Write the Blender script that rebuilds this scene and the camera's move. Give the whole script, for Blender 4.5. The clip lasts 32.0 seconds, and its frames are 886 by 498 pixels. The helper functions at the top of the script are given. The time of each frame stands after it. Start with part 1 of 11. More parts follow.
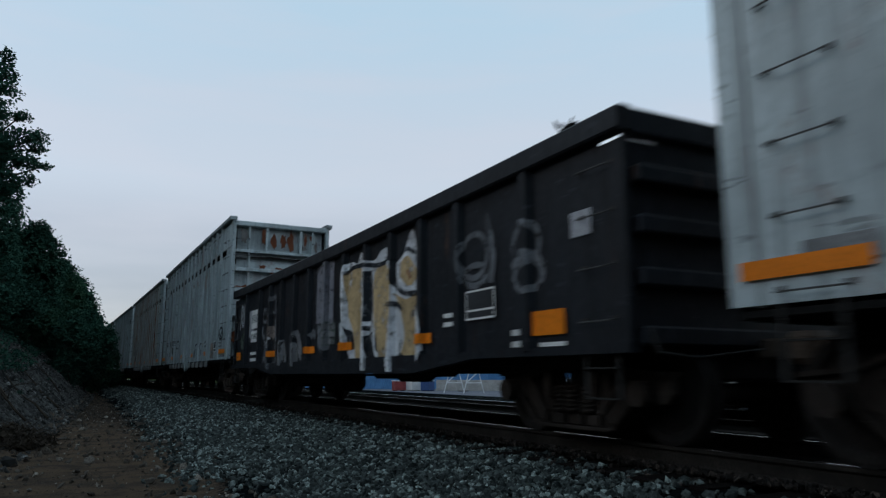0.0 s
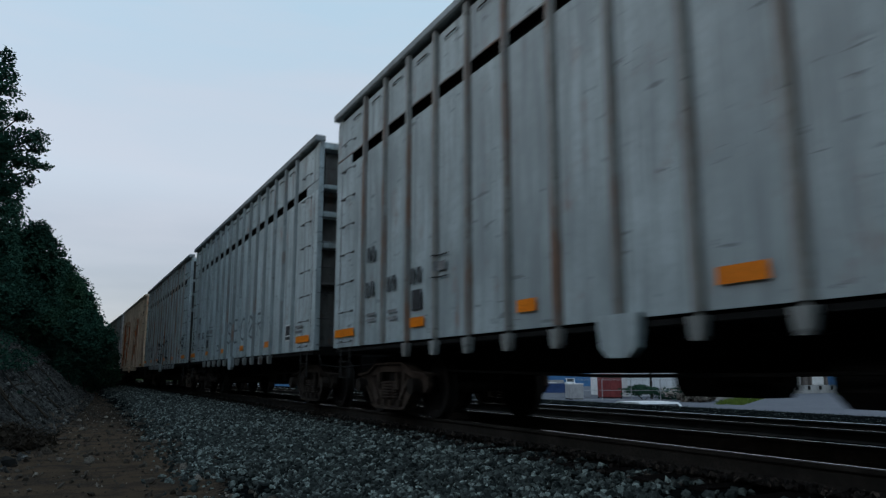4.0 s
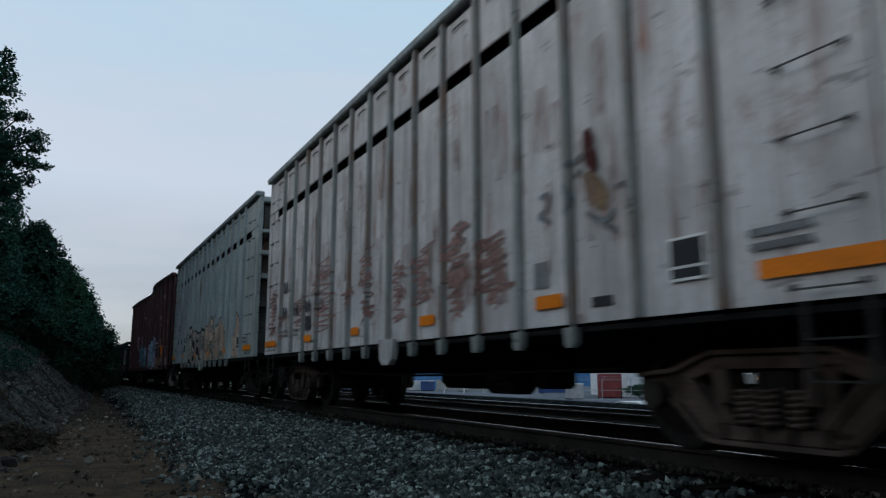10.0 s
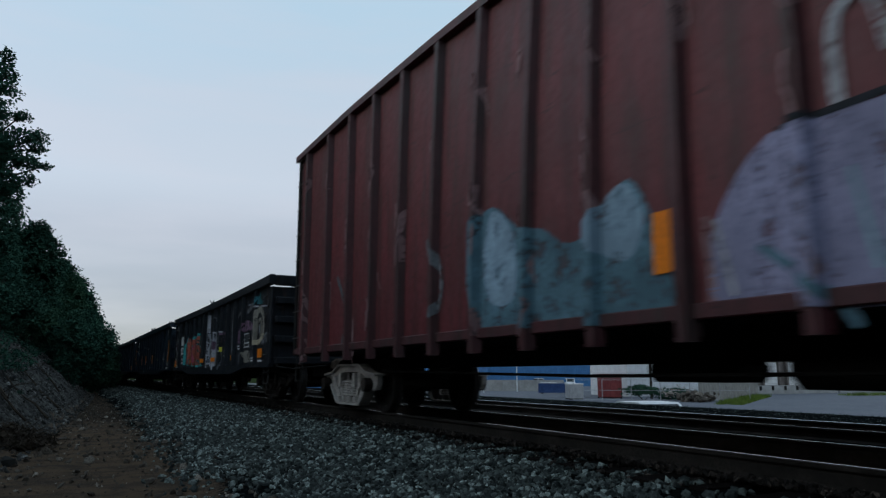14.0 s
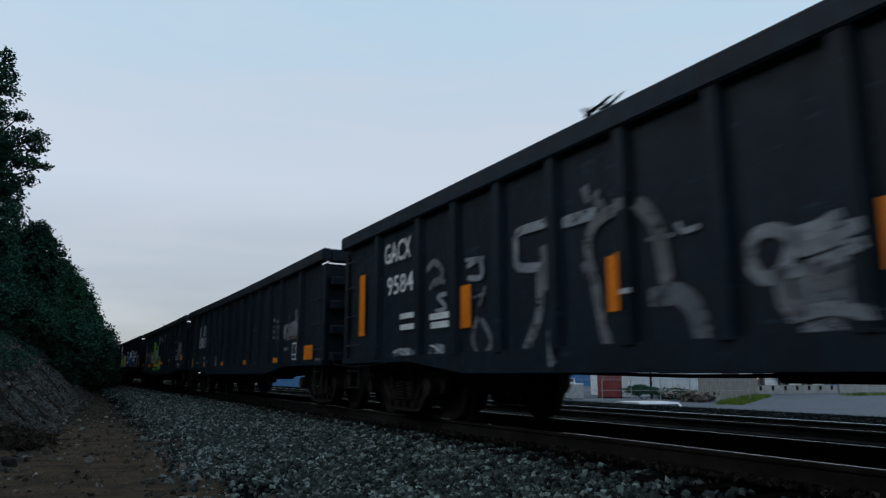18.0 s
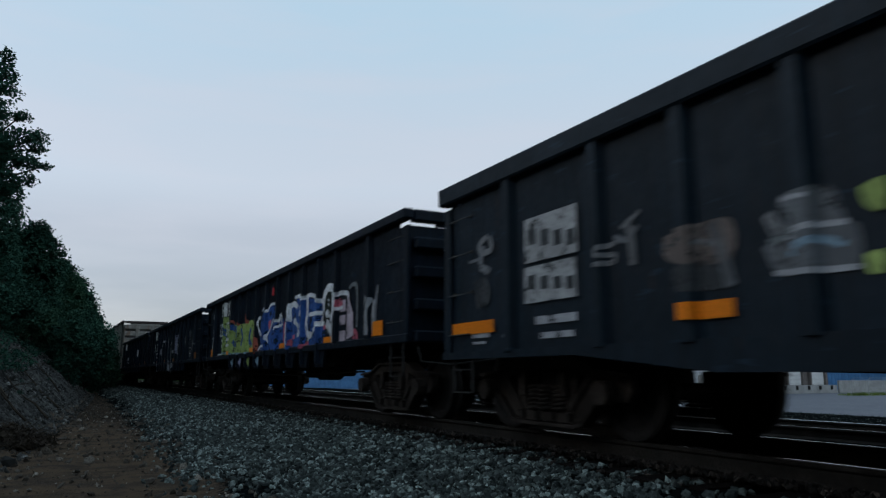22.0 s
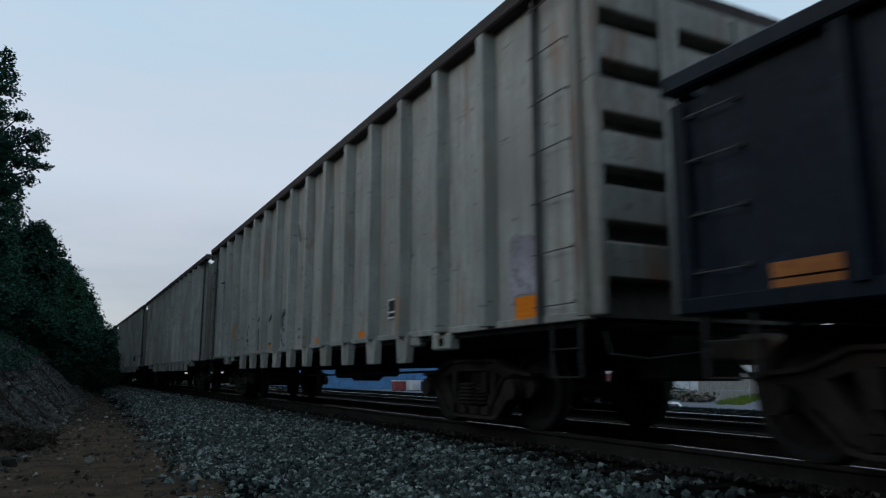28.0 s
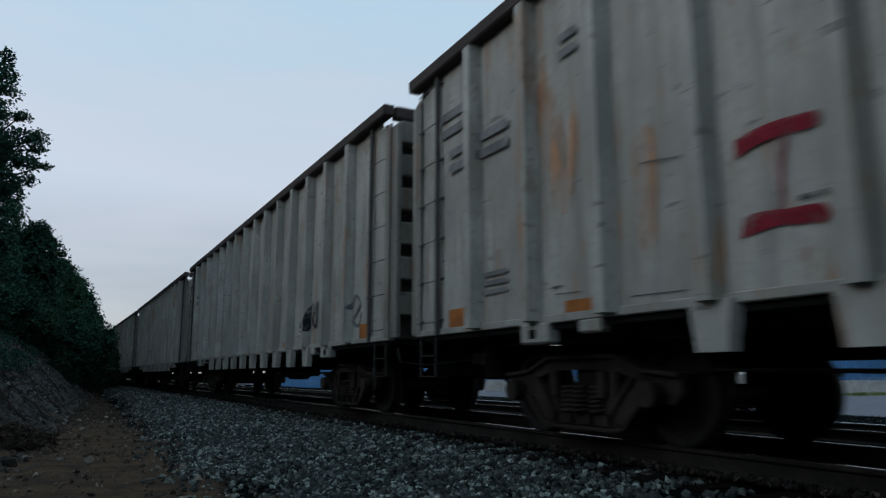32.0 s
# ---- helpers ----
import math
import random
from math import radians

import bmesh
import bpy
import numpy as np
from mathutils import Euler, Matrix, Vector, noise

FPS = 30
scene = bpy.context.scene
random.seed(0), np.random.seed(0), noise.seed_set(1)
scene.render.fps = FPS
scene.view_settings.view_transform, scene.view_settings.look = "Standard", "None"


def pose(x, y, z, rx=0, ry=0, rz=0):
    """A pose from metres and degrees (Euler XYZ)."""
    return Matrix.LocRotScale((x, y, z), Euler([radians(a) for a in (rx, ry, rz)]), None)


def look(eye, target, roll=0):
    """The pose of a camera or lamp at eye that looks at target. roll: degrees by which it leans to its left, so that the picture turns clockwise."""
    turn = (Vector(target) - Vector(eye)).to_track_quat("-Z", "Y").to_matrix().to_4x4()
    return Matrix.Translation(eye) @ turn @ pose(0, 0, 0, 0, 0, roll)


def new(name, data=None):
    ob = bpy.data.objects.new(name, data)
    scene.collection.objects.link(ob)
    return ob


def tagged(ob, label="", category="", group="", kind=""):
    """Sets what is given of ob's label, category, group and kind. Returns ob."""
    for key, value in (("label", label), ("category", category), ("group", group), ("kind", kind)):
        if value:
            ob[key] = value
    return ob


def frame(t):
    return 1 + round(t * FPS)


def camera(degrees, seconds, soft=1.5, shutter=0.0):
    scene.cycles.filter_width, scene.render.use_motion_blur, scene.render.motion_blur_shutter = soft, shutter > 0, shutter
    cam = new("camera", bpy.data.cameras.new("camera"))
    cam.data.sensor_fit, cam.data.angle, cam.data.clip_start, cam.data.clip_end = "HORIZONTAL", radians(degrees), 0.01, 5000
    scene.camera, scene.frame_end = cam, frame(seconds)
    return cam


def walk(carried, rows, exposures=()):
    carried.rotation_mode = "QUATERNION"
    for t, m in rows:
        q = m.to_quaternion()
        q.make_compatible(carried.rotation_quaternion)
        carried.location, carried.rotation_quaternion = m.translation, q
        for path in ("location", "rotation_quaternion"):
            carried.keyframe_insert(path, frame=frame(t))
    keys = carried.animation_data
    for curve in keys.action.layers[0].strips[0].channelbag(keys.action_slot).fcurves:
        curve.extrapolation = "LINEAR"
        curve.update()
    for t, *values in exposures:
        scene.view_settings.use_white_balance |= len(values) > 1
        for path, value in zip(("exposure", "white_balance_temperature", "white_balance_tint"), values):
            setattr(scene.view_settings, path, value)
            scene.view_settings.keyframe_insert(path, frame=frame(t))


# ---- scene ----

from mathutils.geometry import tessellate_polygon

# ---------------------------------------------------------------- camera
EYE = (0.0, 0.0, 1.10)
cam = camera(63.35, 32.0, soft=1.3, shutter=0.33)
CAM_POSE = pose(*EYE, 99.93, 0.0, -27.08)
walk(cam, [(0.0, CAM_POSE), (32.0, CAM_POSE)])

# ---------------------------------------------------------------- world and light
world = bpy.data.worlds.new("dusk_sky")
scene.world = world
world.use_nodes = True
wn, wl = world.node_tree.nodes, world.node_tree.links
wn.clear()
SUN_AZ = 290.0
sky = wn.new("ShaderNodeTexSky")
sky.sky_type = "NISHITA"
sky.sun_disc = False
sky.sun_elevation = radians(16.0)
sky.sun_rotation = radians(SUN_AZ)
sky.altitude = 200
sky.air_density = 1.0
sky.dust_density = 0.6
sky.ozone_density = 1.6
up = wn.new("ShaderNodeSeparateXYZ")
wl.new(wn.new("ShaderNodeTexCoord").outputs["Generated"], up.inputs[0])
haze = wn.new("ShaderNodeValToRGB")
haze.color_ramp.interpolation = "EASE"
stops = haze.color_ramp.elements
stops[1].position = 0.5
for k in (0.08, 0.17, 0.26):
    stops.new(k)
for k, rgb in enumerate(((0.90, 0.97, 1.17), (1.06, 1.13, 1.34), (1.44, 1.52, 1.72), (1.79, 1.97, 2.21), (1.52, 2.05, 2.45))):
    stops[k].color = (*rgb, 1)  # evening haze low down, clear blue above
wl.new(up.outputs["Z"], haze.inputs["Fac"])
tint = wn.new("ShaderNodeMix")
tint.data_type, tint.blend_type = "RGBA", "MIX"
tint.inputs["Factor"].default_value = 0.88
wisp_at = wn.new("ShaderNodeVectorMath")
wisp_at.operation = "MULTIPLY"
wisp_at.inputs[1].default_value = (1.5, 1.5, 9.0)
wl.new(up.inputs[0].links[0].from_socket, wisp_at.inputs[0])
wisp = wn.new("ShaderNodeTexNoise")
wisp.inputs["Scale"].default_value, wisp.inputs["Detail"].default_value = 2.2, 5.0
wl.new(wisp_at.outputs[0], wisp.inputs["Vector"])
thin_cloud = wn.new("ShaderNodeMix")
thin_cloud.data_type, thin_cloud.blend_type = "RGBA", "MIX"
thin_cloud.inputs["B"].default_value = (2.06, 2.02, 2.20, 1)
veil = wn.new("ShaderNodeMapRange")
veil.inputs["From Min"].default_value, veil.inputs["From Max"].default_value = 0.45, 0.75
veil.inputs["To Max"].default_value = 0.35
wl.new(wisp.outputs["Fac"], veil.inputs["Value"])
wl.new(veil.outputs["Result"], thin_cloud.inputs["Factor"])
wl.new(haze.outputs["Color"], thin_cloud.inputs["A"])
wl.new(thin_cloud.outputs["Result"], tint.inputs["B"])
bg = wn.new("ShaderNodeBackground")
bg.inputs["Strength"].default_value = 0.325
wout = wn.new("ShaderNodeOutputWorld")
wl.new(sky.outputs["Color"], tint.inputs["A"])
wl.new(tint.outputs["Result"], bg.inputs["Color"])
wl.new(bg.outputs["Background"], wout.inputs["Surface"])

sun_data = bpy.data.lights.new("sun", "SUN")
sun_data.energy = 0.48
sun_data.angle = radians(30)
sun_data.color = (1.0, 0.93, 0.88)
sun = new("sun", sun_data)
az = radians(SUN_AZ)
sun.matrix_world = look((0, 0, 0), (-math.sin(az), -math.cos(az), -0.29))
scene.view_settings.exposure = 0.0


# ---------------------------------------------------------------- materials
def nodes_of(name):
    m = bpy.data.materials.new(name)
    m.use_nodes = True
    m.node_tree.nodes["Principled BSDF"].inputs["Specular IOR Level"].default_value = 0.18  # dusty, dull surfaces
    return m, m.node_tree.nodes, m.node_tree.links, m.node_tree.nodes["Principled BSDF"]


def noise_node(n, l, coord, scale, detail=4.0, stretch=(1, 1, 1), rough=0.6):
    mp = n.new("ShaderNodeMapping")
    mp.inputs["Scale"].default_value = stretch
    l.new(coord, mp.inputs["Vector"])
    t = n.new("ShaderNodeTexNoise")
    t.inputs["Scale"].default_value = scale
    t.inputs["Detail"].default_value = detail
    t.inputs["Roughness"].default_value = rough
    l.new(mp.outputs["Vector"], t.inputs["Vector"])
    return t.outputs["Fac"]


def ramp(n, l, fac, lo, hi):
    r = n.new("ShaderNodeMapRange")
    r.inputs["From Min"].default_value, r.inputs["From Max"].default_value = lo, hi
    r.interpolation_type = "SMOOTHSTEP"
    l.new(fac, r.inputs["Value"])
    return r.outputs["Result"]


def mix(n, l, fac, a, b, blend="MIX"):
    m = n.new("ShaderNodeMix")
    m.data_type, m.blend_type = "RGBA", blend
    for key, v in (("Factor", fac), ("A", a), ("B", b)):
        if isinstance(v, (int, float)):
            m.inputs[key].default_value = v
        elif isinstance(v, tuple):
            m.inputs[key].default_value = (*v, 1)
        else:
            l.new(v, m.inputs[key])
    return m.outputs["Result"]


def coords(n, l, shift=True):
    """Object space, moved by a random step for each object."""
    tc = n.new("ShaderNodeTexCoord")
    if not shift:
        return tc.outputs["Object"]
    oi = n.new("ShaderNodeObjectInfo")
    mul = n.new("ShaderNodeMath")
    mul.operation, mul.inputs[1].default_value = "MULTIPLY", 91.0
    l.new(oi.outputs["Random"], mul.inputs[0])
    add = n.new("ShaderNodeVectorMath")
    add.operation = "ADD"
    l.new(tc.outputs["Object"], add.inputs[0])
    l.new(mul.outputs[0], add.inputs[1])
    return add.outputs[0]


def bump(n, l, bsdf, height, strength, dist):
    b = n.new("ShaderNodeBump")
    b.inputs["Strength"].default_value, b.inputs["Distance"].default_value = strength, dist
    l.new(height, b.inputs["Height"])
    l.new(b.outputs["Normal"], bsdf.inputs["Normal"])


def plain(name, col, rough=0.7, metal=0.0, var=0.25, scale=6.0, bumpy=0.15, dist=0.01, shift=True):
    m, n, l, b = nodes_of(name)
    c = coords(n, l, shift)
    big = noise_node(n, l, c, scale * 0.25, 3)
    fine = noise_node(n, l, c, scale * 4, 5)
    dark = tuple(x * (1 - var) for x in col)
    light = tuple(min(1, x * (1 + var)) for x in col)
    col1 = mix(n, l, ramp(n, l, big, 0.3, 0.7), dark, light)
    col2 = mix(n, l, ramp(n, l, fine, 0.35, 0.75), col1, tuple(x * 0.7 for x in col))
    l.new(col2, b.inputs["Base Color"])
    b.inputs["Roughness"].default_value, b.inputs["Metallic"].default_value = rough, metal
    if bumpy:
        bump(n, l, b, fine, bumpy, dist)
    return m


def tone(n, l, col, lo, hi):
    """Sheets of one car differ a little in how far they have faded."""
    oi = n.new("ShaderNodeObjectInfo")
    k = n.new("ShaderNodeMapRange")
    k.inputs["To Min"].default_value, k.inputs["To Max"].default_value = lo, hi
    l.new(oi.outputs["Random"], k.inputs["Value"])
    grey = n.new("ShaderNodeCombineColor")
    for c in ("Red", "Green", "Blue"):
        l.new(k.outputs["Result"], grey.inputs[c])
    return mix(n, l, 1.0, col, grey.outputs["Color"], "MULTIPLY")


def times(n, l, a, b):
    k = n.new("ShaderNodeMath")
    k.operation = "MULTIPLY"
    for i, v in enumerate((a, b)):
        if isinstance(v, (int, float)):
            k.inputs[i].default_value = v
        else:
            l.new(v, k.inputs[i])
    return k.outputs[0]


def car_paint(name, col, rust=0.25, rust_col=(0.20, 0.075, 0.035), grime=0.45, streak=1.0, rough=0.5):
    """Old freight car paint: faded sheets, thin dirt runs, scuffs, chips, and rust that runs down."""
    m, n, l, b = nodes_of(name)
    c = coords(n, l)
    dark = max(col) < 0.06  # dust shows pale on the black cars
    b.inputs["Specular IOR Level"].default_value = 0.18 if dark else 0.5
    fade = noise_node(n, l, c, 0.9, 4)
    fine = noise_node(n, l, c, 14.0, 6)
    runs = noise_node(n, l, c, 3.0, 5, (1.0, 2.2, 0.16))
    drips = noise_node(n, l, c, 9.0, 4, (1.0, 2.0, 0.09), 0.55)
    spots = noise_node(n, l, c, 2.0, 6, (1.0, 1.0, 0.55), 0.7)
    scuff = noise_node(n, l, c, 5.0, 7, (1.0, 0.6, 1.5), 0.7)
    dash = noise_node(n, l, c, 4.2, 5, (1.0, 0.55, 2.6), 0.55)
    chip = noise_node(n, l, c, 17.0, 5, (1.0, 1.0, 0.7), 0.7)
    shade = lambda k: tuple(min(1, x * k) for x in col)
    base = mix(n, l, ramp(n, l, fade, 0.3, 0.7), shade(0.78), shade(1.16))
    base = tone(n, l, base, 0.90, 1.08)
    dirty = mix(n, l, times(n, l, ramp(n, l, runs, 0.46, 0.66), 0.8), base, shade(1 - grime))
    dirty = mix(n, l, times(n, l, ramp(n, l, drips, 0.56, 0.66), 0.5), dirty, shade(1.9 if dark else 1 - grime * 1.1))
    grit = mix(n, l, times(n, l, ramp(n, l, fine, 0.45, 0.8), 0.8), dirty, shade(1 - grime * 0.7))
    grit = mix(n, l, ramp(n, l, scuff, 0.62, 0.68), grit, shade(1.7 if dark else 0.60))
    grit = mix(n, l, times(n, l, ramp(n, l, dash, 0.655, 0.675), 0.75), grit, shade(2.3 if dark else 0.36))
    stain = noise_node(n, l, c, 1.7, 8, (1.0, 1.25, 0.8), 0.75)
    grit = mix(n, l, ramp(n, l, stain, 0.56, 0.66 + 0.1 * (1 - min(1, rust * 2))), grit, (0.011, 0.0165, 0.0225) if dark else tuple(0.42 * x + 0.5 * y for x, y in zip(col, rust_col)))
    grit = mix(n, l, ramp(n, l, chip, 0.685, 0.72), grit, tuple(0.42 * x + 0.3 * y for x, y in zip(rust_col, col)))
    mask = times(n, l, ramp(n, l, runs, 0.62 - 0.22 * rust * streak, 0.80 - 0.16 * rust * streak), ramp(n, l, spots, 0.60 - 0.26 * rust, 0.70 - 0.12 * rust))
    rusty = mix(n, l, mask, grit, mix(n, l, fine, rust_col, tuple(x * 1.9 for x in rust_col)))
    l.new(rusty, b.inputs["Base Color"])
    rr = n.new("ShaderNodeMapRange")
    rr.inputs["To Min"].default_value, rr.inputs["To Max"].default_value = rough - 0.1, min(1, rough + 0.25)
    l.new(fine, rr.inputs["Value"])
    l.new(rr.outputs["Result"], b.inputs["Roughness"])
    dent = noise_node(n, l, c, 1.6, 3, (1.0, 1.0, 0.8))
    bump(n, l, b, dent, 0.5, 0.06)
    return m


def ground_mat(name, cols, scale=1.0, rough=0.95, dist=0.05):
    m, n, l, b = nodes_of(name)
    c = coords(n, l, False)
    big = noise_node(n, l, c, 0.35 * scale, 5)
    mid = noise_node(n, l, c, 3.0 * scale, 6)
    fine = noise_node(n, l, c, 22.0 * scale, 6)
    a = mix(n, l, ramp(n, l, big, 0.35, 0.65), cols[0], cols[1])
    a = mix(n, l, ramp(n, l, mid, 0.45, 0.7), a, cols[2])
    a = mix(n, l, ramp(n, l, fine, 0.4, 0.75), a, tuple(x * 0.6 for x in cols[0]))
    l.new(a, b.inputs["Base Color"])
    b.inputs["Roughness"].default_value = rough
    bump(n, l, b, fine, 0.6, dist)
    return m


def stone_mat(name, lo, hi, rough=0.85):
    m, n, l, b = nodes_of(name)
    g = n.new("ShaderNodeNewGeometry")
    c = coords(n, l, False)
    fine = noise_node(n, l, c, 40.0, 4)
    r = n.new("ShaderNodeValToRGB")
    r.color_ramp.elements[0].color = (*lo, 1)
    r.color_ramp.elements[1].color = (*hi, 1)
    e = r.color_ramp.elements.new(0.75)
    e.color = (*[(x * 0.78 + y * 0.22) for x, y in zip(lo, hi)], 1)
    r.color_ramp.elements[0].position = 0.05
    l.new(g.outputs["Random Per Island"], r.inputs["Fac"])
    l.new(mix(n, l, ramp(n, l, fine, 0.3, 0.8), r.outputs["Color"], tuple(x * 0.8 for x in lo)), b.inputs["Base Color"])
    b.inputs["Roughness"].default_value = rough
    return m


def leaf_mat(name, lo, hi):
    m, n, l, b = nodes_of(name)
    g = n.new("ShaderNodeNewGeometry")
    c = coords(n, l, False)
    big = noise_node(n, l, c, 0.5, 3)
    col = mix(n, l, g.outputs["Random Per Island"], lo, hi)
    l.new(mix(n, l, ramp(n, l, big, 0.35, 0.7), col, tuple(x * 0.6 for x in lo)), b.inputs["Base Color"])
    b.inputs["Roughness"].default_value = 1.0
    b.inputs["Specular IOR Level"].default_value = 0.02
    return m


M_STONE = stone_mat("ballast_stone", (0.010, 0.0145, 0.0145), (0.37, 0.435, 0.405))
M_CINDER = stone_mat("fouled_stone", (0.009, 0.0075, 0.0065), (0.10, 0.078, 0.064))
M_PEBBLE = stone_mat("pebble", (0.044, 0.036, 0.029), (0.36, 0.32, 0.27))
M_ROCK = stone_mat("bank_rock", (0.018, 0.0185, 0.0180), (0.25, 0.252, 0.240))
M_TIE = plain("creosoted_wood", (0.0085, 0.007, 0.0065), 0.9, 0, 0.4, 10, 0.6, 0.02)
M_RAIL = plain("rusty_rail", (0.024, 0.0205, 0.0175), 0.85, 0.1, 0.55, 9, 0.5, 0.006)
M_RAILTOP = plain("polished_rail", (0.80, 0.82, 0.83), 0.18, 1.0, 0.12, 30, 0.02, 0.001)
M_PLATE = plain("tie_plate_steel", (0.020, 0.014, 0.011), 0.85, 0.1, 0.3, 20)
M_ASPHALT = ground_mat("asphalt_lot", ((0.125, 0.135, 0.160), (0.105, 0.112, 0.135), (0.150, 0.160, 0.185)), 0.5, 0.9, 0.01)
M_LEAF_D = leaf_mat("dark_leaves", (0.024, 0.070, 0.053), (0.042, 0.104, 0.070))
M_LEAF_L = leaf_mat("light_leaves", (0.033, 0.087, 0.058), (0.054, 0.122, 0.072))
M_BARK = plain("bark", (0.035, 0.030, 0.025), 0.95, 0, 0.4, 8, 0.8, 0.03)
M_TWIG = plain("dry_twig", (0.040, 0.031, 0.023), 0.95, 0, 0.4, 12)
M_TRUCK = plain("bogie_grime", (0.036, 0.029, 0.025), 0.9, 0.0, 0.55, 7, 0.5, 0.02)
# grime plus recess shade behind the side frames, both in this colour
M_BOLSTER = plain("grimy_shaded_bolster", (0.014, 0.012, 0.011), 0.9, 0.0, 0.4, 7, 0.3, 0.01)
M_COUPLER = plain("coupler_casting", (0.085, 0.065, 0.052), 0.8, 0.1, 0.45, 9, 0.4, 0.01)
M_TRUCK_TAN = plain("bogie_rusty_dust", (0.078, 0.058, 0.048), 0.9, 0.0, 0.55, 7, 0.5, 0.02)
M_TRUCK_PALE = plain("bogie_dusty", (0.46, 0.43, 0.40), 0.9, 0.0, 0.3, 7, 0.3, 0.01)
M_WHEEL = plain("wheel_steel", (0.020, 0.018, 0.017), 0.75, 0.2, 0.35, 9, 0.2, 0.005)
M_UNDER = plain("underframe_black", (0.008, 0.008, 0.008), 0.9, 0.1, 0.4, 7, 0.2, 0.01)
M_GRAB = plain("grab_iron_steel", (0.085, 0.085, 0.085), 0.6, 0.2, 0.3, 20)
M_LUG = plain("bracket_grime", (0.050, 0.046, 0.043), 0.85, 0.0, 0.4, 20)
M_STEP = plain("step_iron", (0.030, 0.029, 0.028), 0.8, 0.1, 0.3, 20)
M_ORANGE = plain("orange_reflector", (0.85, 0.23, 0.012), 0.45, 0, 0.12, 8, 0.05)
M_ORANGE_OLD = plain("faded_reflector", (0.36, 0.13, 0.035), 0.6, 0, 0.3, 8, 0.05)
M_YELLOW = plain("yellow_label", (0.62, 0.58, 0.06), 0.5, 0, 0.15, 8, 0.05)
M_WHITE = plain("white_lettering", (0.78, 0.78, 0.76), 0.7, 0, 0.25, 9, 0.05)
M_GREYLET = plain("worn_lettering", (0.20, 0.205, 0.21), 0.8, 0, 0.35, 9, 0.05)
M_BLACKLET = plain("black_lettering", (0.040, 0.042, 0.046), 0.8, 0, 0.35, 9, 0.05)

# ---------------------------------------------------------------- mesh helpers
CACHE = {}


def finish(name, bm, material, smooth=False):
    me = bpy.data.meshes.new(name)
    bm.to_mesh(me)
    bm.free()
    me.materials.append(material)
    if smooth:
        me.polygons.foreach_set("use_smooth", [True] * len(me.polygons))
    return me


def put(name, me, parent=None, at=(0, 0, 0), label="", rot=None):
    ob = new(name, me)
    ob.location = at
    if rot:
        ob.rotation_euler = rot
    if parent is not None:
        ob.parent = parent
    if label:
        ob["label"] = label
    return ob


def part(name, bm, material, parent, label=""):
    return put(name, finish(name, bm, material), parent, label=label)


def add_box(bm, x0, x1, y0, y1, z0, z1, bevel=0.0):
    vs = [bm.verts.new(p) for p in ((x0, y0, z0), (x1, y0, z0), (x1, y1, z0), (x0, y1, z0), (x0, y0, z1), (x1, y0, z1), (x1, y1, z1), (x0, y1, z1))]
    fs = [bm.faces.new([vs[i] for i in f]) for f in ((3, 2, 1, 0), (4, 5, 6, 7), (0, 1, 5, 4), (1, 2, 6, 5), (2, 3, 7, 6), (3, 0, 4, 7))]
    if bevel:
        es = {e for f in fs for e in f.edges}
        bmesh.ops.bevel(bm, geom=list(es), offset=bevel, segments=1, affect="EDGES")
    return vs


def box_mesh(name, sx, sy, sz, material, bevel=0.01):
    """A bevelled box about its centre; alike boxes share one mesh."""
    key = ("box", round(sx, 3), round(sy, 3), round(sz, 3), material.name, bevel)
    if key not in CACHE:
        bm = bmesh.new()
        add_box(bm, -sx / 2, sx / 2, -sy / 2, sy / 2, -sz / 2, sz / 2, min(bevel, sx / 3, sy / 3, sz / 3))
        CACHE[key] = finish(name, bm, material)
    return CACHE[key]


def box(name, x0, x1, y0, y1, z0, z1, material, parent, label="", bevel=0.01):
    return put(name, box_mesh(name, x1 - x0, y1 - y0, z1 - z0, material, bevel), parent, ((x0 + x1) / 2, (y0 + y1) / 2, (z0 + z1) / 2), label)


def add_tube(bm, points, radius, sides=6, cap=True):
    """A tube along points; radius is one number or one for each point."""
    pts = [Vector(p) for p in points]
    rings = []
    for i, p in enumerate(pts):
        d = (pts[min(i + 1, len(pts) - 1)] - pts[max(i - 1, 0)]).normalized()
        side = d.cross(Vector((0, 0, 1)) if abs(d.z) < 0.9 else Vector((1, 0, 0))).normalized()
        up = side.cross(d)
        r = radius[i] if isinstance(radius, (list, tuple)) else radius
        rings.append([bm.verts.new(p + r * (math.cos(a) * side + math.sin(a) * up)) for a in (2 * math.pi * k / sides for k in range(sides))])
    for a, b in zip(rings, rings[1:]):
        for k in range(sides):
            bm.faces.new((a[k], a[(k + 1) % sides], b[(k + 1) % sides], b[k]))
    if cap:
        bm.faces.new(rings[0][::-1])
        bm.faces.new(rings[-1])


def add_prism(bm, outline, x0, x1):
    """An outline of (y, z) drawn out from x0 to x1."""
    a = [bm.verts.new((x0, y, z)) for y, z in outline]
    b = [bm.verts.new((x1, y, z)) for y, z in outline]
    n = len(a)
    for i in range(n):
        bm.faces.new((a[i], a[(i + 1) % n], b[(i + 1) % n], b[i]))
    for tri in tessellate_polygon([[Vector((y, z, 0)) for y, z in outline]]):
        bm.faces.new([a[i] for i in tri])
        bm.faces.new([b[i] for i in reversed(tri)])
    bmesh.ops.recalc_face_normals(bm, faces=bm.faces[:])


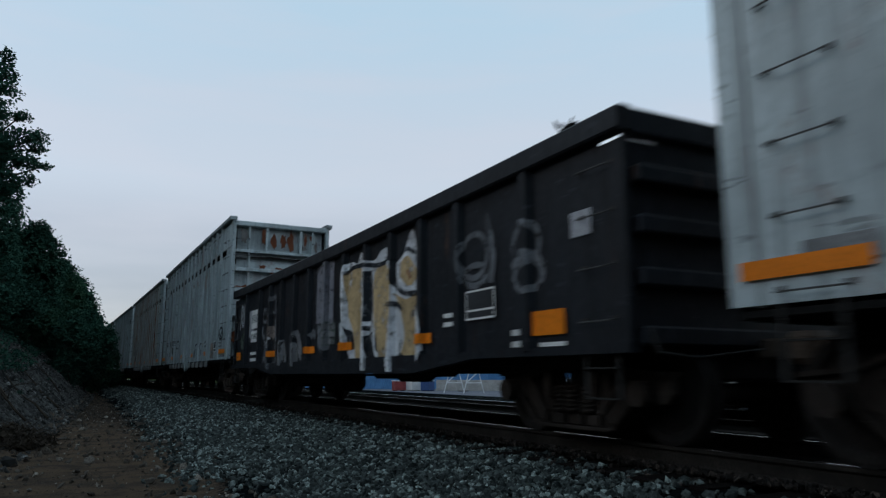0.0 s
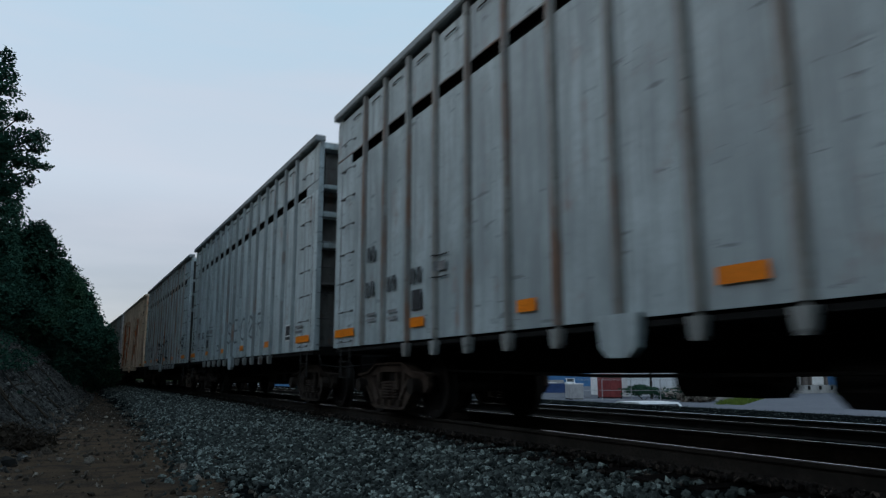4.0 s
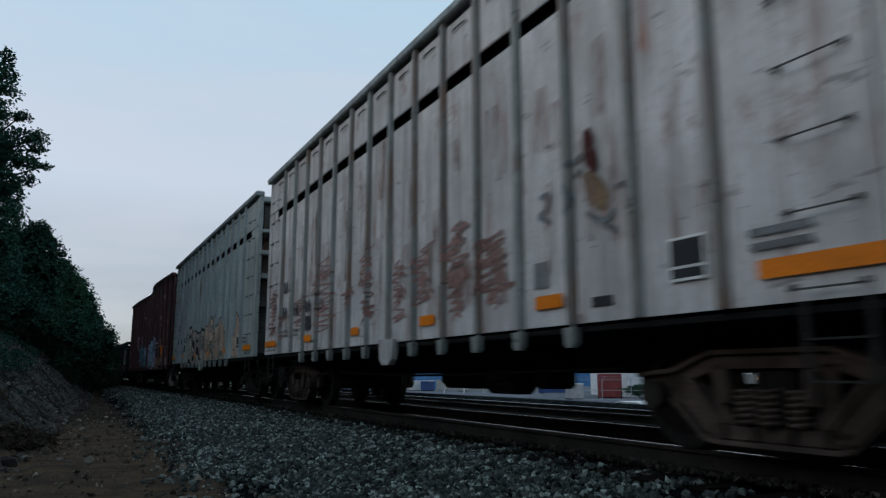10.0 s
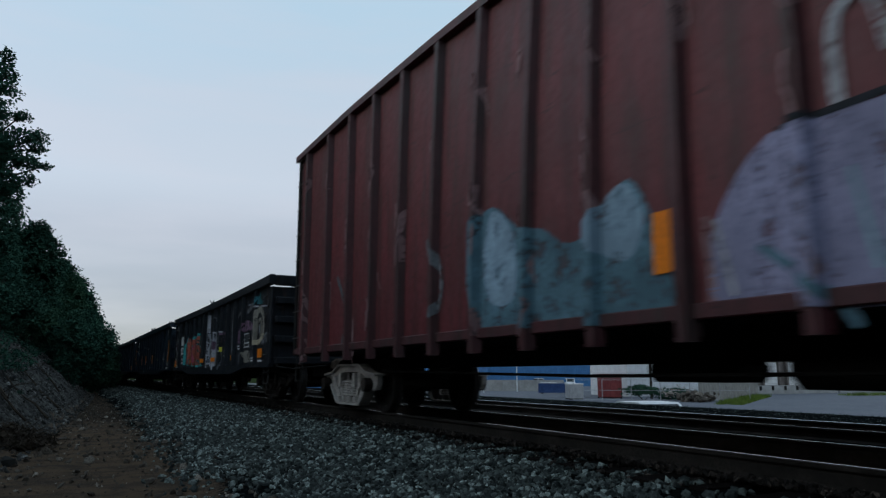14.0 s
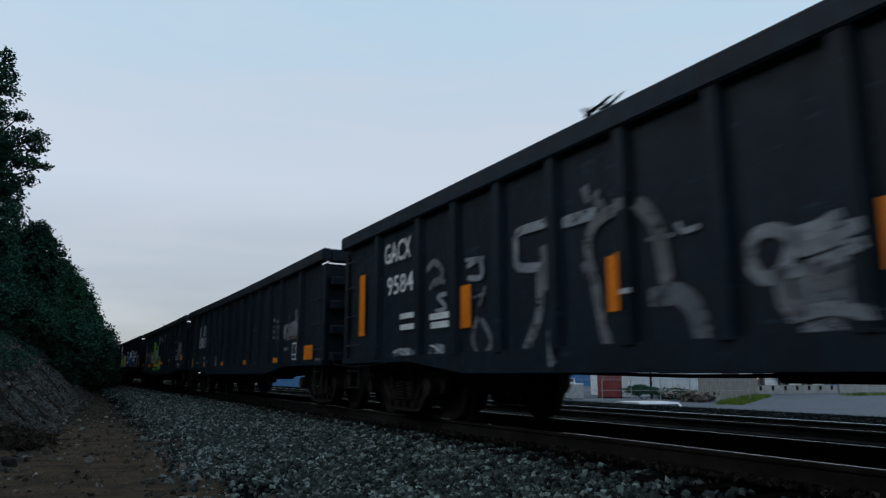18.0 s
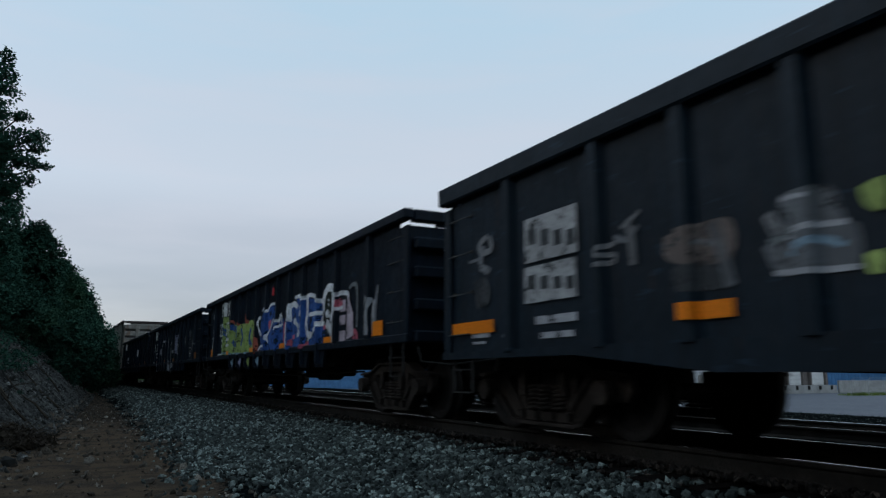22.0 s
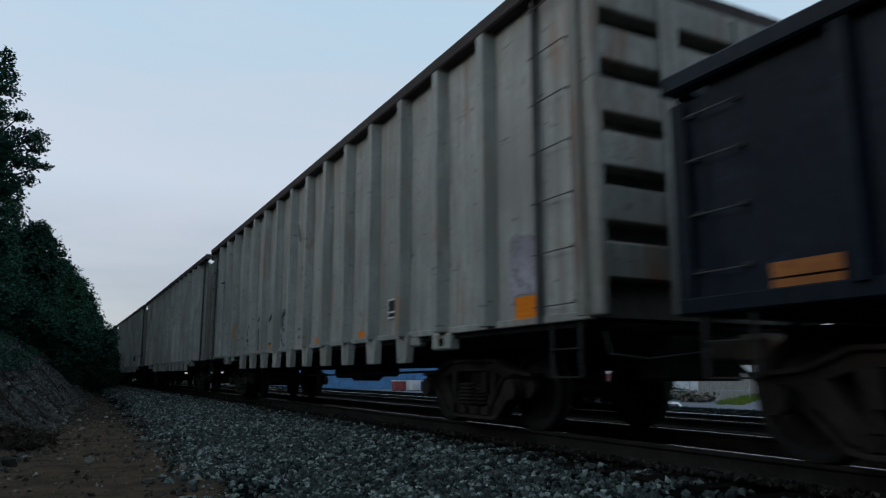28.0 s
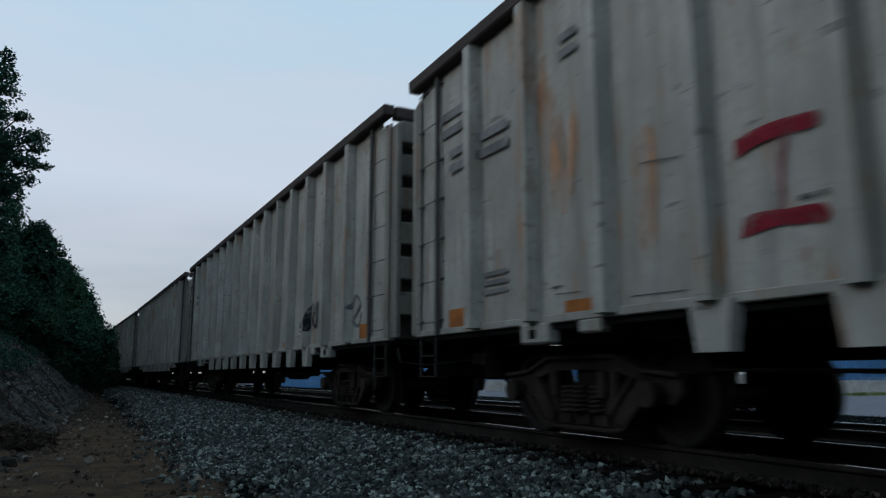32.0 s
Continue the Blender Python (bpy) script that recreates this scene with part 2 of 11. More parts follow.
# ---------------------------------------------------------------- the lie of the land
RAIL_Z = 0.477
TRACK_X = 5.58
TRACK2_X = 10.80
TRACK2_DROP = 0.162  # the far track lies lower
TIE_Z = RAIL_Z - 0.185
LOT_Z = -1.40


def toe(y):
    """Where the bank on the left begins."""
    return float(np.interp(y, (-60, 0, 12, 20, 31, 60, 100, 200), (-1.6, -1.6, -0.72, -0.12, 0.6, 2.2, 2.4, 2.4)))


def bend(y):
    """The tracks lie on a very wide curve to the left."""
    return -0.0002 * y * y if y > -120 else -2.88


def shoulder(y):
    return float(np.interp(y, (-60, 7, 12, 26, 60, 400), (1.30, 1.35, 1.50, 1.94, 2.7, 2.8)))


def land(x, y):
    """The height of the ground."""
    x -= bend(y)
    t, s = toe(y), shoulder(y)
    if x < t:
        d = t - x
        z = min(d, 2.6) * 0.92 + max(0, min(d, 14) - 2.6) * 0.42 + max(0, d - 14) * 0.03
        z += 0.16 * min(1, d) * noise.noise((x * 0.5 + 9, y * 2.4, 4.4)) + 0.07 * min(1, d) * noise.noise((x * 4.1, y * 4.1, 2.0))
        z += 0.22 * min(1, d) * noise.noise((x * 0.7, y * 0.7, 3.1)) + 0.10 * min(1, d) * noise.noise((x * 2.3, y * 2.3, 8.0))
    elif x < s:
        z = 0.03 * noise.noise((x * 0.9, y * 0.9, 0.3)) + 0.012 * noise.noise((x * 5, y * 5, 1.3))
    elif x < 4.05:
        u = (x - s) / (4.05 - s)
        z = (TIE_Z - 0.05) * (u ** 0.85)
    elif x < 17.3:
        if x > 7.2:
            return TIE_Z - 0.12 + (0.13 - TRACK2_DROP) * min(1, (x - 7.2) / 1.6)
        z = TIE_Z - 0.05 + 0.02 * min(1, (x - 4.05) / 0.2) - 0.09 * min(1, max(0, x - 4.85) / 0.2)
    elif x < 20:
        z = TIE_Z + 0.01 - TRACK2_DROP + (LOT_Z - TIE_Z - 0.01 + TRACK2_DROP) * (x - 17.3) / 2.7
    else:
        z = LOT_Z
    return z


def grid_mesh(name, xs, ys, height, material):
    verts = [(x, y, height(x, y)) for y in ys for x in xs]
    w = len(xs)
    faces = [(j * w + i, j * w + i + 1, (j + 1) * w + i + 1, (j + 1) * w + i) for j in range(len(ys) - 1) for i in range(w - 1)]
    me = bpy.data.meshes.new(name)
    me.from_pydata(verts, [], faces)
    me.materials.append(material)
    me.polygons.foreach_set("use_smooth", [True] * len(me.polygons))
    return me


def steps(*marks):
    out = []
    for (a, b, d) in marks:
        out += list(np.arange(a, b, d))
    return out + [marks[-1][1]]


gx = steps((-1500, -100, 350), (-100, -20, 20), (-20, -6, 1.0), (-6, 4.4, 0.2), (4.4, 20, 0.65), (20, 100, 20), (100, 2500, 400))
gy = steps((-800, -60, 180), (-60, -6, 6), (-6, 30, 0.3), (30, 70, 0.8), (70, 250, 6), (250, 2500, 450))
def land_mat():
    """Dirt, bank soil, ballast bed and grass, blended by where each lies on the ground sheet; the bed black carries
    painted shade too.
    """
    m, n, l, b = nodes_of("open_ground")
    c = coords(n, l, False)
    mid = noise_node(n, l, c, 2.4, 6)
    fine = noise_node(n, l, c, 16.0, 6)
    grit = noise_node(n, l, c, 60.0, 4)
    dirt = mix(n, l, ramp(n, l, mid, 0.4, 0.65), (0.104, 0.074, 0.052), (0.058, 0.047, 0.038))
    dirt = mix(n, l, ramp(n, l, grit, 0.55, 0.75), dirt, (0.120, 0.098, 0.078))
    wash = noise_node(n, l, c, 5.0, 5, (0.25, 1.6, 0.25))
    soil = mix(n, l, ramp(n, l, mid, 0.4, 0.65), (0.082, 0.082, 0.078), (0.026, 0.0265, 0.0255))
    soil = mix(n, l, ramp(n, l, wash, 0.5, 0.62), soil, (0.018, 0.0195, 0.0195))
    soil = mix(n, l, ramp(n, l, fine, 0.5, 0.75), soil, (0.160, 0.162, 0.156))
    # black fouled bed, with shade between stones and beneath the cars put in
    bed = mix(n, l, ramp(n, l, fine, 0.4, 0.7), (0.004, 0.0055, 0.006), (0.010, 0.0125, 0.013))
    grass = mix(n, l, ramp(n, l, mid, 0.4, 0.65), (0.022, 0.034, 0.014), (0.034, 0.044, 0.018))
    col = dirt
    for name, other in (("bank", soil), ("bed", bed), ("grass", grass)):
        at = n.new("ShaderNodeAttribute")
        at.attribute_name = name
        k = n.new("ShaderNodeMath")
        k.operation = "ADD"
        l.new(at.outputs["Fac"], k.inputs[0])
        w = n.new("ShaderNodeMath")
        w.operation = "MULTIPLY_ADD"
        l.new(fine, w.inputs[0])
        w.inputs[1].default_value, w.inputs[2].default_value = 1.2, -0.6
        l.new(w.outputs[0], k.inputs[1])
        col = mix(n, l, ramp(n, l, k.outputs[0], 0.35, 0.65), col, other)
    l.new(col, b.inputs["Base Color"])
    b.inputs["Roughness"].default_value = 1.0
    b.inputs["Specular IOR Level"].default_value = 0.0
    bump(n, l, b, fine, 1.0, 0.10)
    return m


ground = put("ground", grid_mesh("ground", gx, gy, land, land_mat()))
kinds = {k: [] for k in ("bank", "bed", "grass")}
for v in ground.data.vertices:
    y = v.co.y
    x = v.co.x - bend(y)
    ragged = 0.35 * noise.noise((x * 1.3, y * 0.8, 5.0))
    kinds["bank"].append(min(1, max(0, (toe(y) + 0.30 + ragged - x) / 0.6)))
    # past 12 m the path takes bed black too, painting in the trees' shade
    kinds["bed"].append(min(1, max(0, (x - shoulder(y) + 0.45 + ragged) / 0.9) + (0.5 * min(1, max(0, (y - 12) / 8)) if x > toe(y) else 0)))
    kinds["grass"].append(1.0 if x > 17.9 or x < toe(y) - 5 else 0.0)
for k, vals in kinds.items():
    ground.data.attributes.new(k, "FLOAT", "POINT").data.foreach_set("value", vals)
tagged(ground, "brown dirt path between a bare soil bank and a grey ballast shoulder", "ground", kind="structure")


# ---------------------------------------------------------------- tracks
def rail_profile():
    half = [(-0.036, 0.0), (-0.036, -0.028), (-0.028, -0.038), (-0.009, -0.046), (-0.008, -0.140), (-0.030, -0.155), (-0.072, -0.168), (-0.072, -0.180)]
    return half + [(-x, z) for x, z in reversed(half)]


def rail_line(name, x, tilt_z, parent, g):
    """One rail: rusty body with a worn bright head."""
    ys = list(np.arange(-60, 330, 3.0))
    prof = rail_profile()
    bm = bmesh.new()
    rows = [[bm.verts.new((x + px + bend(y), y, RAIL_Z + tilt_z + pz)) for px, pz in prof] for y in ys]
    n = len(prof)
    for a, b in zip(rows, rows[1:]):
        for k in range(n):
            bm.faces.new((a[k], a[(k + 1) % n], b[(k + 1) % n], b[k]))
    bmesh.ops.recalc_face_normals(bm, faces=bm.faces[:])
    rail = part(name, bm, M_RAIL, parent)
    bm = bmesh.new()
    top = [[bm.verts.new((x + px + bend(y), y, RAIL_Z + tilt_z + 0.002 + pz)) for px, pz in ((g * 0.014, 0.001), (g * 0.030, 0.001), (g * 0.0355, -0.006))] for y in ys]
    for a, b in zip(top, top[1:]):
        for k in range(2):
            bm.faces.new((a[k], a[k + 1], b[k + 1], b[k]))
    bmesh.ops.recalc_face_normals(bm, faces=bm.faces[:])
    part("rail_head", bm, M_RAILTOP, rail, "polished bright running surface")
    return rail


M_TIE.node_tree.nodes["Principled BSDF"].inputs["Specular IOR Level"].default_value = 0.03


def rough_tie(seed):
    rng = random.Random(seed)
    bm = bmesh.new()
    add_box(bm, -1.42, 1.3, -0.115, 0.115, -0.18, 0.0, 0.015)
    bmesh.ops.subdivide_edges(bm, edges=[e for e in bm.edges if e.calc_length() > 1], cuts=5)
    for v in bm.verts:
        v.co += Vector((rng.uniform(-0.015, 0.015), rng.uniform(-0.01, 0.01), rng.uniform(-0.012, 0.004)))
    return finish("tie", bm, M_TIE)


TIES = [rough_tie(k) for k in range(5)]
PLATE = box_mesh("tie_plate", 0.20, 0.34, 0.022, M_PLATE, 0.004)


def track(name, cx, drop, label):
    top = new(name)
    tagged(top, label, "railway track", kind="structure")
    for off in (-0.7535, 0.7535):
        rail_line("rail", cx + off, -drop, top, -1 if off > 0 else 1)
    y, k = -6.0, 0
    while y < (150 if cx < 8 else 70):
        near = y < 60
        t = put("tie", TIES[k % 5], top, (cx + bend(y) + random.uniform(-0.05, 0.05), y, TIE_Z - drop - 0.004), rot=(0, 0, random.uniform(-0.01, 0.01)))
        if near and y < 30 and cx < 8:
            for off in (-0.7535, 0.7535):
                put("tie_plate", PLATE, t, (off, 0, 0.004))
        y += 0.53
        k += 1
    return top


track("track_near", TRACK_X, 0.0, "rusty steel rails on dark creosoted ties in grey ballast")
track("track_far", TRACK2_X, TRACK2_DROP, "second railway track with bright rail heads in ballast")


# ---------------------------------------------------------------- freight cars
WHEEL_R = 0.457
AXLE = 1.06  # from the bogie's middle to each axle


def wheel_mesh():
    key = "wheelset"
    if key not in CACHE:
        bm = bmesh.new()
        for side in (-1, 1):
            prof = [(0.0, 0.10), (0.14, 0.10), (0.15, 0.05), (0.34, 0.015), (0.37, 0.06), (WHEEL_R - 0.035, 0.065), (WHEEL_R, 0.06), (WHEEL_R + 0.003, -0.045), (WHEEL_R + 0.028, -0.06), (WHEEL_R + 0.02, -0.085), (0.38, -0.08), (0.33, -0.03), (0.15, -0.05), (0.0, -0.05)]
            n, rings = 28, []
            for r, w in prof:
                rings.append([bm.verts.new((side * (0.75 + w), r * math.cos(a), r * math.sin(a))) for a in (2 * math.pi * k / n for k in range(n))])
            for a, b in zip(rings, rings[1:]):
                for k in range(n):
                    bm.faces.new((a[k], a[(k + 1) % n], b[(k + 1) % n], b[k]))
        add_tube(bm, [(-1.08, 0, 0), (1.08, 0, 0)], 0.085, 12)
        bmesh.ops.remove_doubles(bm, verts=bm.verts[:], dist=0.0005)
        bmesh.ops.recalc_face_normals(bm, faces=bm.faces[:])
        CACHE[key] = finish("wheelset", bm, M_WHEEL)
    return CACHE[key]


def side_frame_mesh(material):
    """Cast side frame: a web with two sloped windows, raised flanges, spring seat, pedestal roofs and bolster gibs."""
    key = ("side_frame", material.name)
    if key not in CACHE:
        bm = bmesh.new()
        web = [
            [(-1.10, 0.635), (-0.74, 0.675), (-0.44, 0.81), (0.44, 0.81), (0.74, 0.675), (1.10, 0.635), (1.10, 0.55), (0.72, 0.55), (0.42, 0.67), (-0.42, 0.67), (-0.72, 0.55), (-1.10, 0.55)],
            [(-0.86, 0.58), (-0.70, 0.61), (-0.36, 0.22), (-0.50, 0.17)],
            [(0.86, 0.58), (0.50, 0.17), (0.36, 0.22), (0.70, 0.61)],
            [(-0.52, 0.24), (0.52, 0.24), (0.42, 0.14), (-0.42, 0.14)],
            [(-0.46, 0.70), (-0.33, 0.70), (-0.30, 0.24), (-0.40, 0.24)],
            [(0.46, 0.70), (0.40, 0.24), (0.30, 0.24), (0.33, 0.70)],
            [(-1.12, 0.62), (-0.68, 0.62), (-0.68, 0.44), (-0.74, 0.37), (-1.05, 0.37), (-1.12, 0.46)],
            [(1.12, 0.62), (1.12, 0.46), (1.05, 0.37), (0.74, 0.37), (0.68, 0.44), (0.68, 0.62)],
        ]
        for o in web:
            add_prism(bm, o, -0.045, 0.045)
        top = [(-1.12, 0.64), (-0.74, 0.68), (-0.44, 0.815), (0.44, 0.815), (0.74, 0.68), (1.12, 0.64)]
        low = [(-0.90, 0.56), (-0.52, 0.155), (-0.42, 0.13), (0.42, 0.13), (0.52, 0.155), (0.90, 0.56)]
        for line, t in ((top, 0.035), (low, 0.035)):
            for (y0, z0), (y1, z1) in zip(line, line[1:]):
                add_prism(bm, [(y0, z0), (y1, z1), (y1, z1 - t), (y0, z0 - t)], -0.095, 0.095)
        for sy in (-1, 1):
            add_prism(bm, [(sy * 0.66, 0.60), (sy * 0.62, 0.60), (sy * 0.34, 0.26), (sy * 0.40, 0.26)], -0.085, 0.085)
            for x0 in (-0.12, 0.05):
                add_box(bm, x0, x0 + 0.07, *sorted((sy * 0.27, sy * 0.35)), 0.40, 0.66, 0.012)
        for y in (-0.36, -0.12, 0.12, 0.36):
            add_box(bm, -0.11, 0.11, y - 0.02, y + 0.02, 0.15, 0.24)
        bmesh.ops.scale(bm, vec=(1, AXLE / 0.89, 1), verts=bm.verts[:])
        CACHE[key] = finish("side_frame", bm, material)
    return CACHE[key]


def spring_mesh(material):
    key = ("spring", material.name)
    if key not in CACHE:
        bm = bmesh.new()
        turns, per = 6, 8
        pts = [(0.075 * math.cos(2 * math.pi * k / per), 0.075 * math.sin(2 * math.pi * k / per), 0.25 + 0.27 * k / (turns * per)) for k in range(turns * per + 1)]
        add_tube(bm, pts, 0.019, 5)
        CACHE[key] = finish("spring", bm, material)
    return CACHE[key]


def coupler_mesh():
    if "coupler" not in CACHE:
        bm = bmesh.new()
        add_box(bm, -0.09, 0.09, -0.42, 0.10, 0.76, 0.94, 0.02)
        add_box(bm, -0.16, 0.16, -0.64, -0.38, 0.71, 0.99, 0.05)
        CACHE["coupler"] = finish("coupler", bm, M_COUPLER)
    return CACHE["coupler"]


WHEELSETS = []


def truck(car, y, material):
    """A two-axle bogie under a car."""
    bm = bmesh.new()
    add_box(bm, -1.0, 1.0, -0.17, 0.17, 0.46, 0.68, 0.03)
    add_box(bm, -0.25, 0.25, -0.25, 0.25, 0.66, 0.80, 0.03)
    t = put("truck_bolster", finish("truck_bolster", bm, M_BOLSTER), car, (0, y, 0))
    for sx in (-1, 1):
        put("side_frame", side_frame_mesh(material), t, (sx * 1.0, 0, 0))
        for oy in (-0.22, 0.0, 0.22):
            put("spring", spring_mesh(material), t, (sx * (1.02 if oy else 1.05), oy, 0))
        for oy in (-AXLE, AXLE):
            put("bearing_cap", bearing_mesh(), t, (sx * 1.10, oy, WHEEL_R))
    for oy in (-AXLE, AXLE):
        w = put("wheelset", wheel_mesh(), t, (0, oy, WHEEL_R))
        WHEELSETS.append((w, car, y + oy, oy))
    put("brake_beam", box_mesh("brake_beam", 1.5, 0.08, 0.10, M_UNDER), t, (0, 0.33, 0.36))
    return t


def bearing_mesh():
    if "bearing" not in CACHE:
        bm = bmesh.new()
        add_tube(bm, [(-0.10, 0, 0), (0.03, 0, 0), (0.06, 0, 0)], [0.115, 0.115, 0.07], 12)
        CACHE["bearing"] = finish("bearing_cap", bm, M_TRUCK)
    return CACHE["bearing"]


def rung_mesh(length):
    """A thin rung whose ends are bolted to the sheet by two dark lugs."""
    key = ("rung", round(length, 2))
    if key not in CACHE:
        bm = bmesh.new()
        h = length / 2
        add_tube(bm, [(0.07, -h, 0.015), (0.0, -h, 0.0), (0.0, h, 0.0), (0.07, h, 0.015)], 0.0075, 5)
        n = len(bm.faces)
        for y in (-h, h):
            add_box(bm, 0.058, 0.078, y - 0.026, y + 0.026, 0.004, 0.04)
        me = finish("grab_iron", bm, M_GRAB)
        me.materials.append(M_LUG)
        for f in me.polygons[n:]:
            f.material_index = 1
        CACHE[key] = me
    return CACHE[key]


def panel_mesh(wid, z0, z1, material):
    """A side sheet about its lower middle, slightly dished by its loads."""
    key = ("panel", round(wid, 3), round(z0, 3), round(z1, 3), material.name)
    if key not in CACHE:
        bm = bmesh.new()
        nx, nz = 4, 8
        grid = [[bm.verts.new((0.018 * math.sin(math.pi * i / nx) * math.sin(math.pi * j / nz), wid * (i / nx - 0.5), z0 + (z1 - z0) * j / nz)) for i in range(nx + 1)] for j in range(nz + 1)]
        for j in range(nz):
            for i in range(nx):
                bm.faces.new((grid[j][i], grid[j][i + 1], grid[j + 1][i + 1], grid[j + 1][i]))
        g = bmesh.ops.extrude_face_region(bm, geom=bm.faces[:])
        bmesh.ops.translate(bm, verts=[v for v in g["geom"] if isinstance(v, bmesh.types.BMVert)], vec=(0.012, 0, 0))
        bmesh.ops.recalc_face_normals(bm, faces=bm.faces[:])
        CACHE[key] = finish("panel", bm, material)
    return CACHE[key]


def rib_mesh(wid, depth, z0, z1, foot, material):
    """A pressed post: hat section, tapered at the foot where it hangs below the sill."""
    key = ("rib", round(wid, 3), round(depth, 3), round(z0, 3), round(z1, 3), round(foot, 3), material.name)
    if key not in CACHE:
        bm = bmesh.new()
        w, e = wid / 2, wid * 0.30
        rows = []
        for z, k in ((z0 - foot, 0.72), (z0, 1.0), (z1, 1.0)) if foot > 0 else ((z0, 1.0), (z1, 1.0)):
            rows.append([bm.verts.new(p) for p in ((0.0, -w * k, z), (-depth, -e * k, z), (-depth, e * k, z), (0.0, w * k, z))])
        for a, b in zip(rows, rows[1:]):
            for k in range(4):
                bm.faces.new((a[k], a[(k + 1) % 4], b[(k + 1) % 4], b[k]))
        bm.faces.new(rows[0][::-1])
        bm.faces.new(rows[-1])
        bmesh.ops.recalc_face_normals(bm, faces=bm.faces[:])
        CACHE[key] = finish("rib", bm, material)
    return CACHE[key]


FACE = 1.50


def mirror(ob, sx):
    """Parts of the far side are turned round the upright axis."""
    if sx > 0:
        ob.rotation_euler = (0, 0, math.pi)
    return ob


def base_car(name, label, length, trucks, truck_mat, group, sill=0.74):
    car = new(name)
    tagged(car, label, "freight car", group)
    h = length / 2
    for y in (-h + trucks, h - trucks):
        truck(car, y, truck_mat)
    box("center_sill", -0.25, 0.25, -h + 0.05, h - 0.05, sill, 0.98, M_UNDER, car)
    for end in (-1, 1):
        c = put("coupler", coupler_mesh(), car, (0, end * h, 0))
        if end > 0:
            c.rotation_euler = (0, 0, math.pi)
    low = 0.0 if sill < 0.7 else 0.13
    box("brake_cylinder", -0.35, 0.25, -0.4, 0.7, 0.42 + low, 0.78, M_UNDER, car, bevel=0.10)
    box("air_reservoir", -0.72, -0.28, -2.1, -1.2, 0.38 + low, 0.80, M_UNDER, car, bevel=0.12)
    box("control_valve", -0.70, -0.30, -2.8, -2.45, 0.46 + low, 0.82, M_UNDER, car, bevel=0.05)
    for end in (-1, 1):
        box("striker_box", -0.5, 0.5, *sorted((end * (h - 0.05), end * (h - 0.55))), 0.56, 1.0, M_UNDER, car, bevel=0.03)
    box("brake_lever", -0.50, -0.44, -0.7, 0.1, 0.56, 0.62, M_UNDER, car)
    bm = bmesh.new()
    add_tube(bm, [(-0.9, -h + 3.2, 0.68), (-0.9, -1.0, 0.62), (-0.85, 1.0, 0.61), (-0.9, h - 3.2, 0.68)], 0.018, 5)
    part("brake_pipe", bm, M_UNDER, car)
    bm = bmesh.new()
    add_tube(bm, [(-1.42, -h - 0.10, 1.0), (-1.40, -h - 0.16, 0.80), (-1.0, -h - 0.18, 0.76), (-0.25, -h - 0.22, 0.84)], 0.014, 5)
    part("uncoupling_lever", bm, M_STEP, car)
    for end in (-1, 1):
        bm = bmesh.new()
        add_tube(bm, [(0.3, end * (h - 0.1), 0.82), (0.32, end * (h + 0.25), 0.55), (0.28, end * (h + 0.55), 0.42)], 0.025, 6)
        part("air_hose", bm, M_UNDER, car)
    return car, h


def sheet_side(car, length, ribs, z0, z1, rib_w, rib_d, foot, material, rib_mat=None, foot_of=None, rib_top=None, notch=0.0):
    """Both sides of a car: a sheet in each bay and a post between bays."""
    h = length / 2
    edges = [0.0] + ([0.36] if notch else []) + list(ribs) + ([length - 0.36] if notch else []) + [length]
    for sx in (-1, 1):
        for a, b in zip(edges, edges[1:]):
            low = notch if notch and (a == 0 or b == length) else 0.0
            p = put("panel", panel_mesh(b - a - 0.004, z0, z1 - low, material), car, (sx * FACE, sx * -1 * ((a + b) / 2 - h), 0))
            mirror(p, sx)
        for i, r in enumerate(ribs):
            f = foot_of(i, r) if foot_of else foot
            p = put("rib", rib_mesh(rib_w, rib_d, z0, rib_top or z1, f, rib_mat or material), car, (sx * (FACE + 0.0), sx * -1 * (r - h), 0))
            mirror(p, sx)


def sagging_chord(car, length, z0, z1, outx, material, depth, sag):
    """A top rail whose middle has been bent down a little by grab loaders."""
    c = 0.02
    for sx in (-1, 1):
        bm = bmesh.new()
        i, o = outx - depth, outx
        rows = []
        for u in np.linspace(0, 1, 25):
            d, y = sag * math.sin(math.pi * u), (length + 0.04) * (u - 0.5)
            rows.append([bm.verts.new((sx * x, y, z - d)) for x, z in ((i, z0 + c), (i + c, z0), (o - c, z0), (o, z0 + c), (o, z1 - c), (o - c, z1), (i + c, z1), (i, z1 - c))])
        for p, q in zip(rows, rows[1:]):
            for k in range(8):
                bm.faces.new((p[k], p[(k + 1) % 8], q[(k + 1) % 8], q[k]))
        bm.faces.new(rows[0])
        bm.faces.new(rows[-1])
        bmesh.ops.recalc_face_normals(bm, faces=bm.faces[:])
        part("top_chord", bm, material, car)


def chord(name, car, length, z0, z1, outx, material, depth=0.20):
    for sx in (-1, 1):
        a, b = sorted((sx * outx, sx * (outx - depth)))
        box(name, a, b, -length / 2 - 0.02, length / 2 + 0.02, z0, z1, material, car, bevel=0.02)


def ladder(car, length, a, width, zs):
    """Grab irons at both ends of both sides."""
    h = length / 2
    for sx in (-1, 1):
        for end in (-1, 1):
            for z in zs:
                p = put("grab_iron", rung_mesh(width), car, (sx * (FACE + 0.075), end * (h - a), z))
                mirror(p, sx)


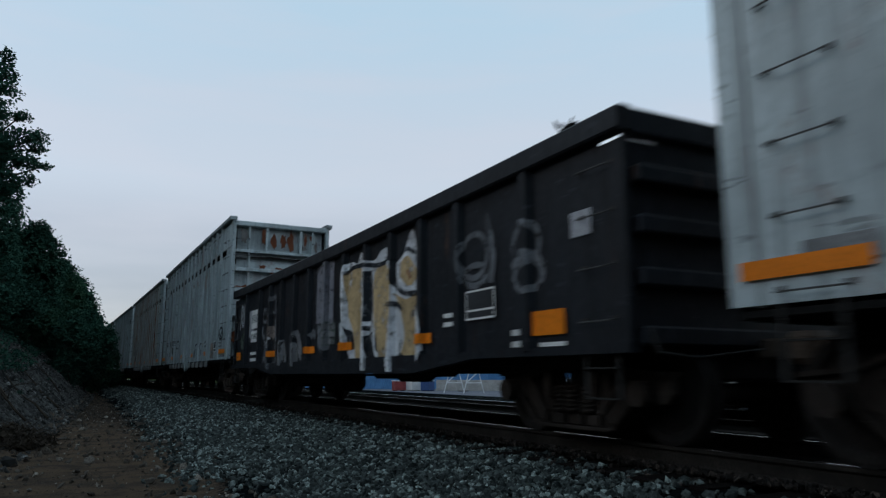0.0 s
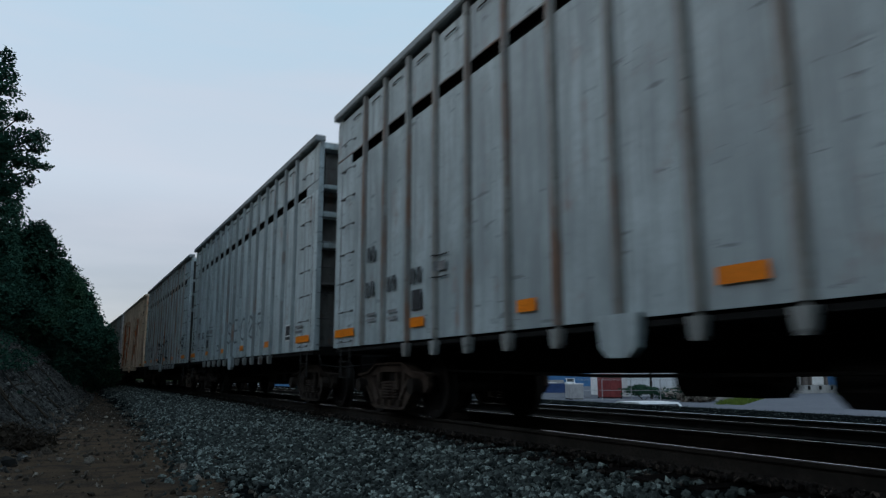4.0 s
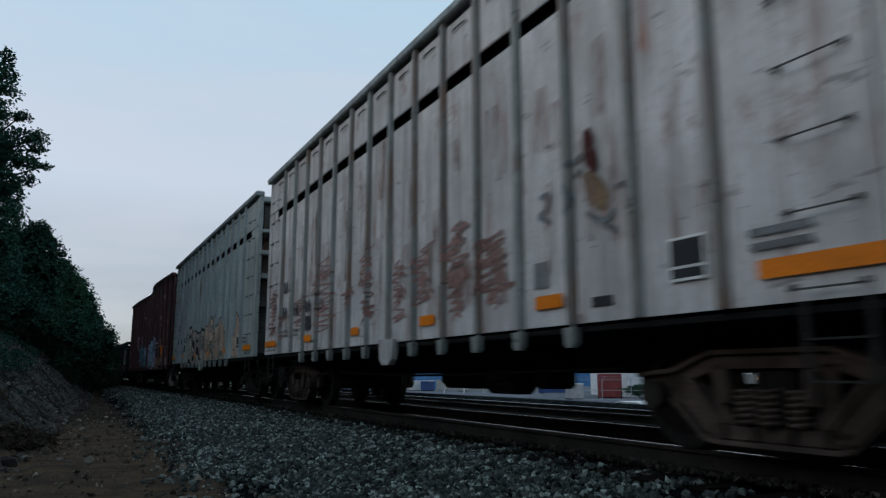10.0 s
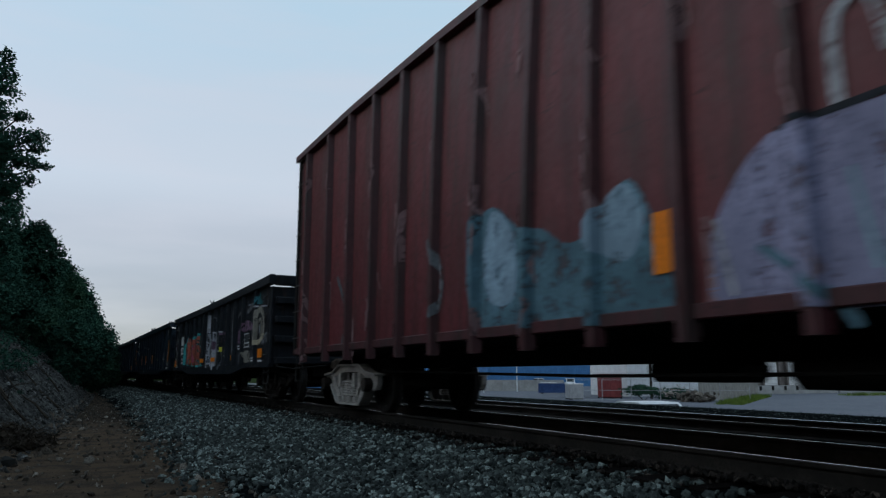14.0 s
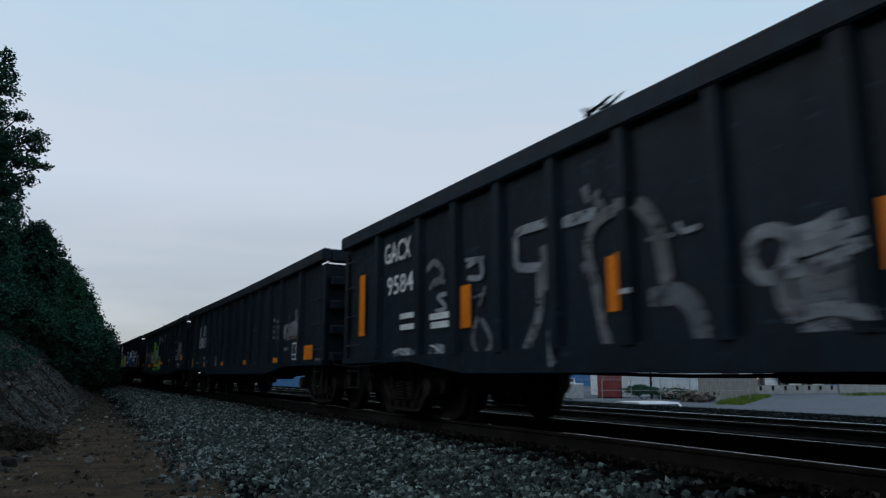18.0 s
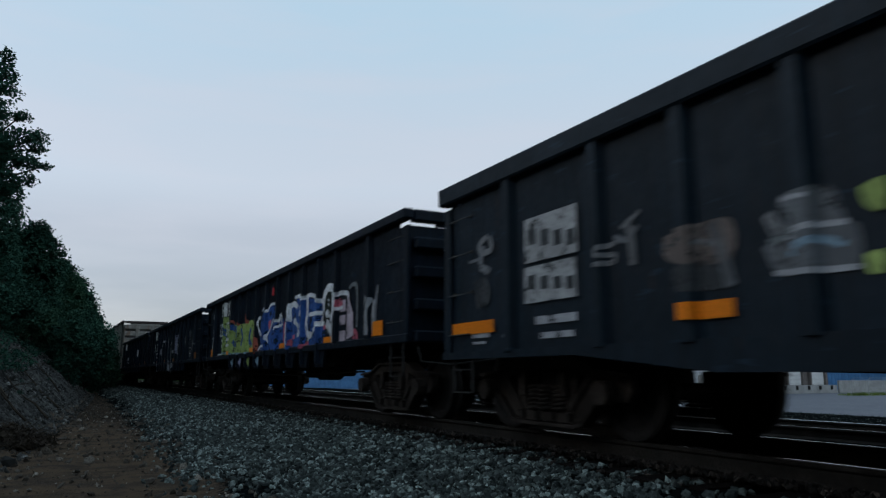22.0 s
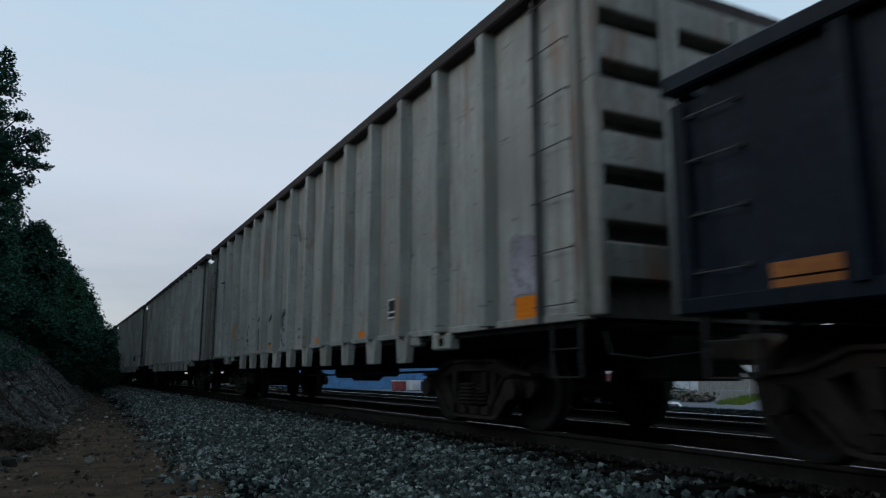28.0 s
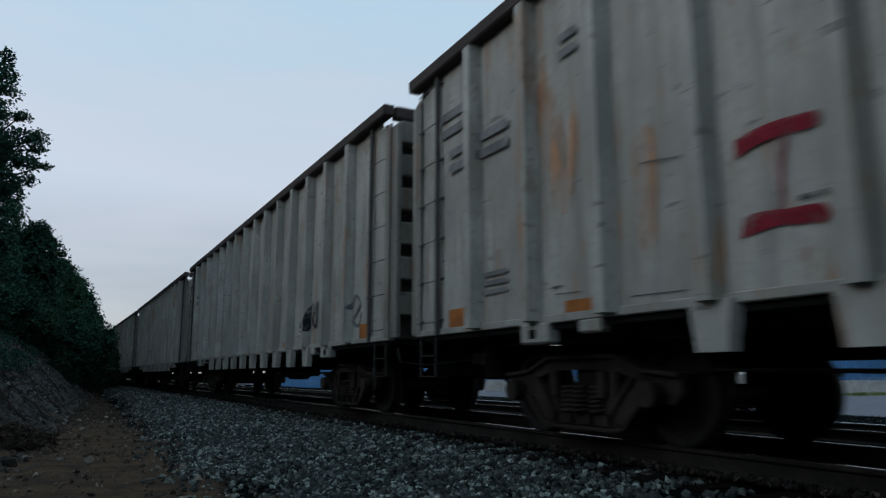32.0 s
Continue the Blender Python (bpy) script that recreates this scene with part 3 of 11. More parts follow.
def car_end(car, length, z0, z1, rails, material, rail_h=0.16, out=0.14, sheet=None):
    """End sheets with level stiffeners."""
    h = length / 2
    for end in (-1, 1):
        y = end * (h - 0.06)
        a, b = sorted((y, y - end * 0.02))
        box("end_sheet", -FACE, FACE, a, b, z0, z1, sheet or material, car, bevel=0.004)
        for z in rails:
            a, b = sorted((y, y + end * out))
            box("end_stiffener", -FACE + 0.06, FACE - 0.06, a, b, z, z + rail_h, material, car, bevel=0.02)
        for sx in (-1, 1):
            xa, xb = sorted((sx * FACE, sx * (FACE + 0.04)))
            a, b = sorted((y - end * 0.10, y + end * 0.06))
            box("corner_post", xa, xb, a, b, z0, z1, material, car, bevel=0.015)


def stirrup(car, length, a, z0, z1, material=None):
    """Flat-bar sill steps at the corners."""
    h = length / 2
    for sx in (-1, 1):
        for end in (-1, 1):
            bm = bmesh.new()
            y = end * (h - a)
            x = sx * (FACE + 0.0)
            m = z0 + 0.26
            for yy in (y - 0.215, y + 0.215):
                add_box(bm, x - 0.008, x + 0.008, yy - 0.02, yy + 0.02, z0, z1)
            for z in (z0, m):
                add_box(bm, x - 0.03, x + 0.03, y - 0.215, y + 0.215, z - 0.007, z + 0.007)
            part("stirrup_step", bm, material or M_STEP, car)


def floor_and_load(car, length, z0, fill, load=None, half=FACE - 0.05):
    box("floor_sheet", -FACE + 0.02, FACE - 0.02, -length / 2 + 0.08, length / 2 - 0.08, z0, z0 + 0.05, M_UNDER, car, bevel=0.004)
    if load:
        rng = random.Random(int(length * 100 + fill * 977))
        nx, ny = 6, 34
        bm = bmesh.new()
        rows = []
        for j in range(ny + 1):
            row = []
            for i in range(nx + 1):
                u, v = i / nx * 2 - 1, j / ny * 2 - 1
                z = fill + (rng.uniform(-0.18, 0.18) if abs(u) < 1 and abs(v) < 1 else -0.2)
                row.append(bm.verts.new((u * half, v * (length / 2 - 0.12), z)))
            rows.append(row)
        for a, b in zip(rows, rows[1:]):
            for i in range(nx):
                bm.faces.new((a[i], a[i + 1], b[i + 1], b[i]))
        part("load", bm, load, car, "heap of dark scrap and debris")


M_SCRAP = plain("scrap_load", (0.030, 0.026, 0.024), 0.9, 0.1, 0.5, 6, 0.6, 0.05)

HI_L, HI_RIBS = 14.96, [1.45 + 0.862 * i for i in range(15)]
GON_L, GON_RIBS = 15.95, [1.50, 2.95] + [3.97 + 1.0013 * i for i in range(9)] + [13.0, 14.45]
FLAT_L, FLAT_RIBS = 15.85, [1.45] + [2.98 + 0.99 * i for i in range(11)] + [14.40]
HOP_L, HOP_RIBS = 19.20, [0.85, 1.65] + [2.80 + 1.133 * i for i in range(13)] + [17.55, 18.35]
RED_L, RED_RIBS = 19.20, [0.75, 2.1] + [3.25 + 1.0583 * i for i in range(13)] + [17.1, 18.45]


def hook_mesh():
    if "hook" not in CACHE:
        bm = bmesh.new()
        add_tube(bm, [(0.01, -0.17, -0.03), (-0.02, -0.15, 0.0), (-0.02, 0.15, 0.0), (0.01, 0.17, -0.03)], 0.010, 5)
        CACHE["hook"] = finish("hook_bar", bm, M_LUG)
    return CACHE["hook"]


def high_gondola(label, material, post_mat=None, truck_mat=None, end_mat=None):
    """Tall smooth-post gondola for light bulk loads."""
    L = HI_L
    car, h = base_car("high_side_gondola", label, L, 1.50, truck_mat or M_TRUCK, "cars of the freight train", 0.64)
    sheet_side(car, L, HI_RIBS, 1.08, 4.23, 0.12, 0.06, 0.17, material, post_mat or P_POST_GREY, rib_top=5.20, foot_of=lambda i, r: 0.0)
    chord("top_chord", car, L, 5.20, 5.33, 1.60, P_CREAM if material is P_RUSTY else P_RIM, 0.22)
    chord("belt_rail", car, L, 4.405, 4.44, 1.510, post_mat or P_POST_GREY, 0.02)
    for sx in (-1, 1):
        # black sheet added behind the slots in place of the dark inside
        box("inner_liner", *sorted((sx * (FACE - 0.16), sx * (FACE - 0.12))), -h + 0.1, h - 0.1, 3.9, 5.2, M_UNDER, car, bevel=0.003)
        box("extension_sheet", *sorted((sx * (FACE - 0.005), sx * FACE)), -h, h, 4.41, 5.13, P_CREAM if material is P_RUSTY else material, car, bevel=0.0)
        for end in (-1, 1):
            box("end_panel_cap", *sorted((sx * (FACE - 0.012), sx * (FACE + 0.004))), *sorted((end * h, end * (h - 0.75))), 4.22, 4.40, material, car, bevel=0.003)
    for sx in (-1, 1):
        bm = bmesh.new()
        add_prism(bm, [(-0.26, 1.12), (0.26, 1.12), (0.22, 0.84), (0.12, 0.76), (-0.12, 0.76), (-0.22, 0.84)], sx * (FACE - 0.02), sx * (FACE + 0.07))
        part("bolster_tab", bm, material, car)
        xa, xb = sorted((sx * (FACE - 0.22), sx * (FACE - 0.06)))
        box("side_sill", xa, xb, -h + 0.03, h - 0.03, 0.99, 1.10, M_UNDER, car)
        for i, r in enumerate(HI_RIBS):
            if i not in (0, 1, 7, 13, 14):
                key = ("foot", material.name)
                if key not in CACHE:
                    bm = bmesh.new()
                    add_prism(bm, [(-0.085, 1.045), (0.085, 1.045), (0.062, 0.90), (0.045, 0.865), (-0.045, 0.865), (-0.062, 0.90)], -0.04, 0.04)
                    add_prism(bm, [(-0.025, 1.09), (0.025, 1.09), (0.025, 1.045), (-0.025, 1.045)], 0.0, 0.03)
                    CACHE[key] = finish("foot_plate", bm, P_FOOT if material is not P_RUSTY else P_CREAM)
                put("foot_plate", CACHE[key], car, (sx * (FACE + 0.035), r - h, 0))
    for r in HI_RIBS:
        put("hook_bar", hook_mesh(), car, (-FACE - 0.004, r + 0.43 - h, 5.0))
    ladder(car, L, 0.66, 0.47, [1.15 + 0.495 * i for i in range(8)])
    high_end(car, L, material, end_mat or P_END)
    floor_and_load(car, L, 1.0, 4.3, M_SCRAP)
    stirrup(car, L, 0.62, 0.58, 1.08)
    return car


def high_end(car, length, material, sheet):
    """Ends of the tall gondolas: deep level shelves, slim uprights, a ladder of rods between corner and upright."""
    h = length / 2
    for end in (-1, 1):
        y = end * (h - 0.24)
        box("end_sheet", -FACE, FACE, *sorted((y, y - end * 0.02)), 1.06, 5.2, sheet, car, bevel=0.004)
        box("end_top_chord", -FACE, FACE, *sorted((y, y + end * 0.24)), 5.06, 5.21, material, car, bevel=0.02)
        # lowest shelf shares the sheet's paint, painted shade included on most cars
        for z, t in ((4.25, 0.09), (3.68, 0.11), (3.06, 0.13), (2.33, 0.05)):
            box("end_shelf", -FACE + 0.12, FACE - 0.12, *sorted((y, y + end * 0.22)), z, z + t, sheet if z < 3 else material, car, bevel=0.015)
        for x, z0, z1, t in ((-0.98, 1.1, 5.06, 0.03), (0.98, 1.1, 5.06, 0.03), (-0.45, 4.34, 5.06, 0.045), (0.6, 4.34, 5.06, 0.045)):
            box("end_upright", x - t, x + t, *sorted((y + end * 0.10, y + end * 0.205)), z0, z1, material, car, bevel=0.01)
        # black block: the recess below the end has its shade put into the colour
        box("end_apron", -1.35, 1.35, *sorted((y, y + end * 0.16)), 0.98, 1.16, M_UNDER, car, bevel=0.015)
        for sx in (-1, 1):
            box("corner_post", *sorted((sx * (FACE - 0.11), sx * (FACE - 0.006))), *sorted((y - end * 0.02, end * (h + 0.0))), 1.08, 5.2, material, car, bevel=0.015)
            for z in [1.18 + 0.495 * i for i in range(8)]:
                r = put("end_rung", rung_mesh(0.46), car, (sx * 1.22, end * (h + 0.05), z))
                r.rotation_euler = (0, 0, math.pi / 2 if end < 0 else -math.pi / 2)


def mill_gondola(label, material, load=True, fill=2.45, sag=0.04):
    """Low mill gondola with a deep top chord and a fish-bellied sill."""
    L = GON_L
    car, h = base_car("mill_gondola", label, L, 1.42, M_TRUCK, "cars of the freight train")
    sheet_side(car, L, GON_RIBS, 0.86, 2.70, 0.20, 0.085, 0.0, material, notch=0.045)
    sagging_chord(car, L, 2.70, 2.92, 1.61, material, 0.16, sag)
    for sx in (-1, 1):
        bm = bmesh.new()
        add_prism(bm, [(-h, 0.88), (h, 0.88), (h, 0.80), (h - 2.6, 0.80), (h - 4.2, 0.64), (-h + 4.2, 0.64), (-h + 2.6, 0.80), (-h, 0.80)], sx * (FACE - 0.06), sx * (FACE + 0.06))
        part("side_sill", bm, material, car)
    ladder(car, L, 0.42, 0.42, [1.08, 1.55, 2.02, 2.45])
    car_end(car, L, 0.86, 2.645, [0.86, 1.35, 1.80, 2.24], material)
    for end in (-1, 1):
        a, b = sorted((end * (h + 0.02), end * (h - 0.16)))
        box("end_chord", -FACE + 0.054, FACE - 0.054, a, b, 2.68, 2.915, material, car, bevel=0.02)
        box("end_filler", -FACE + 0.42, FACE - 0.42, *sorted((end * (h - 0.06), end * (h - 0.08))), 2.65, 2.69, material, car, bevel=0.004)
    floor_and_load(car, L, 0.9, fill, M_SCRAP if load else None)
    stirrup(car, L, 0.42, 0.42, 0.84)
    return car


def bathtub_gondola(label, material, fill=2.45):
    """Low gondola whose posts and skirt hang below the sill."""
    L = FLAT_L
    car, h = base_car("bathtub_gondola", label, L, 1.55, M_TRUCK, "cars of the freight train")
    sheet_side(car, L, FLAT_RIBS, 1.16, 2.78, 0.17, 0.08, 0.30, material, foot_of=lambda i, r: 0.34 if 3.2 < r < L - 3.2 else 0.0, notch=0.08)
    chord("top_chord", car, L, 2.78, 2.93, 1.61, material, 0.16)
    for sx in (-1, 1):
        xa, xb = sorted((sx * (FACE - 0.05), sx * (FACE + 0.05)))
        box("side_sill", xa, xb, -h, h, 1.06, 1.18, material, car)
        for r in FLAT_RIBS[2:-2]:
            bm = bmesh.new()
            add_prism(bm, [(r - h - 0.33, 1.07), (r - h + 0.33, 1.07), (r - h + 0.22, 0.76), (r - h - 0.22, 0.76)], sx * (FACE - 0.04), sx * FACE)
            part("flap", bm, material, car)
        bm = bmesh.new()
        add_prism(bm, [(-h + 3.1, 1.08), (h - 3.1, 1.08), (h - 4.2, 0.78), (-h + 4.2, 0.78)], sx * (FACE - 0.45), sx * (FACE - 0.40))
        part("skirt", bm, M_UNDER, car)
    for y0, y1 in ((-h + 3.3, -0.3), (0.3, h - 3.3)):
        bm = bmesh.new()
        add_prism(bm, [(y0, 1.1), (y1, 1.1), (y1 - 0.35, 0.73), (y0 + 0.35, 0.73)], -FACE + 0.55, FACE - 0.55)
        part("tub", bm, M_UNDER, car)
    ladder(car, L, 0.42, 0.42, [1.35, 1.78, 2.2, 2.55])
    car_end(car, L, 1.06, 2.70, [1.06, 1.5, 1.95, 2.36], material)
    for end in (-1, 1):
        a, b = sorted((end * (h + 0.02), end * (h - 0.16)))
        box("end_chord", -FACE + 0.054, FACE - 0.054, a, b, 2.76, 2.925, material, car, bevel=0.02)
        box("end_filler", -FACE + 0.42, FACE - 0.42, *sorted((end * (h - 0.06), end * (h - 0.08))), 2.705, 2.765, material, car, bevel=0.004)
    floor_and_load(car, L, 1.1, fill, M_SCRAP)
    stirrup(car, L, 0.42, 0.60, 1.08)
    return car


def bulk_hopper(label, material, chord_mat):
    """Long open hopper with outside posts and pockets along the sill."""
    L = HOP_L
    car, h = base_car("open_hopper", label, L, 2.90, M_TRUCK, "cars of the freight train")
    sheet_side(car, L, HOP_RIBS[1:-1], 1.14, 4.52, 0.24, 0.15, 0.0, material, notch=0.10)
    chord("top_chord", car, L, 4.52, 4.70, 1.65, chord_mat, 0.18)
    pocket = ("pocket", material.name)
    if pocket not in CACHE:
        bm = bmesh.new()
        rows = [[bm.verts.new(p) for p in ((0.02, -w, z), (-0.075, -w * 0.86, z), (-0.075, w * 0.86, z), (0.02, w, z))] for z, w in ((0.78, 0.165), (1.15, 0.225))]
        for k in range(4):
            bm.faces.new((rows[0][k], rows[0][(k + 1) % 4], rows[1][(k + 1) % 4], rows[1][k]))
        bm.faces.new(rows[0][::-1])
        bm.faces.new(rows[1])
        bmesh.ops.recalc_face_normals(bm, faces=bm.faces[:])
        CACHE[pocket] = finish("pocket", bm, material)
    for sx in (-1, 1):
        xa, xb = sorted((sx * (FACE - 0.08), sx * (FACE + 0.03)))
        box("side_sill", xa, xb, -h, h, 1.11, 1.19, material, car)
        for r in HOP_RIBS[3:-4]:
            mirror(put("pocket", CACHE[pocket], car, (sx * FACE, sx * -1 * (r - h), 0)), sx)
        for end in (-1, 1):
            box("bolster_bracket", *sorted((sx * (FACE - 0.1), sx * (FACE + 0.05))), end * (h - 2.82) - 0.24, end * (h - 2.82) + 0.24, 0.92, 1.12, material, car, bevel=0.02)
            box("jacking_hole", *sorted((sx * (FACE + 0.045), sx * (FACE + 0.056))), end * (h - 2.80) - 0.06, end * (h - 2.80) + 0.06, 0.97, 1.06, M_UNDER, car, bevel=0.004)
            box("jacking_pad", *sorted((sx * (FACE - 0.1), sx * (FACE + 0.03))), end * (h - 3.66) - 0.16, end * (h - 3.66) + 0.16, 0.99, 1.12, material, car, bevel=0.02)
            bm = bmesh.new()
            y = end * (h - 0.70)
            add_box(bm, *sorted((sx * (FACE + 0.02), sx * (FACE + 0.075))), y - 0.03, y + 0.03, 1.1, 4.52, 0.01)
            part("ladder_stile", bm, M_GRAB, car)
    ladder(car, L, 0.47, 0.58, [1.27 + 0.52 * i for i in range(7)])
    # end rails and recessed sheet take paints with shade already in them
    car_end(car, L, 1.14, 4.36, [1.47 + 0.52 * i for i in range(6)], P_ENDSHADE, 0.34, 0.24, P_END)
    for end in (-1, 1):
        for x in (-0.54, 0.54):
            box("end_post", x - 0.13, x + 0.13, *sorted((end * (h + 0.17), end * (h + 0.205))), 1.16, 4.36, P_ENDSHADE, car, bevel=0.012)
    for end in (-1, 1):
        a, b = sorted((end * (h + 0.02), end * (h - 0.16)))
        box("end_chord", -FACE + 0.054, FACE - 0.054, a, b, 4.50, 4.695, chord_mat, car, bevel=0.02)
        box("end_filler", -FACE + 0.42, FACE - 0.42, *sorted((end * (h - 0.06), end * (h - 0.08))), 4.365, 4.505, material, car, bevel=0.004)
    for end in (-1, 1):
        for sx in (-1, 1):
            box("end_corner", *sorted((sx * 1.41, sx * (FACE - 0.005))), *sorted((end * (h - 0.06), end * (h + 0.185))), 1.14, 4.36, P_ENDSHADE, car, bevel=0.015)
    floor_and_load(car, L, 1.05, 3.9, M_SCRAP)
    stirrup(car, L, 0.35, 0.60, 1.10)
    return car


def bow(a):
    """How far the old red car's side leans out at its top, along its length."""
    return float(np.interp(a, (0, 2.5, 5, 7, 8.5, 10.5, 13, 16, 19.2), (0.0, 0.10, 0.17, 0.05, -0.14, -0.24, -0.10, 0.0, 0.0)))


def bulged(a, z):
    return bow(a) * max(0.0, (z - 1.2) / 4.0) ** 1.6


def red_gondola(label, material):
    """Old long gondola with buckled sides, so each sheet and post is shaped by the bulge."""
    L = RED_L
    car, h = base_car("red_high_gondola", label, L, 2.05, M_TRUCK_PALE, "cars of the freight train")
    edges = [0.0] + RED_RIBS + [L]
    for sx in (-1, 1):
        for a, b in zip(edges, edges[1:]):
            bm = bmesh.new()
            grid = [[bm.verts.new((sx * (FACE - 0.015 * math.sin(math.pi * i / 4) + bulged(a + (b - a) * i / 4, z)), a + (b - a) * i / 4 - h, z)) for i in range(5)] for z in np.linspace(1.12, 5.10, 10)]
            for p, q in zip(grid, grid[1:]):
                for i in range(4):
                    bm.faces.new((p[i], p[i + 1], q[i + 1], q[i]))
            bmesh.ops.recalc_face_normals(bm, faces=bm.faces[:])
            part("panel", bm, material, car)
        for r in RED_RIBS:
            bm = bmesh.new()
            rows = []
            for z in np.linspace(0.86, 5.10, 11):
                x0 = FACE + bulged(r, z)
                rows.append([bm.verts.new((sx * x, r - h + y, z)) for x, y in ((x0 - 0.01, -0.09), (x0 + 0.10, -0.05), (x0 + 0.10, 0.05), (x0 - 0.01, 0.09))])
            for p, q in zip(rows, rows[1:]):
                for k in range(4):
                    bm.faces.new((p[k], p[(k + 1) % 4], q[(k + 1) % 4], q[k]))
            bm.faces.new(rows[0])
            bm.faces.new(rows[-1])
            bmesh.ops.recalc_face_normals(bm, faces=bm.faces[:])
            part("rib", bm, P_REDPOST, car)
        bm = bmesh.new()
        rows = []
        for a in np.linspace(-0.02, L + 0.02, 40):
            x0 = FACE + bulged(min(max(a, 0), L), 5.15)
            rows.append([bm.verts.new((sx * x, a - h, z)) for x, z in ((x0 - 0.06, 5.08), (x0 + 0.11, 5.08), (x0 + 0.11, 5.20), (x0 - 0.06, 5.20))])
        for p, q in zip(rows, rows[1:]):
            for k in range(4):
                bm.faces.new((p[k], p[(k + 1) % 4], q[(k + 1) % 4], q[k]))
        bm.faces.new(rows[0])
        bm.faces.new(rows[-1])
        bmesh.ops.recalc_face_normals(bm, faces=bm.faces[:])
        part("top_chord", bm, P_REDPOST, car)
        box("side_sill", *sorted((sx * (FACE - 0.08), sx * (FACE + 0.04))), -h, h, 1.02, 1.14, P_REDPOST, car)
        for end in (-1, 1):
            box("corner_post", *sorted((sx * (FACE - 0.10), sx * (FACE + 0.012))), *sorted((end * (h + 0.02), end * (h - 0.20))), 1.145, 5.07, P_REDPOST, car)
    ladder(car, L, 0.36, 0.56, [1.35 + 0.53 * i for i in range(8)])
    # near-black ends: their lack of light is put into the colour
    car_end(car, L, 1.02, 5.15, [1.02, 1.7, 2.4, 3.1, 3.8, 4.5, 5.0], M_UNDER)
    floor_and_load(car, L, 1.0, 3.5, M_SCRAP, 1.2)
    stirrup(car, L, 0.36, 0.5, 1.05)
    return car


P_GREY = car_paint("grey_car_paint", (0.382, 0.450, 0.468), 0.28)
P_GREY2 = car_paint("pale_grey_car_paint", (0.420, 0.492, 0.510), 0.34)
P_RUSTY = car_paint("rusted_cream_paint", (0.78, 0.59, 0.405), 0.95, (0.24, 0.066, 0.024), 0.35)
P_CREAM = car_paint("cream_post_paint", (0.56, 0.435, 0.32), 0.45, (0.20, 0.075, 0.03), 0.4)
P_POST = car_paint("weathered_post_paint", (0.255, 0.265, 0.255), 0.85, (0.13, 0.07, 0.045), 0.5)
P_POST_GREY = car_paint("grey_post_paint", (0.285, 0.33, 0.338), 0.5, (0.13, 0.07, 0.045), 0.5)
P_WHITE = car_paint("dull_white_paint", (0.575, 0.555, 0.545), 0.5, (0.22, 0.08, 0.05))
P_SAGE = car_paint("sage_grey_paint", (0.392, 0.430, 0.410), 0.2)
P_RED = car_paint("maroon_paint", (0.120, 0.0140, 0.0195), 0.55, (0.040, 0.014, 0.012), 0.6)
# dirty posts; the dark of their unlit near faces is mixed in
P_REDPOST = car_paint("grimy_shaded_maroon_paint", (0.062, 0.011, 0.015), 0.8, (0.022, 0.013, 0.012), 0.6)
P_BROWN = car_paint("brown_black_paint", (0.0125, 0.0150, 0.0198), 0.3, (0.07, 0.035, 0.022), 0.4)
P_BLACK = car_paint("black_car_paint", (0.0066, 0.0148, 0.0242), 0.2, (0.05, 0.03, 0.02), 0.4)
P_NAVY = car_paint("blue_black_paint", (0.0012, 0.0066, 0.0150), 0.15, (0.05, 0.03, 0.02), 0.4)
P_STONE = car_paint("stone_grey_paint", (0.350, 0.352, 0.322), 0.55, (0.24, 0.13, 0.07), 0.4)
# ends darkened: shade of the narrow gaps between cars is in this colour
P_END = car_paint("end_shade_and_scuff_paint", (0.12, 0.120, 0.115), 0.6, (0.10, 0.045, 0.028), 0.5)
# stone grey of the hopper ends, darkened because ends catch less light
P_ENDSHADE = car_paint("shaded_stone_end_paint", (0.235, 0.230, 0.205), 0.7, (0.13, 0.065, 0.035), 0.55)
P_FOOT = car_paint("grimy_foot_paint", (0.25, 0.265, 0.26), 0.5, (0.12, 0.065, 0.04), 0.5)
# rim grey lowered so its shaded underside is painted in
P_RIM = car_paint("shaded_rim_paint", (0.25, 0.285, 0.295), 0.3, (0.13, 0.07, 0.045), 0.5)
P_CHORD = plain("brown_chord_paint", (0.055, 0.045, 0.043), 0.8, 0, 0.3, 5, 0.2)

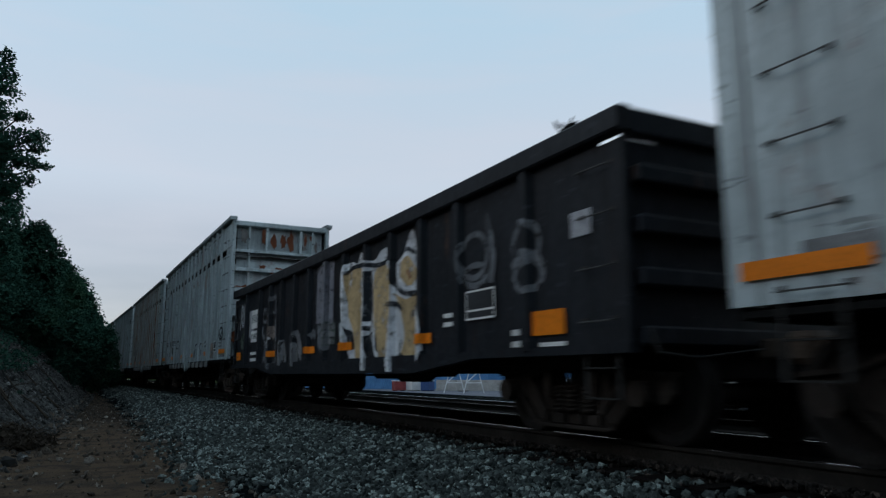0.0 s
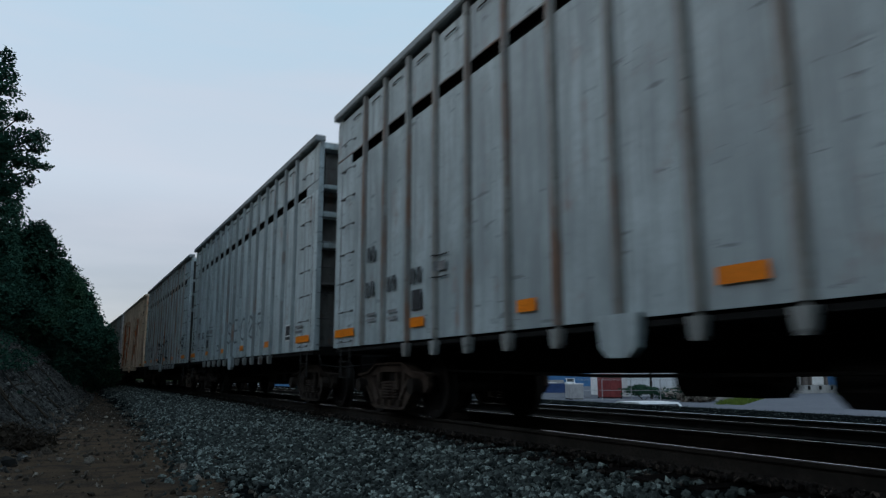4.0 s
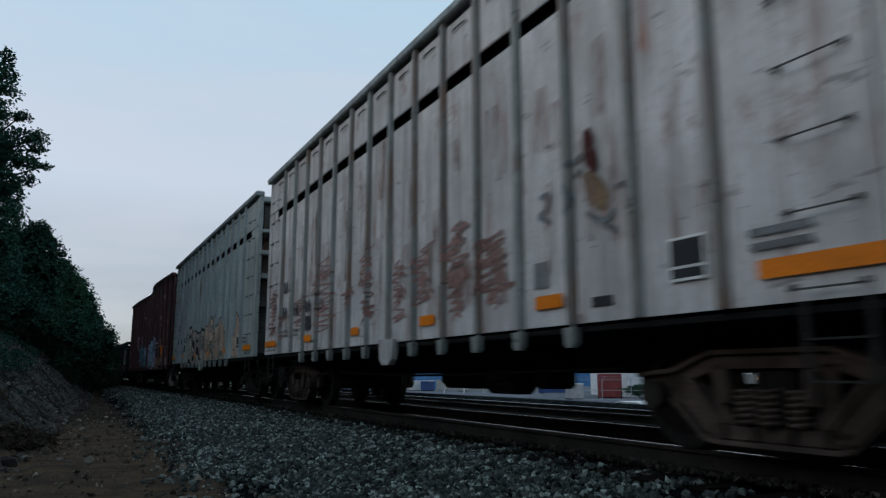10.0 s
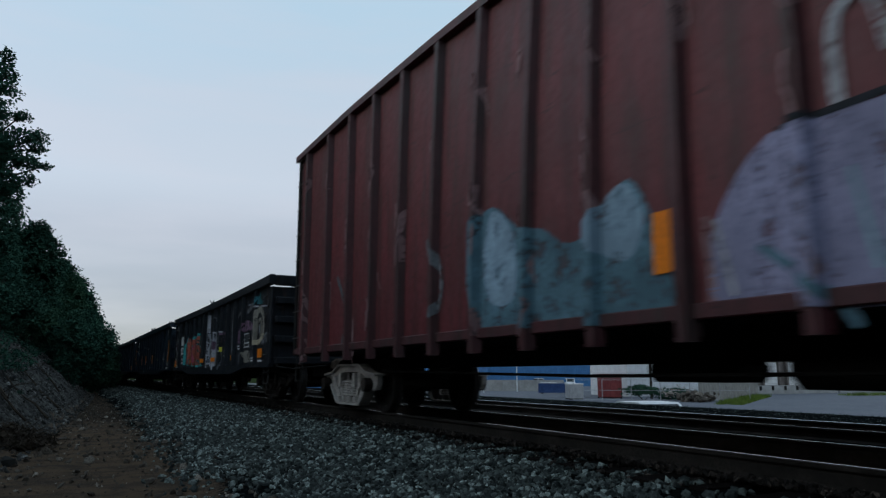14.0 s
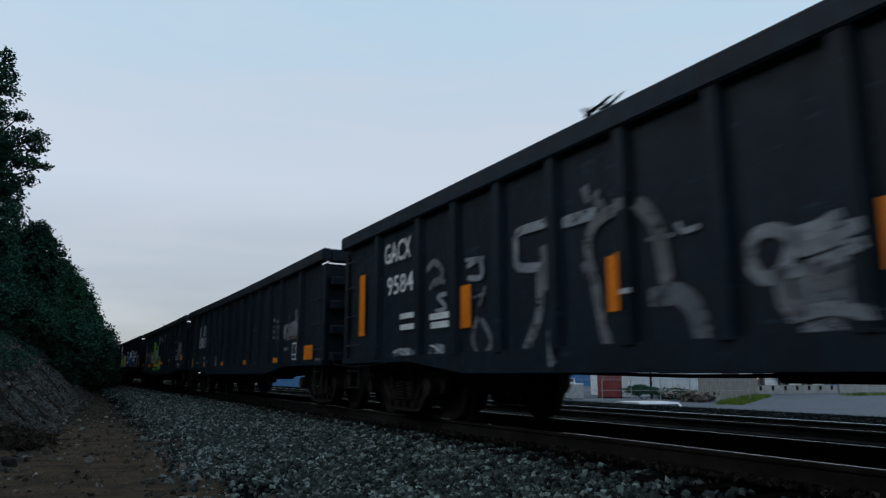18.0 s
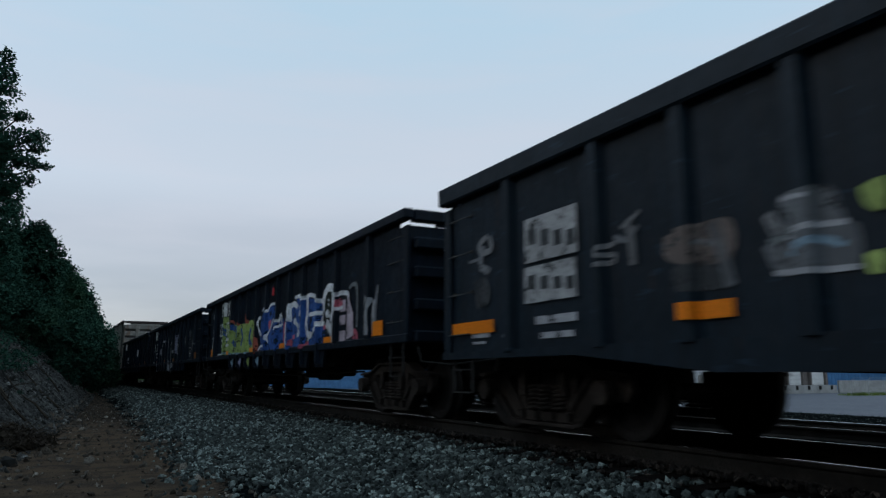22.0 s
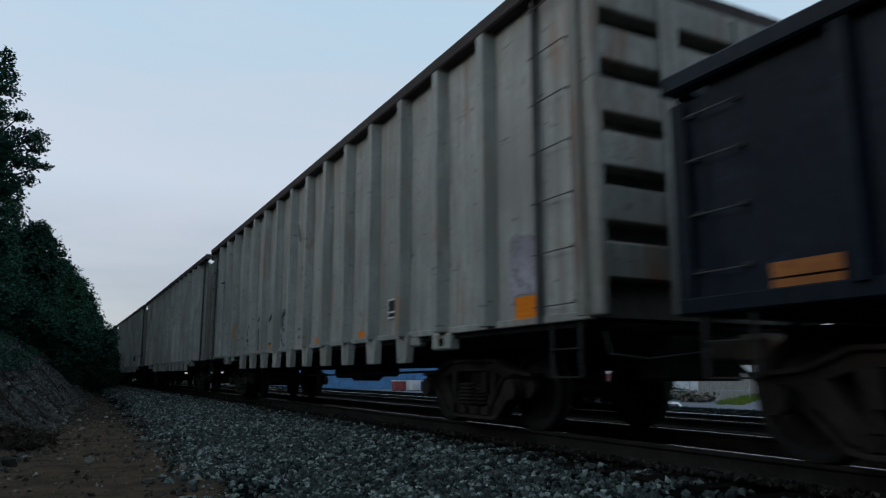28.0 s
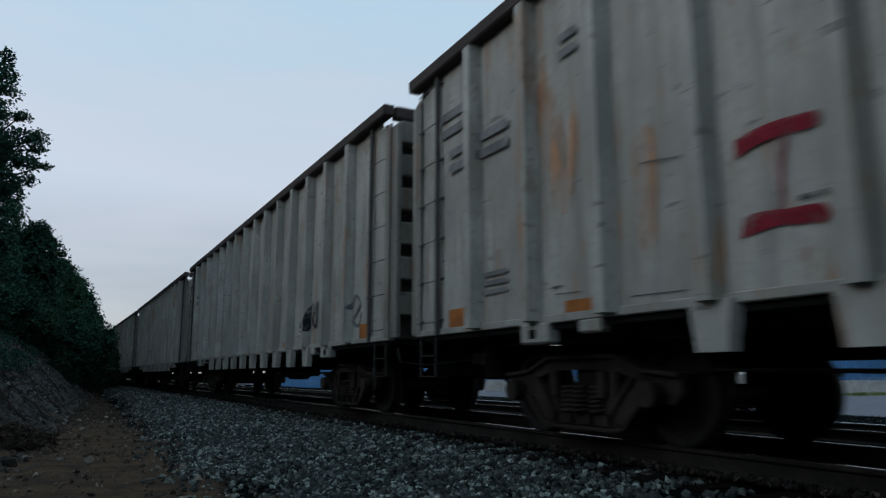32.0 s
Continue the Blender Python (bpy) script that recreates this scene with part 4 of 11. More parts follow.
# Each car: its letter, the place of its leading end on the line at the start, and how it is built.
GREY_LABEL = "tall light grey ribbed gondola with orange reflector stripes"
CARS = {}
for letter, lead, make in (
    ("A", -11.4, lambda: high_gondola(GREY_LABEL, P_GREY)),
    ("B", 4.55, lambda: mill_gondola("low brown-black gondola with tan and white graffiti", P_BROWN)),
    ("C", 21.65, lambda: high_gondola("tall light grey gondola with a rust-blotched end", P_GREY, truck_mat=M_TRUCK_TAN, end_mat=P_GREY)),
    ("D", 37.93, lambda: high_gondola("tall light grey gondola with rust runs on one post", P_GREY, P_POST, M_TRUCK_TAN)),
    ("E", 54.05, lambda: high_gondola(GREY_LABEL, P_GREY2)),
    ("F", 70.25, lambda: high_gondola("tall pale grey gondola with black scrawled graffiti", P_GREY2, P_POST, M_TRUCK_TAN)),
    ("G", 86.47, lambda: high_gondola("tall cream gondola heavily streaked with orange rust", P_RUSTY, P_CREAM)),
    ("H", 102.65, lambda: high_gondola("tall dull white gondola with red scribbled graffiti", P_WHITE, P_POST, M_TRUCK_TAN)),
    ("I", 118.81, lambda: high_gondola("tall sage grey gondola with peach and black graffiti", P_SAGE)),
    ("J", 134.84, lambda: red_gondola("long maroon gondola with buckled sides and pastel graffiti", P_RED)),
    ("K", 155.95, lambda: mill_gondola("low black gondola covered in red, white and violet graffiti", P_BROWN)),
    ("L", 173.26, lambda: mill_gondola("low black gondola with white graffiti and yellow stripes", P_BLACK, sag=0.0)),
    ("M", 190.28, lambda: mill_gondola("low black gondola with faded white graffiti", P_BLACK)),
    ("N", 207.13, lambda: mill_gondola("low dark gondola with bright green graffiti", P_BLACK)),
    ("O", 224.19, lambda: bathtub_gondola("low blue-black gondola with green and blue graffiti letters", P_NAVY)),
    ("P", 241.28, lambda: bathtub_gondola("low blue-black gondola with white outline graffiti", P_NAVY)),
    ("Q", 258.32, lambda: bathtub_gondola("low blue-black gondola with white lettering", P_NAVY)),
    ("R", 275.30, lambda: bulk_hopper("long stone grey open hopper with outside posts", P_STONE, P_CHORD)),
    ("S", 295.46, lambda: bulk_hopper("long stone grey open hopper with blue and black letters", P_STONE, P_CHORD)),
    ("T", 315.60, lambda: bulk_hopper("long stone grey open hopper with red painted letters", P_STONE, P_CHORD)),
    ("U", 336.10, lambda: bulk_hopper("long stone grey open hopper with outside posts", P_STONE, P_CHORD)),
    ("V", 356.25, lambda: bulk_hopper("long stone grey open hopper with outside posts", P_STONE, P_CHORD)),
    ("W", 376.40, lambda: bulk_hopper("long stone grey open hopper with outside posts", P_STONE, P_CHORD)),
    ("X", 396.55, lambda: bulk_hopper("long stone grey open hopper with outside posts", P_STONE, P_CHORD)),
    ("Y", 416.70, lambda: bulk_hopper("long stone grey open hopper with outside posts", P_STONE, P_CHORD)),
    ("Z", 436.85, lambda: bulk_hopper("long stone grey open hopper with outside posts", P_STONE, P_CHORD)),
):
    ob = make()
    size = {"high_side_gondola": HI_L, "mill_gondola": GON_L, "bathtub_gondola": FLAT_L, "open_hopper": HOP_L, "red_high_gondola": RED_L}[ob.name.split(".")[0]]
    CARS[letter] = (ob, lead, size)

box("air_reservoir", -0.78, -0.32, 0.95, 1.75, 0.30, 0.80, M_UNDER, CARS["B"][0], bevel=0.1)

OFFSIDE = ("panel", "rib", "grab_iron", "end_rung", "foot_plate", "pocket", "end_shelf", "end_upright", "end_stiffener", "end_post", "corner_post", "end_corner", "extension_sheet", "end_panel_cap")
TAIL = ("end_rung", "end_shelf", "end_upright", "end_stiffener", "end_post")


def fold_away(car, size):
    """The off side and the trailing end never come into view: one mesh a car."""
    far = [o for o in car.children if not o.children and (o.location.x > 1.2 and o.name.split(".")[0] in OFFSIDE or o.location.y > size / 2 - 0.3 and o.name.split(".")[0] in TAIL)]
    if not far:
        return
    bm, mats = bmesh.new(), []
    for o in far:
        first = len(bm.faces)
        me = o.data.copy()
        me.transform(o.matrix_basis)
        bm.from_mesh(me)
        bm.faces.ensure_lookup_table()
        for mt in me.materials:
            if mt not in mats:
                mats.append(mt)
        slots = [mats.index(mt) for mt in me.materials]
        for f in bm.faces[first:]:
            f.material_index = slots[f.material_index]
        bpy.data.meshes.remove(me)
        bpy.data.objects.remove(o)
    me = finish("off_side", bm, mats[0])
    for mt in mats[1:]:
        me.materials.append(mt)
    put("off_side", me, car)


for ob, lead, size in CARS.values():
    fold_away(ob, size)

# ---------------------------------------------------------------- paint on the cars
PAINT_MATS = {}


def colour(name, rgb):
    """Sprayed paint: patchy cover, worn thin so that the car shows through."""
    if name not in PAINT_MATS:
        m = plain("spray_" + name, rgb, 0.8, 0, 0.3, 5, 0.05)
        n, l, b = m.node_tree.nodes, m.node_tree.links, m.node_tree.nodes["Principled BSDF"]
        c = coords(n, l)
        thin = noise_node(n, l, c, 4.5, 8, (1, 1, 1), 0.72)
        k = n.new("ShaderNodeMapRange")
        k.inputs["From Min"].default_value, k.inputs["From Max"].default_value = 0.35, 0.49
        k.inputs["To Min"].default_value, k.inputs["To Max"].default_value = 0.2, 0.98
        l.new(thin, k.inputs["Value"])
        l.new(k.outputs["Result"], b.inputs["Alpha"])
        PAINT_MATS[name] = m
    return PAINT_MATS[name]


C_TAN = colour("tan", (0.50, 0.36, 0.19))
C_WHITE = colour("white", (0.72, 0.74, 0.78))
C_GHOST = colour("thin_white", (0.145, 0.155, 0.17))
C_PALE = colour("pale_grey", (0.40, 0.41, 0.44))
C_INK = colour("black", (0.022, 0.026, 0.032))
C_SMOKE = colour("smoke", (0.16, 0.18, 0.19))
C_RED = colour("red", (0.36, 0.03, 0.04))
C_BRICK = colour("brick_red", (0.36, 0.10, 0.07))
C_TEAL = colour("teal", (0.06, 0.36, 0.36))
C_LILAC = colour("lilac", (0.30, 0.30, 0.44))
C_AQUA = colour("aqua", (0.26, 0.44, 0.50))
C_MAUVE = colour("mauve", (0.17, 0.10, 0.15))
C_CREAM = colour("cream", (0.46, 0.40, 0.29))
C_PEACH = colour("peach", (0.50, 0.36, 0.28))
C_LIME = colour("lime", (0.20, 0.44, 0.06))
C_MOSS = colour("yellow_green", (0.34, 0.44, 0.14))
C_BLUE = colour("blue", (0.028, 0.085, 0.28))
C_SKYB = colour("sky_blue", (0.26, 0.38, 0.48))
C_SCRIB = colour("faded_red", (0.32, 0.185, 0.165))
C_RUSTRUN = colour("rust_run", (0.16, 0.055, 0.03))
C_PINK = colour("pink", (0.50, 0.12, 0.17))
C_BLUSH = colour("blush", (0.50, 0.42, 0.48))


def smooth_line(pts, n=5):
    """A soft line through a few points."""
    if len(pts) < 3:
        return pts
    out = []
    p = [pts[0]] + list(pts) + [pts[-1]]
    for i in range(1, len(p) - 2):
        for k in range(n):
            t = k / n
            out.append(tuple(0.5 * (2 * p[i][j] + (p[i + 1][j] - p[i - 1][j]) * t + (2 * p[i - 1][j] - 5 * p[i][j] + 4 * p[i + 1][j] - p[i + 2][j]) * t * t + (3 * p[i][j] - p[i - 1][j] - 3 * p[i + 1][j] + p[i + 2][j]) * t ** 3) for j in (0, 1)))
    return out + [pts[-1]]


def stroke(pts, w, soft=True):
    """A ribbon of width w along a line."""
    pts = [Vector(p) for p in (smooth_line(pts) if soft else pts)]
    left, right = [], []
    for i, p in enumerate(pts):
        d = pts[min(i + 1, len(pts) - 1)] - pts[max(i - 1, 0)]
        if d.length < 1e-6:
            d = Vector((1, 0))
        d.normalize()
        n = Vector((-d.y, d.x)) * w / 2
        end = d * w * 0.25 * ((i == len(pts) - 1) - (i == 0))
        k = 0.75 if i in (0, len(pts) - 1) else 1.0
        left.append(p + n * k + end)
        right.append(p - n * k + end)
    out = []
    for i in range(len(pts) - 1):
        out += [(left[i], right[i], right[i + 1]), (left[i], right[i + 1], left[i + 1])]
    return [[tuple(v) for v in t] for t in out]


def patch(pts, soft=True):
    """A filled shape."""
    p = smooth_line(list(pts) + [pts[0]], 4)[:-1] if soft else list(pts)
    return [[p[i] for i in t] for t in tessellate_polygon([[Vector((x, y, 0)) for x, y in p]])]


def rect(a0, a1, z0, z1):
    return [[(a0, z0), (a1, z0), (a1, z1)], [(a0, z0), (a1, z1), (a0, z1)]]


def ring(a, z, ra, rz, w, start=0, end=360):
    n = 18
    return stroke([(a + ra * math.cos(radians(start + (end - start) * k / n)), z + rz * math.sin(radians(start + (end - start) * k / n))) for k in range(n + 1)], w, False)


def blotch(a, z, ra, rz, seed, n=11):
    rng = random.Random(seed)
    return patch([(a + ra * rng.uniform(0.6, 1.1) * math.cos(2 * math.pi * k / n), z + rz * rng.uniform(0.6, 1.1) * math.sin(2 * math.pi * k / n)) for k in range(n)])


GLYPHS = {
    "E": [[(0.9, 1), (0.15, 1), (0.1, 0.5), (0.15, 0), (0.9, 0)], [(0.15, 0.52), (0.7, 0.52)]],
    "A": [[(0.05, 0), (0.3, 0.7), (0.5, 1), (0.7, 0.7), (0.95, 0)], [(0.2, 0.35), (0.8, 0.35)]],
    "R": [[(0.2, 0), (0.2, 1)], [(0.2, 1), (0.8, 0.95), (0.82, 0.62), (0.25, 0.5)], [(0.4, 0.5), (0.95, 0)]],
    "S": [[(0.9, 0.85), (0.5, 1), (0.12, 0.8), (0.25, 0.55), (0.75, 0.42), (0.88, 0.18), (0.5, 0), (0.08, 0.12)]],
    "C": [[(0.9, 0.85), (0.5, 1), (0.1, 0.6), (0.15, 0.15), (0.55, 0), (0.92, 0.18)]],
    "W": [[(0.0, 1), (0.25, 0.05), (0.5, 0.75), (0.75, 0.05), (1.0, 1)]],
    "hook": [[(0.1, 0.1), (0.25, 0.9), (0.6, 0.7), (0.4, 0.4), (0.85, 0.2), (0.9, 0.95)]],
    "coil": [[(0.1, 0.6), (0.4, 1), (0.8, 0.7), (0.45, 0.4), (0.2, 0.15), (0.7, 0.0), (0.95, 0.4)]],
    "fork": [[(0.1, 1), (0.2, 0.45), (0.55, 0.4), (0.6, 1)], [(0.4, 0.42), (0.35, 0)]],
}


def glyph(name, a_left, a_right, z0, z1, w, lean=0.0):
    """The strokes of one shape; its left is towards the car's tail."""
    out = []
    for line in GLYPHS[name]:
        out += stroke([(a_left + (a_right - a_left) * x + lean * (y - 0.5), z0 + (z1 - z0) * y) for x, y in line], w, len(line) > 2)
    return out


def words(text, a_left, z0, height, width=None):
    """Stencilled letters in the built-in typeface, reading towards the car's head."""
    cu = bpy.data.curves.new("stencil", "FONT")
    cu.body = text
    cu.size = 1.0
    cu.resolution_u = 2
    cu.offset = 0.012
    tmp = bpy.data.objects.new("stencil", cu)
    scene.collection.objects.link(tmp)
    bpy.context.view_layer.update()
    me = bpy.data.meshes.new_from_object(tmp.evaluated_get(bpy.context.evaluated_depsgraph_get()))
    me.calc_loop_triangles()
    vs = [v.co.copy() for v in me.vertices]
    tris = [list(t.vertices) for t in me.loop_triangles]
    bpy.data.objects.remove(tmp)
    bpy.data.meshes.remove(me)
    bpy.data.curves.remove(cu)
    x0, x1 = min(v.x for v in vs), max(v.x for v in vs)
    y0, y1 = min(v.y for v in vs), max(v.y for v in vs)
    k = height / (y1 - y0)
    kx = (width / (x1 - x0)) if width else k
    return [[(a_left - (vs[i].x - x0) * kx, z0 + (vs[i].y - y0) * k) for i in t] for t in tris]


def clip(poly, lo, hi):
    for sign, lim in ((1, lo), (-1, hi)):
        out = []
        for i, p in enumerate(poly):
            q = poly[(i + 1) % len(poly)]
            dp, dq = sign * (p[0] - lim), sign * (q[0] - lim)
            if dp >= 0:
                out.append(p)
            if dp * dq < 0:
                t = dp / (dp - dq)
                out.append((p[0] + (q[0] - p[0]) * t, p[1] + (q[1] - p[1]) * t))
        poly = out
        if len(poly) < 3:
            return []
    return poly


SECTION = {"high_side_gondola": (HI_RIBS, 0.12, 0.06), "mill_gondola": (GON_RIBS, 0.20, 0.085), "bathtub_gondola": (FLAT_RIBS, 0.17, 0.08),
           "open_hopper": (HOP_RIBS[1:-1], 0.24, 0.15), "red_high_gondola": (RED_RIBS, 0.18, 0.11)}


def spray(letter, tris, material, name="graffiti", layer=0, label=""):
    """Lays a thin coat of paint over the sheets and posts of a car's near side."""
    car, lead, size = CARS[letter]
    kind = car.name.split(".")[0]
    ribs, wid, depth = SECTION[kind]
    w, e = wid / 2, wid * 0.30
    cuts = [0.02] + [c for r in ribs for c in (r - w, r - e, r + e, r + w)] + [size - 0.02]

    def out(a, z, mid):
        r = min(ribs, key=lambda q: abs(q - mid))
        d = abs(a - r)
        o = depth * min(1.0, max(0.0, (w - d) / (w - e))) if abs(mid - r) < w else 0.0
        return FACE + o + 0.006 + 0.0022 * layer + (bulged(a, z) if kind == "red_high_gondola" else 0.0)

    verts, faces = [], []
    for tri in tris:
        lo_t, hi_t = min(p[0] for p in tri), max(p[0] for p in tri)
        for lo, hi in zip(cuts, cuts[1:]):
            if hi <= lo_t or lo >= hi_t:
                continue
            poly = clip(tri, lo, hi)
            if len(poly) < 3:
                continue
            mid = (lo + hi) / 2
            base = len(verts)
            verts += [(-out(a, z, mid), a - size / 2, z) for a, z in poly]
            faces.append(list(range(base, base + len(poly))))
    if not faces:
        return None
    bm = bmesh.new()
    vs = [bm.verts.new(v) for v in verts]
    for f in faces:
        try:
            face = bm.faces.new([vs[i] for i in f])
            face.normal_update()
            if face.normal.x > 0:
                face.normal_flip()
        except ValueError:
            pass
    bmesh.ops.remove_doubles(bm, verts=bm.verts[:], dist=0.002)
    if name != "graffiti":
        return part(name, bm, material, car, label)
    return pieces(name, bm, material, car, label)


def pieces(name, bm, material, car, label):
    """Every large stroke of paint is a part of its own; specks of one colour stay together."""
    left, groups = set(bm.faces), []
    while left:
        todo, seen = [next(iter(left))], set()
        while todo:
            f = todo.pop()
            if f in seen:
                continue
            seen.add(f)
            todo += [g for v in f.verts for g in v.link_faces if g not in seen]
        left -= seen
        groups.append(seen)
    groups.sort(key=lambda g: (-round(sum(f.calc_area() for f in g), 4), min(round(f.calc_center_median().y, 4) for f in g)))
    big = [g for g in groups if sum(f.calc_area() for f in g) > 0.05][:6]
    rest = set().union(*groups[len(big):]) if len(groups) > len(big) else set()
    made = None
    for g in big + ([rest] if rest else []):
        one = bmesh.new()
        at = {}
        for f in sorted(g, key=lambda f: f.index):
            vs = [at.setdefault(v, one.verts.new(v.co)) if v not in at else at[v] for v in f.verts]
            try:
                one.faces.new(vs)
            except ValueError:
                pass
        ob = part(name, one, material, car, label)
        if g is rest:
            tagged(ob, kind="stuff")
        made = made or ob
    bm.free()
    return made


def end_marks(letter, spots, material, name="rust_blot", depth=0.05):
    """Rust on the leading end of a car: ragged blots on the end sheet."""
    car, lead, size = CARS[letter]
    y = -size / 2 + depth
    for k, (x, z, rx, rz) in enumerate(spots):
        r = random.Random(900 + k)
        bm = bmesh.new()
        n = 14
        vs = [bm.verts.new((x + rx * math.cos(6.283 * i / n) * r.uniform(0.45, 1.15), y, z + rz * math.sin(6.283 * i / n) * r.uniform(0.45, 1.15))) for i in range(n)]
        bm.faces.new(vs)
        part(name, bm, material, car)


M_RUSTBLOT = plain("deep_rust", (0.13, 0.045, 0.022), 0.9, 0, 0.5, 9, 0.3)
end_marks("C", ((-0.55, 4.75, 0.09, 0.32), (-0.25, 4.62, 0.12, 0.28), (0.05, 4.66, 0.10, 0.30), (0.3, 4.72, 0.13, 0.34), (0.75, 4.75, 0.06, 0.25), (0.95, 4.85, 0.08, 0.12), (-0.55, 3.84, 0.12, 0.10), (-0.1, 3.72, 0.30, 0.16), (0.2, 3.66, 0.25, 0.10), (-1.1, 3.15, 0.35, 0.12), (-1.25, 1.75, 0.2, 0.3), (-1.1, 2.1, 0.12, 0.2)), M_RUSTBLOT)
end_marks("C", ((-1.15, 4.72, 0.12, 0.28), (-1.22, 4.9, 0.05, 0.1), (0.7, 4.5, 0.12, 0.1), (1.1, 4.6, 0.06, 0.2)), P_END)


def scribble(letter, a, z, ra, rz, seed, material, n=5, w=0.05):
    """A scruffy worn tag: a thin cloud of paint with a few short sprayed lines in it."""
    r = random.Random(seed)
    spray(letter, blotch(a, z, ra, rz, seed), rust_film("white_smear", (0.52, 0.53, 0.56), 0.37, 0.60), "graffiti", 0)
    for k in range(n - 1):
        x, y, t = a + ra * r.uniform(-0.7, 0.7), z + rz * r.uniform(-0.7, 0.7), r.uniform(-0.9, 0.9)
        d, e = 0.5 * ra * math.cos(t), 0.5 * rz * math.sin(t)
        spray(letter, stroke([(x - d, y - e), (x + 0.2 * e, y + 0.2 * d), (x + d, y + e)], w * r.uniform(0.5, 1.0)), material, "graffiti", 1 + k % 4)


def rim_debris(letter, spots):
    """Snagged brush and scrap that shows above a gondola's rim."""
    car, lead, size = CARS[letter]
    for k, (a, z, w) in enumerate(spots):
        r = random.Random(700 + k)
        bm = bmesh.new()
        for _ in range(26):
            p = Vector((r.uniform(-1.35, -1.15), a - size / 2 + r.gauss(0, w * 0.4), z - 0.12 + r.uniform(0, 0.10)))
            d = Vector((r.gauss(0, 0.04), r.gauss(0, w * 0.5), r.uniform(0.0, 0.10)))
            add_tube(bm, [p, p + d * 0.5, p + d], [0.022, 0.018, 0.008], 4)
        part("snagged_brush", bm, M_UNDER, car)


rim_debris("B", ((1.05, 3.12, 0.14),))
rim_debris("L", ((2.04, 3.05, 0.22), (9.55, 3.16, 0.28)))
rim_debris("N", ((8.6, 3.03, 0.2),))
rim_debris("K", ((8.8, 3.07, 0.2),))


def reflectors(letter, spots, material=None, z0=1.02, z1=1.15):
    for s in spots:
        a0, a1 = s[0], s[1]
        lo, hi = (s[2], s[3]) if len(s) > 2 else (z0, z1)
        spray(letter, rect(a0, a1, lo, hi), material or M_ORANGE, "reflector", 9)


def bars(letter, a0, a1, z0, z1, rows=2, material=None):
    step = (z1 - z0) / (rows * 2 - 1)
    for i in range(rows):
        spray(letter, rect(a0, a1, z0 + 2 * i * step, z0 + (2 * i + 1) * step), material or M_WHITE, "lettering", 8)


def framed(letter, a0, a1, z0, z1, dark=None, line=None):
    """A black notice panel with a white frame and two columns of small print."""
    spray(letter, rect(a0, a1, z0, z1), dark or M_BLACKLET, "notice_panel", 6)
    t = 0.022
    m = line or M_WHITE
    for r in ((a0, a1, z1 - t, z1), (a0, a1, z0, z0 + t), (a0, a0 + t, z0 + t, z1 - t), (a1 - t, a1, z0 + t, z1 - t), (a0 + t, a1 - t, z0 + (z1 - z0) * 0.28, z0 + (z1 - z0) * 0.28 + t)):
        spray(letter, rect(*r), m, "notice_line", 7)


def gray_car_marks(letter):
    """Lettering and reflectors that all tall grey gondolas carry."""
    for a, z, h in ((13.02, 2.36, 0.28), (13.06, 1.82, 0.27), (12.2, 1.82, 0.26), (11.36, 1.84, 0.25)):
        for k in (0.02, 0.21):
            spray(letter, rect(a + k, a + k + 0.13, z, z + h * 0.85), colour("worn_black", (0.075, 0.082, 0.088)), "lettering", 6)
    bars(letter, 12.98, 13.34, 1.43, 1.56, 2, M_GREYLET)
    bars(letter, 12.16, 12.5, 1.40, 1.55, 2, M_GREYLET)
    spray(letter, rect(11.36, 11.66, 1.48, 1.75), M_BLACKLET, "notice_panel", 6)
    spray(letter, stroke([(10.95, 2.12), (10.60, 2.12)], 0.025, False), M_BLACKLET, "lettering", 6)
    spray(letter, stroke([(10.95, 1.84), (10.60, 1.84)], 0.025, False), M_BLACKLET, "lettering", 6)
    spray(letter, rect(10.66, 10.90, 1.92, 2.04), M_GREYLET, "lettering", 6)
    bars(letter, 0.72, 1.2, 1.45, 1.60, 2, M_GREYLET)
    framed(letter, 1.58, 1.95, 1.32, 1.66)
    reflectors(letter, [(13.9, 14.84), (11.26, 11.70), (8.70, 9.05), (6.0, 6.44), (3.31, 3.76), (0.24, 1.14)], None, 1.25, 1.38)


# A, the car that leaves
gray_car_marks("A")
spray("A", rect(13.85, 14.35, 1.30, 1.46), M_GREYLET, "lettering", 6)

# B, tan bubble letters edged in white and black
T = "B"
C_ASHEN = colour("ashen", (0.23, 0.235, 0.27))
C_DIMPALE = colour("dim_pale", (0.17, 0.175, 0.185))
spray(T, patch([(6.98, 1.59), (7.04, 1.98), (7.01, 2.38), (6.76, 2.48), (6.44, 2.42), (6.3, 2.58), (6.04, 2.42), (5.68, 2.37), (5.43, 2.48), (5.09, 2.47), (4.94, 2.22), (4.64, 2.29), (4.49, 2.48), (4.34, 2.61), (4.21, 2.41), (4.19, 2.0), (4.09, 1.69), (4.06, 0.75), (6.5, 0.73), (6.76, 1.09)]), C_WHITE, "graffiti", 0)
spray(T, patch([(6.84, 1.58), (6.91, 2.16), (6.86, 2.33), (6.49, 2.35), (6.13, 2.25), (6.01, 1.88), (6.03, 1.26), (6.17, 0.78), (6.43, 0.81), (6.58, 1.29)]), C_TAN, "graffiti", 1)
spray(T, patch([(5.71, 1.5), (5.73, 2.03), (5.6, 2.22), (5.21, 2.25), (4.95, 2.1), (4.92, 1.57), (5.04, 0.97), (5.12, 0.79), (5.41, 0.82), (5.65, 1.16)]), C_TAN, "graffiti", 1)
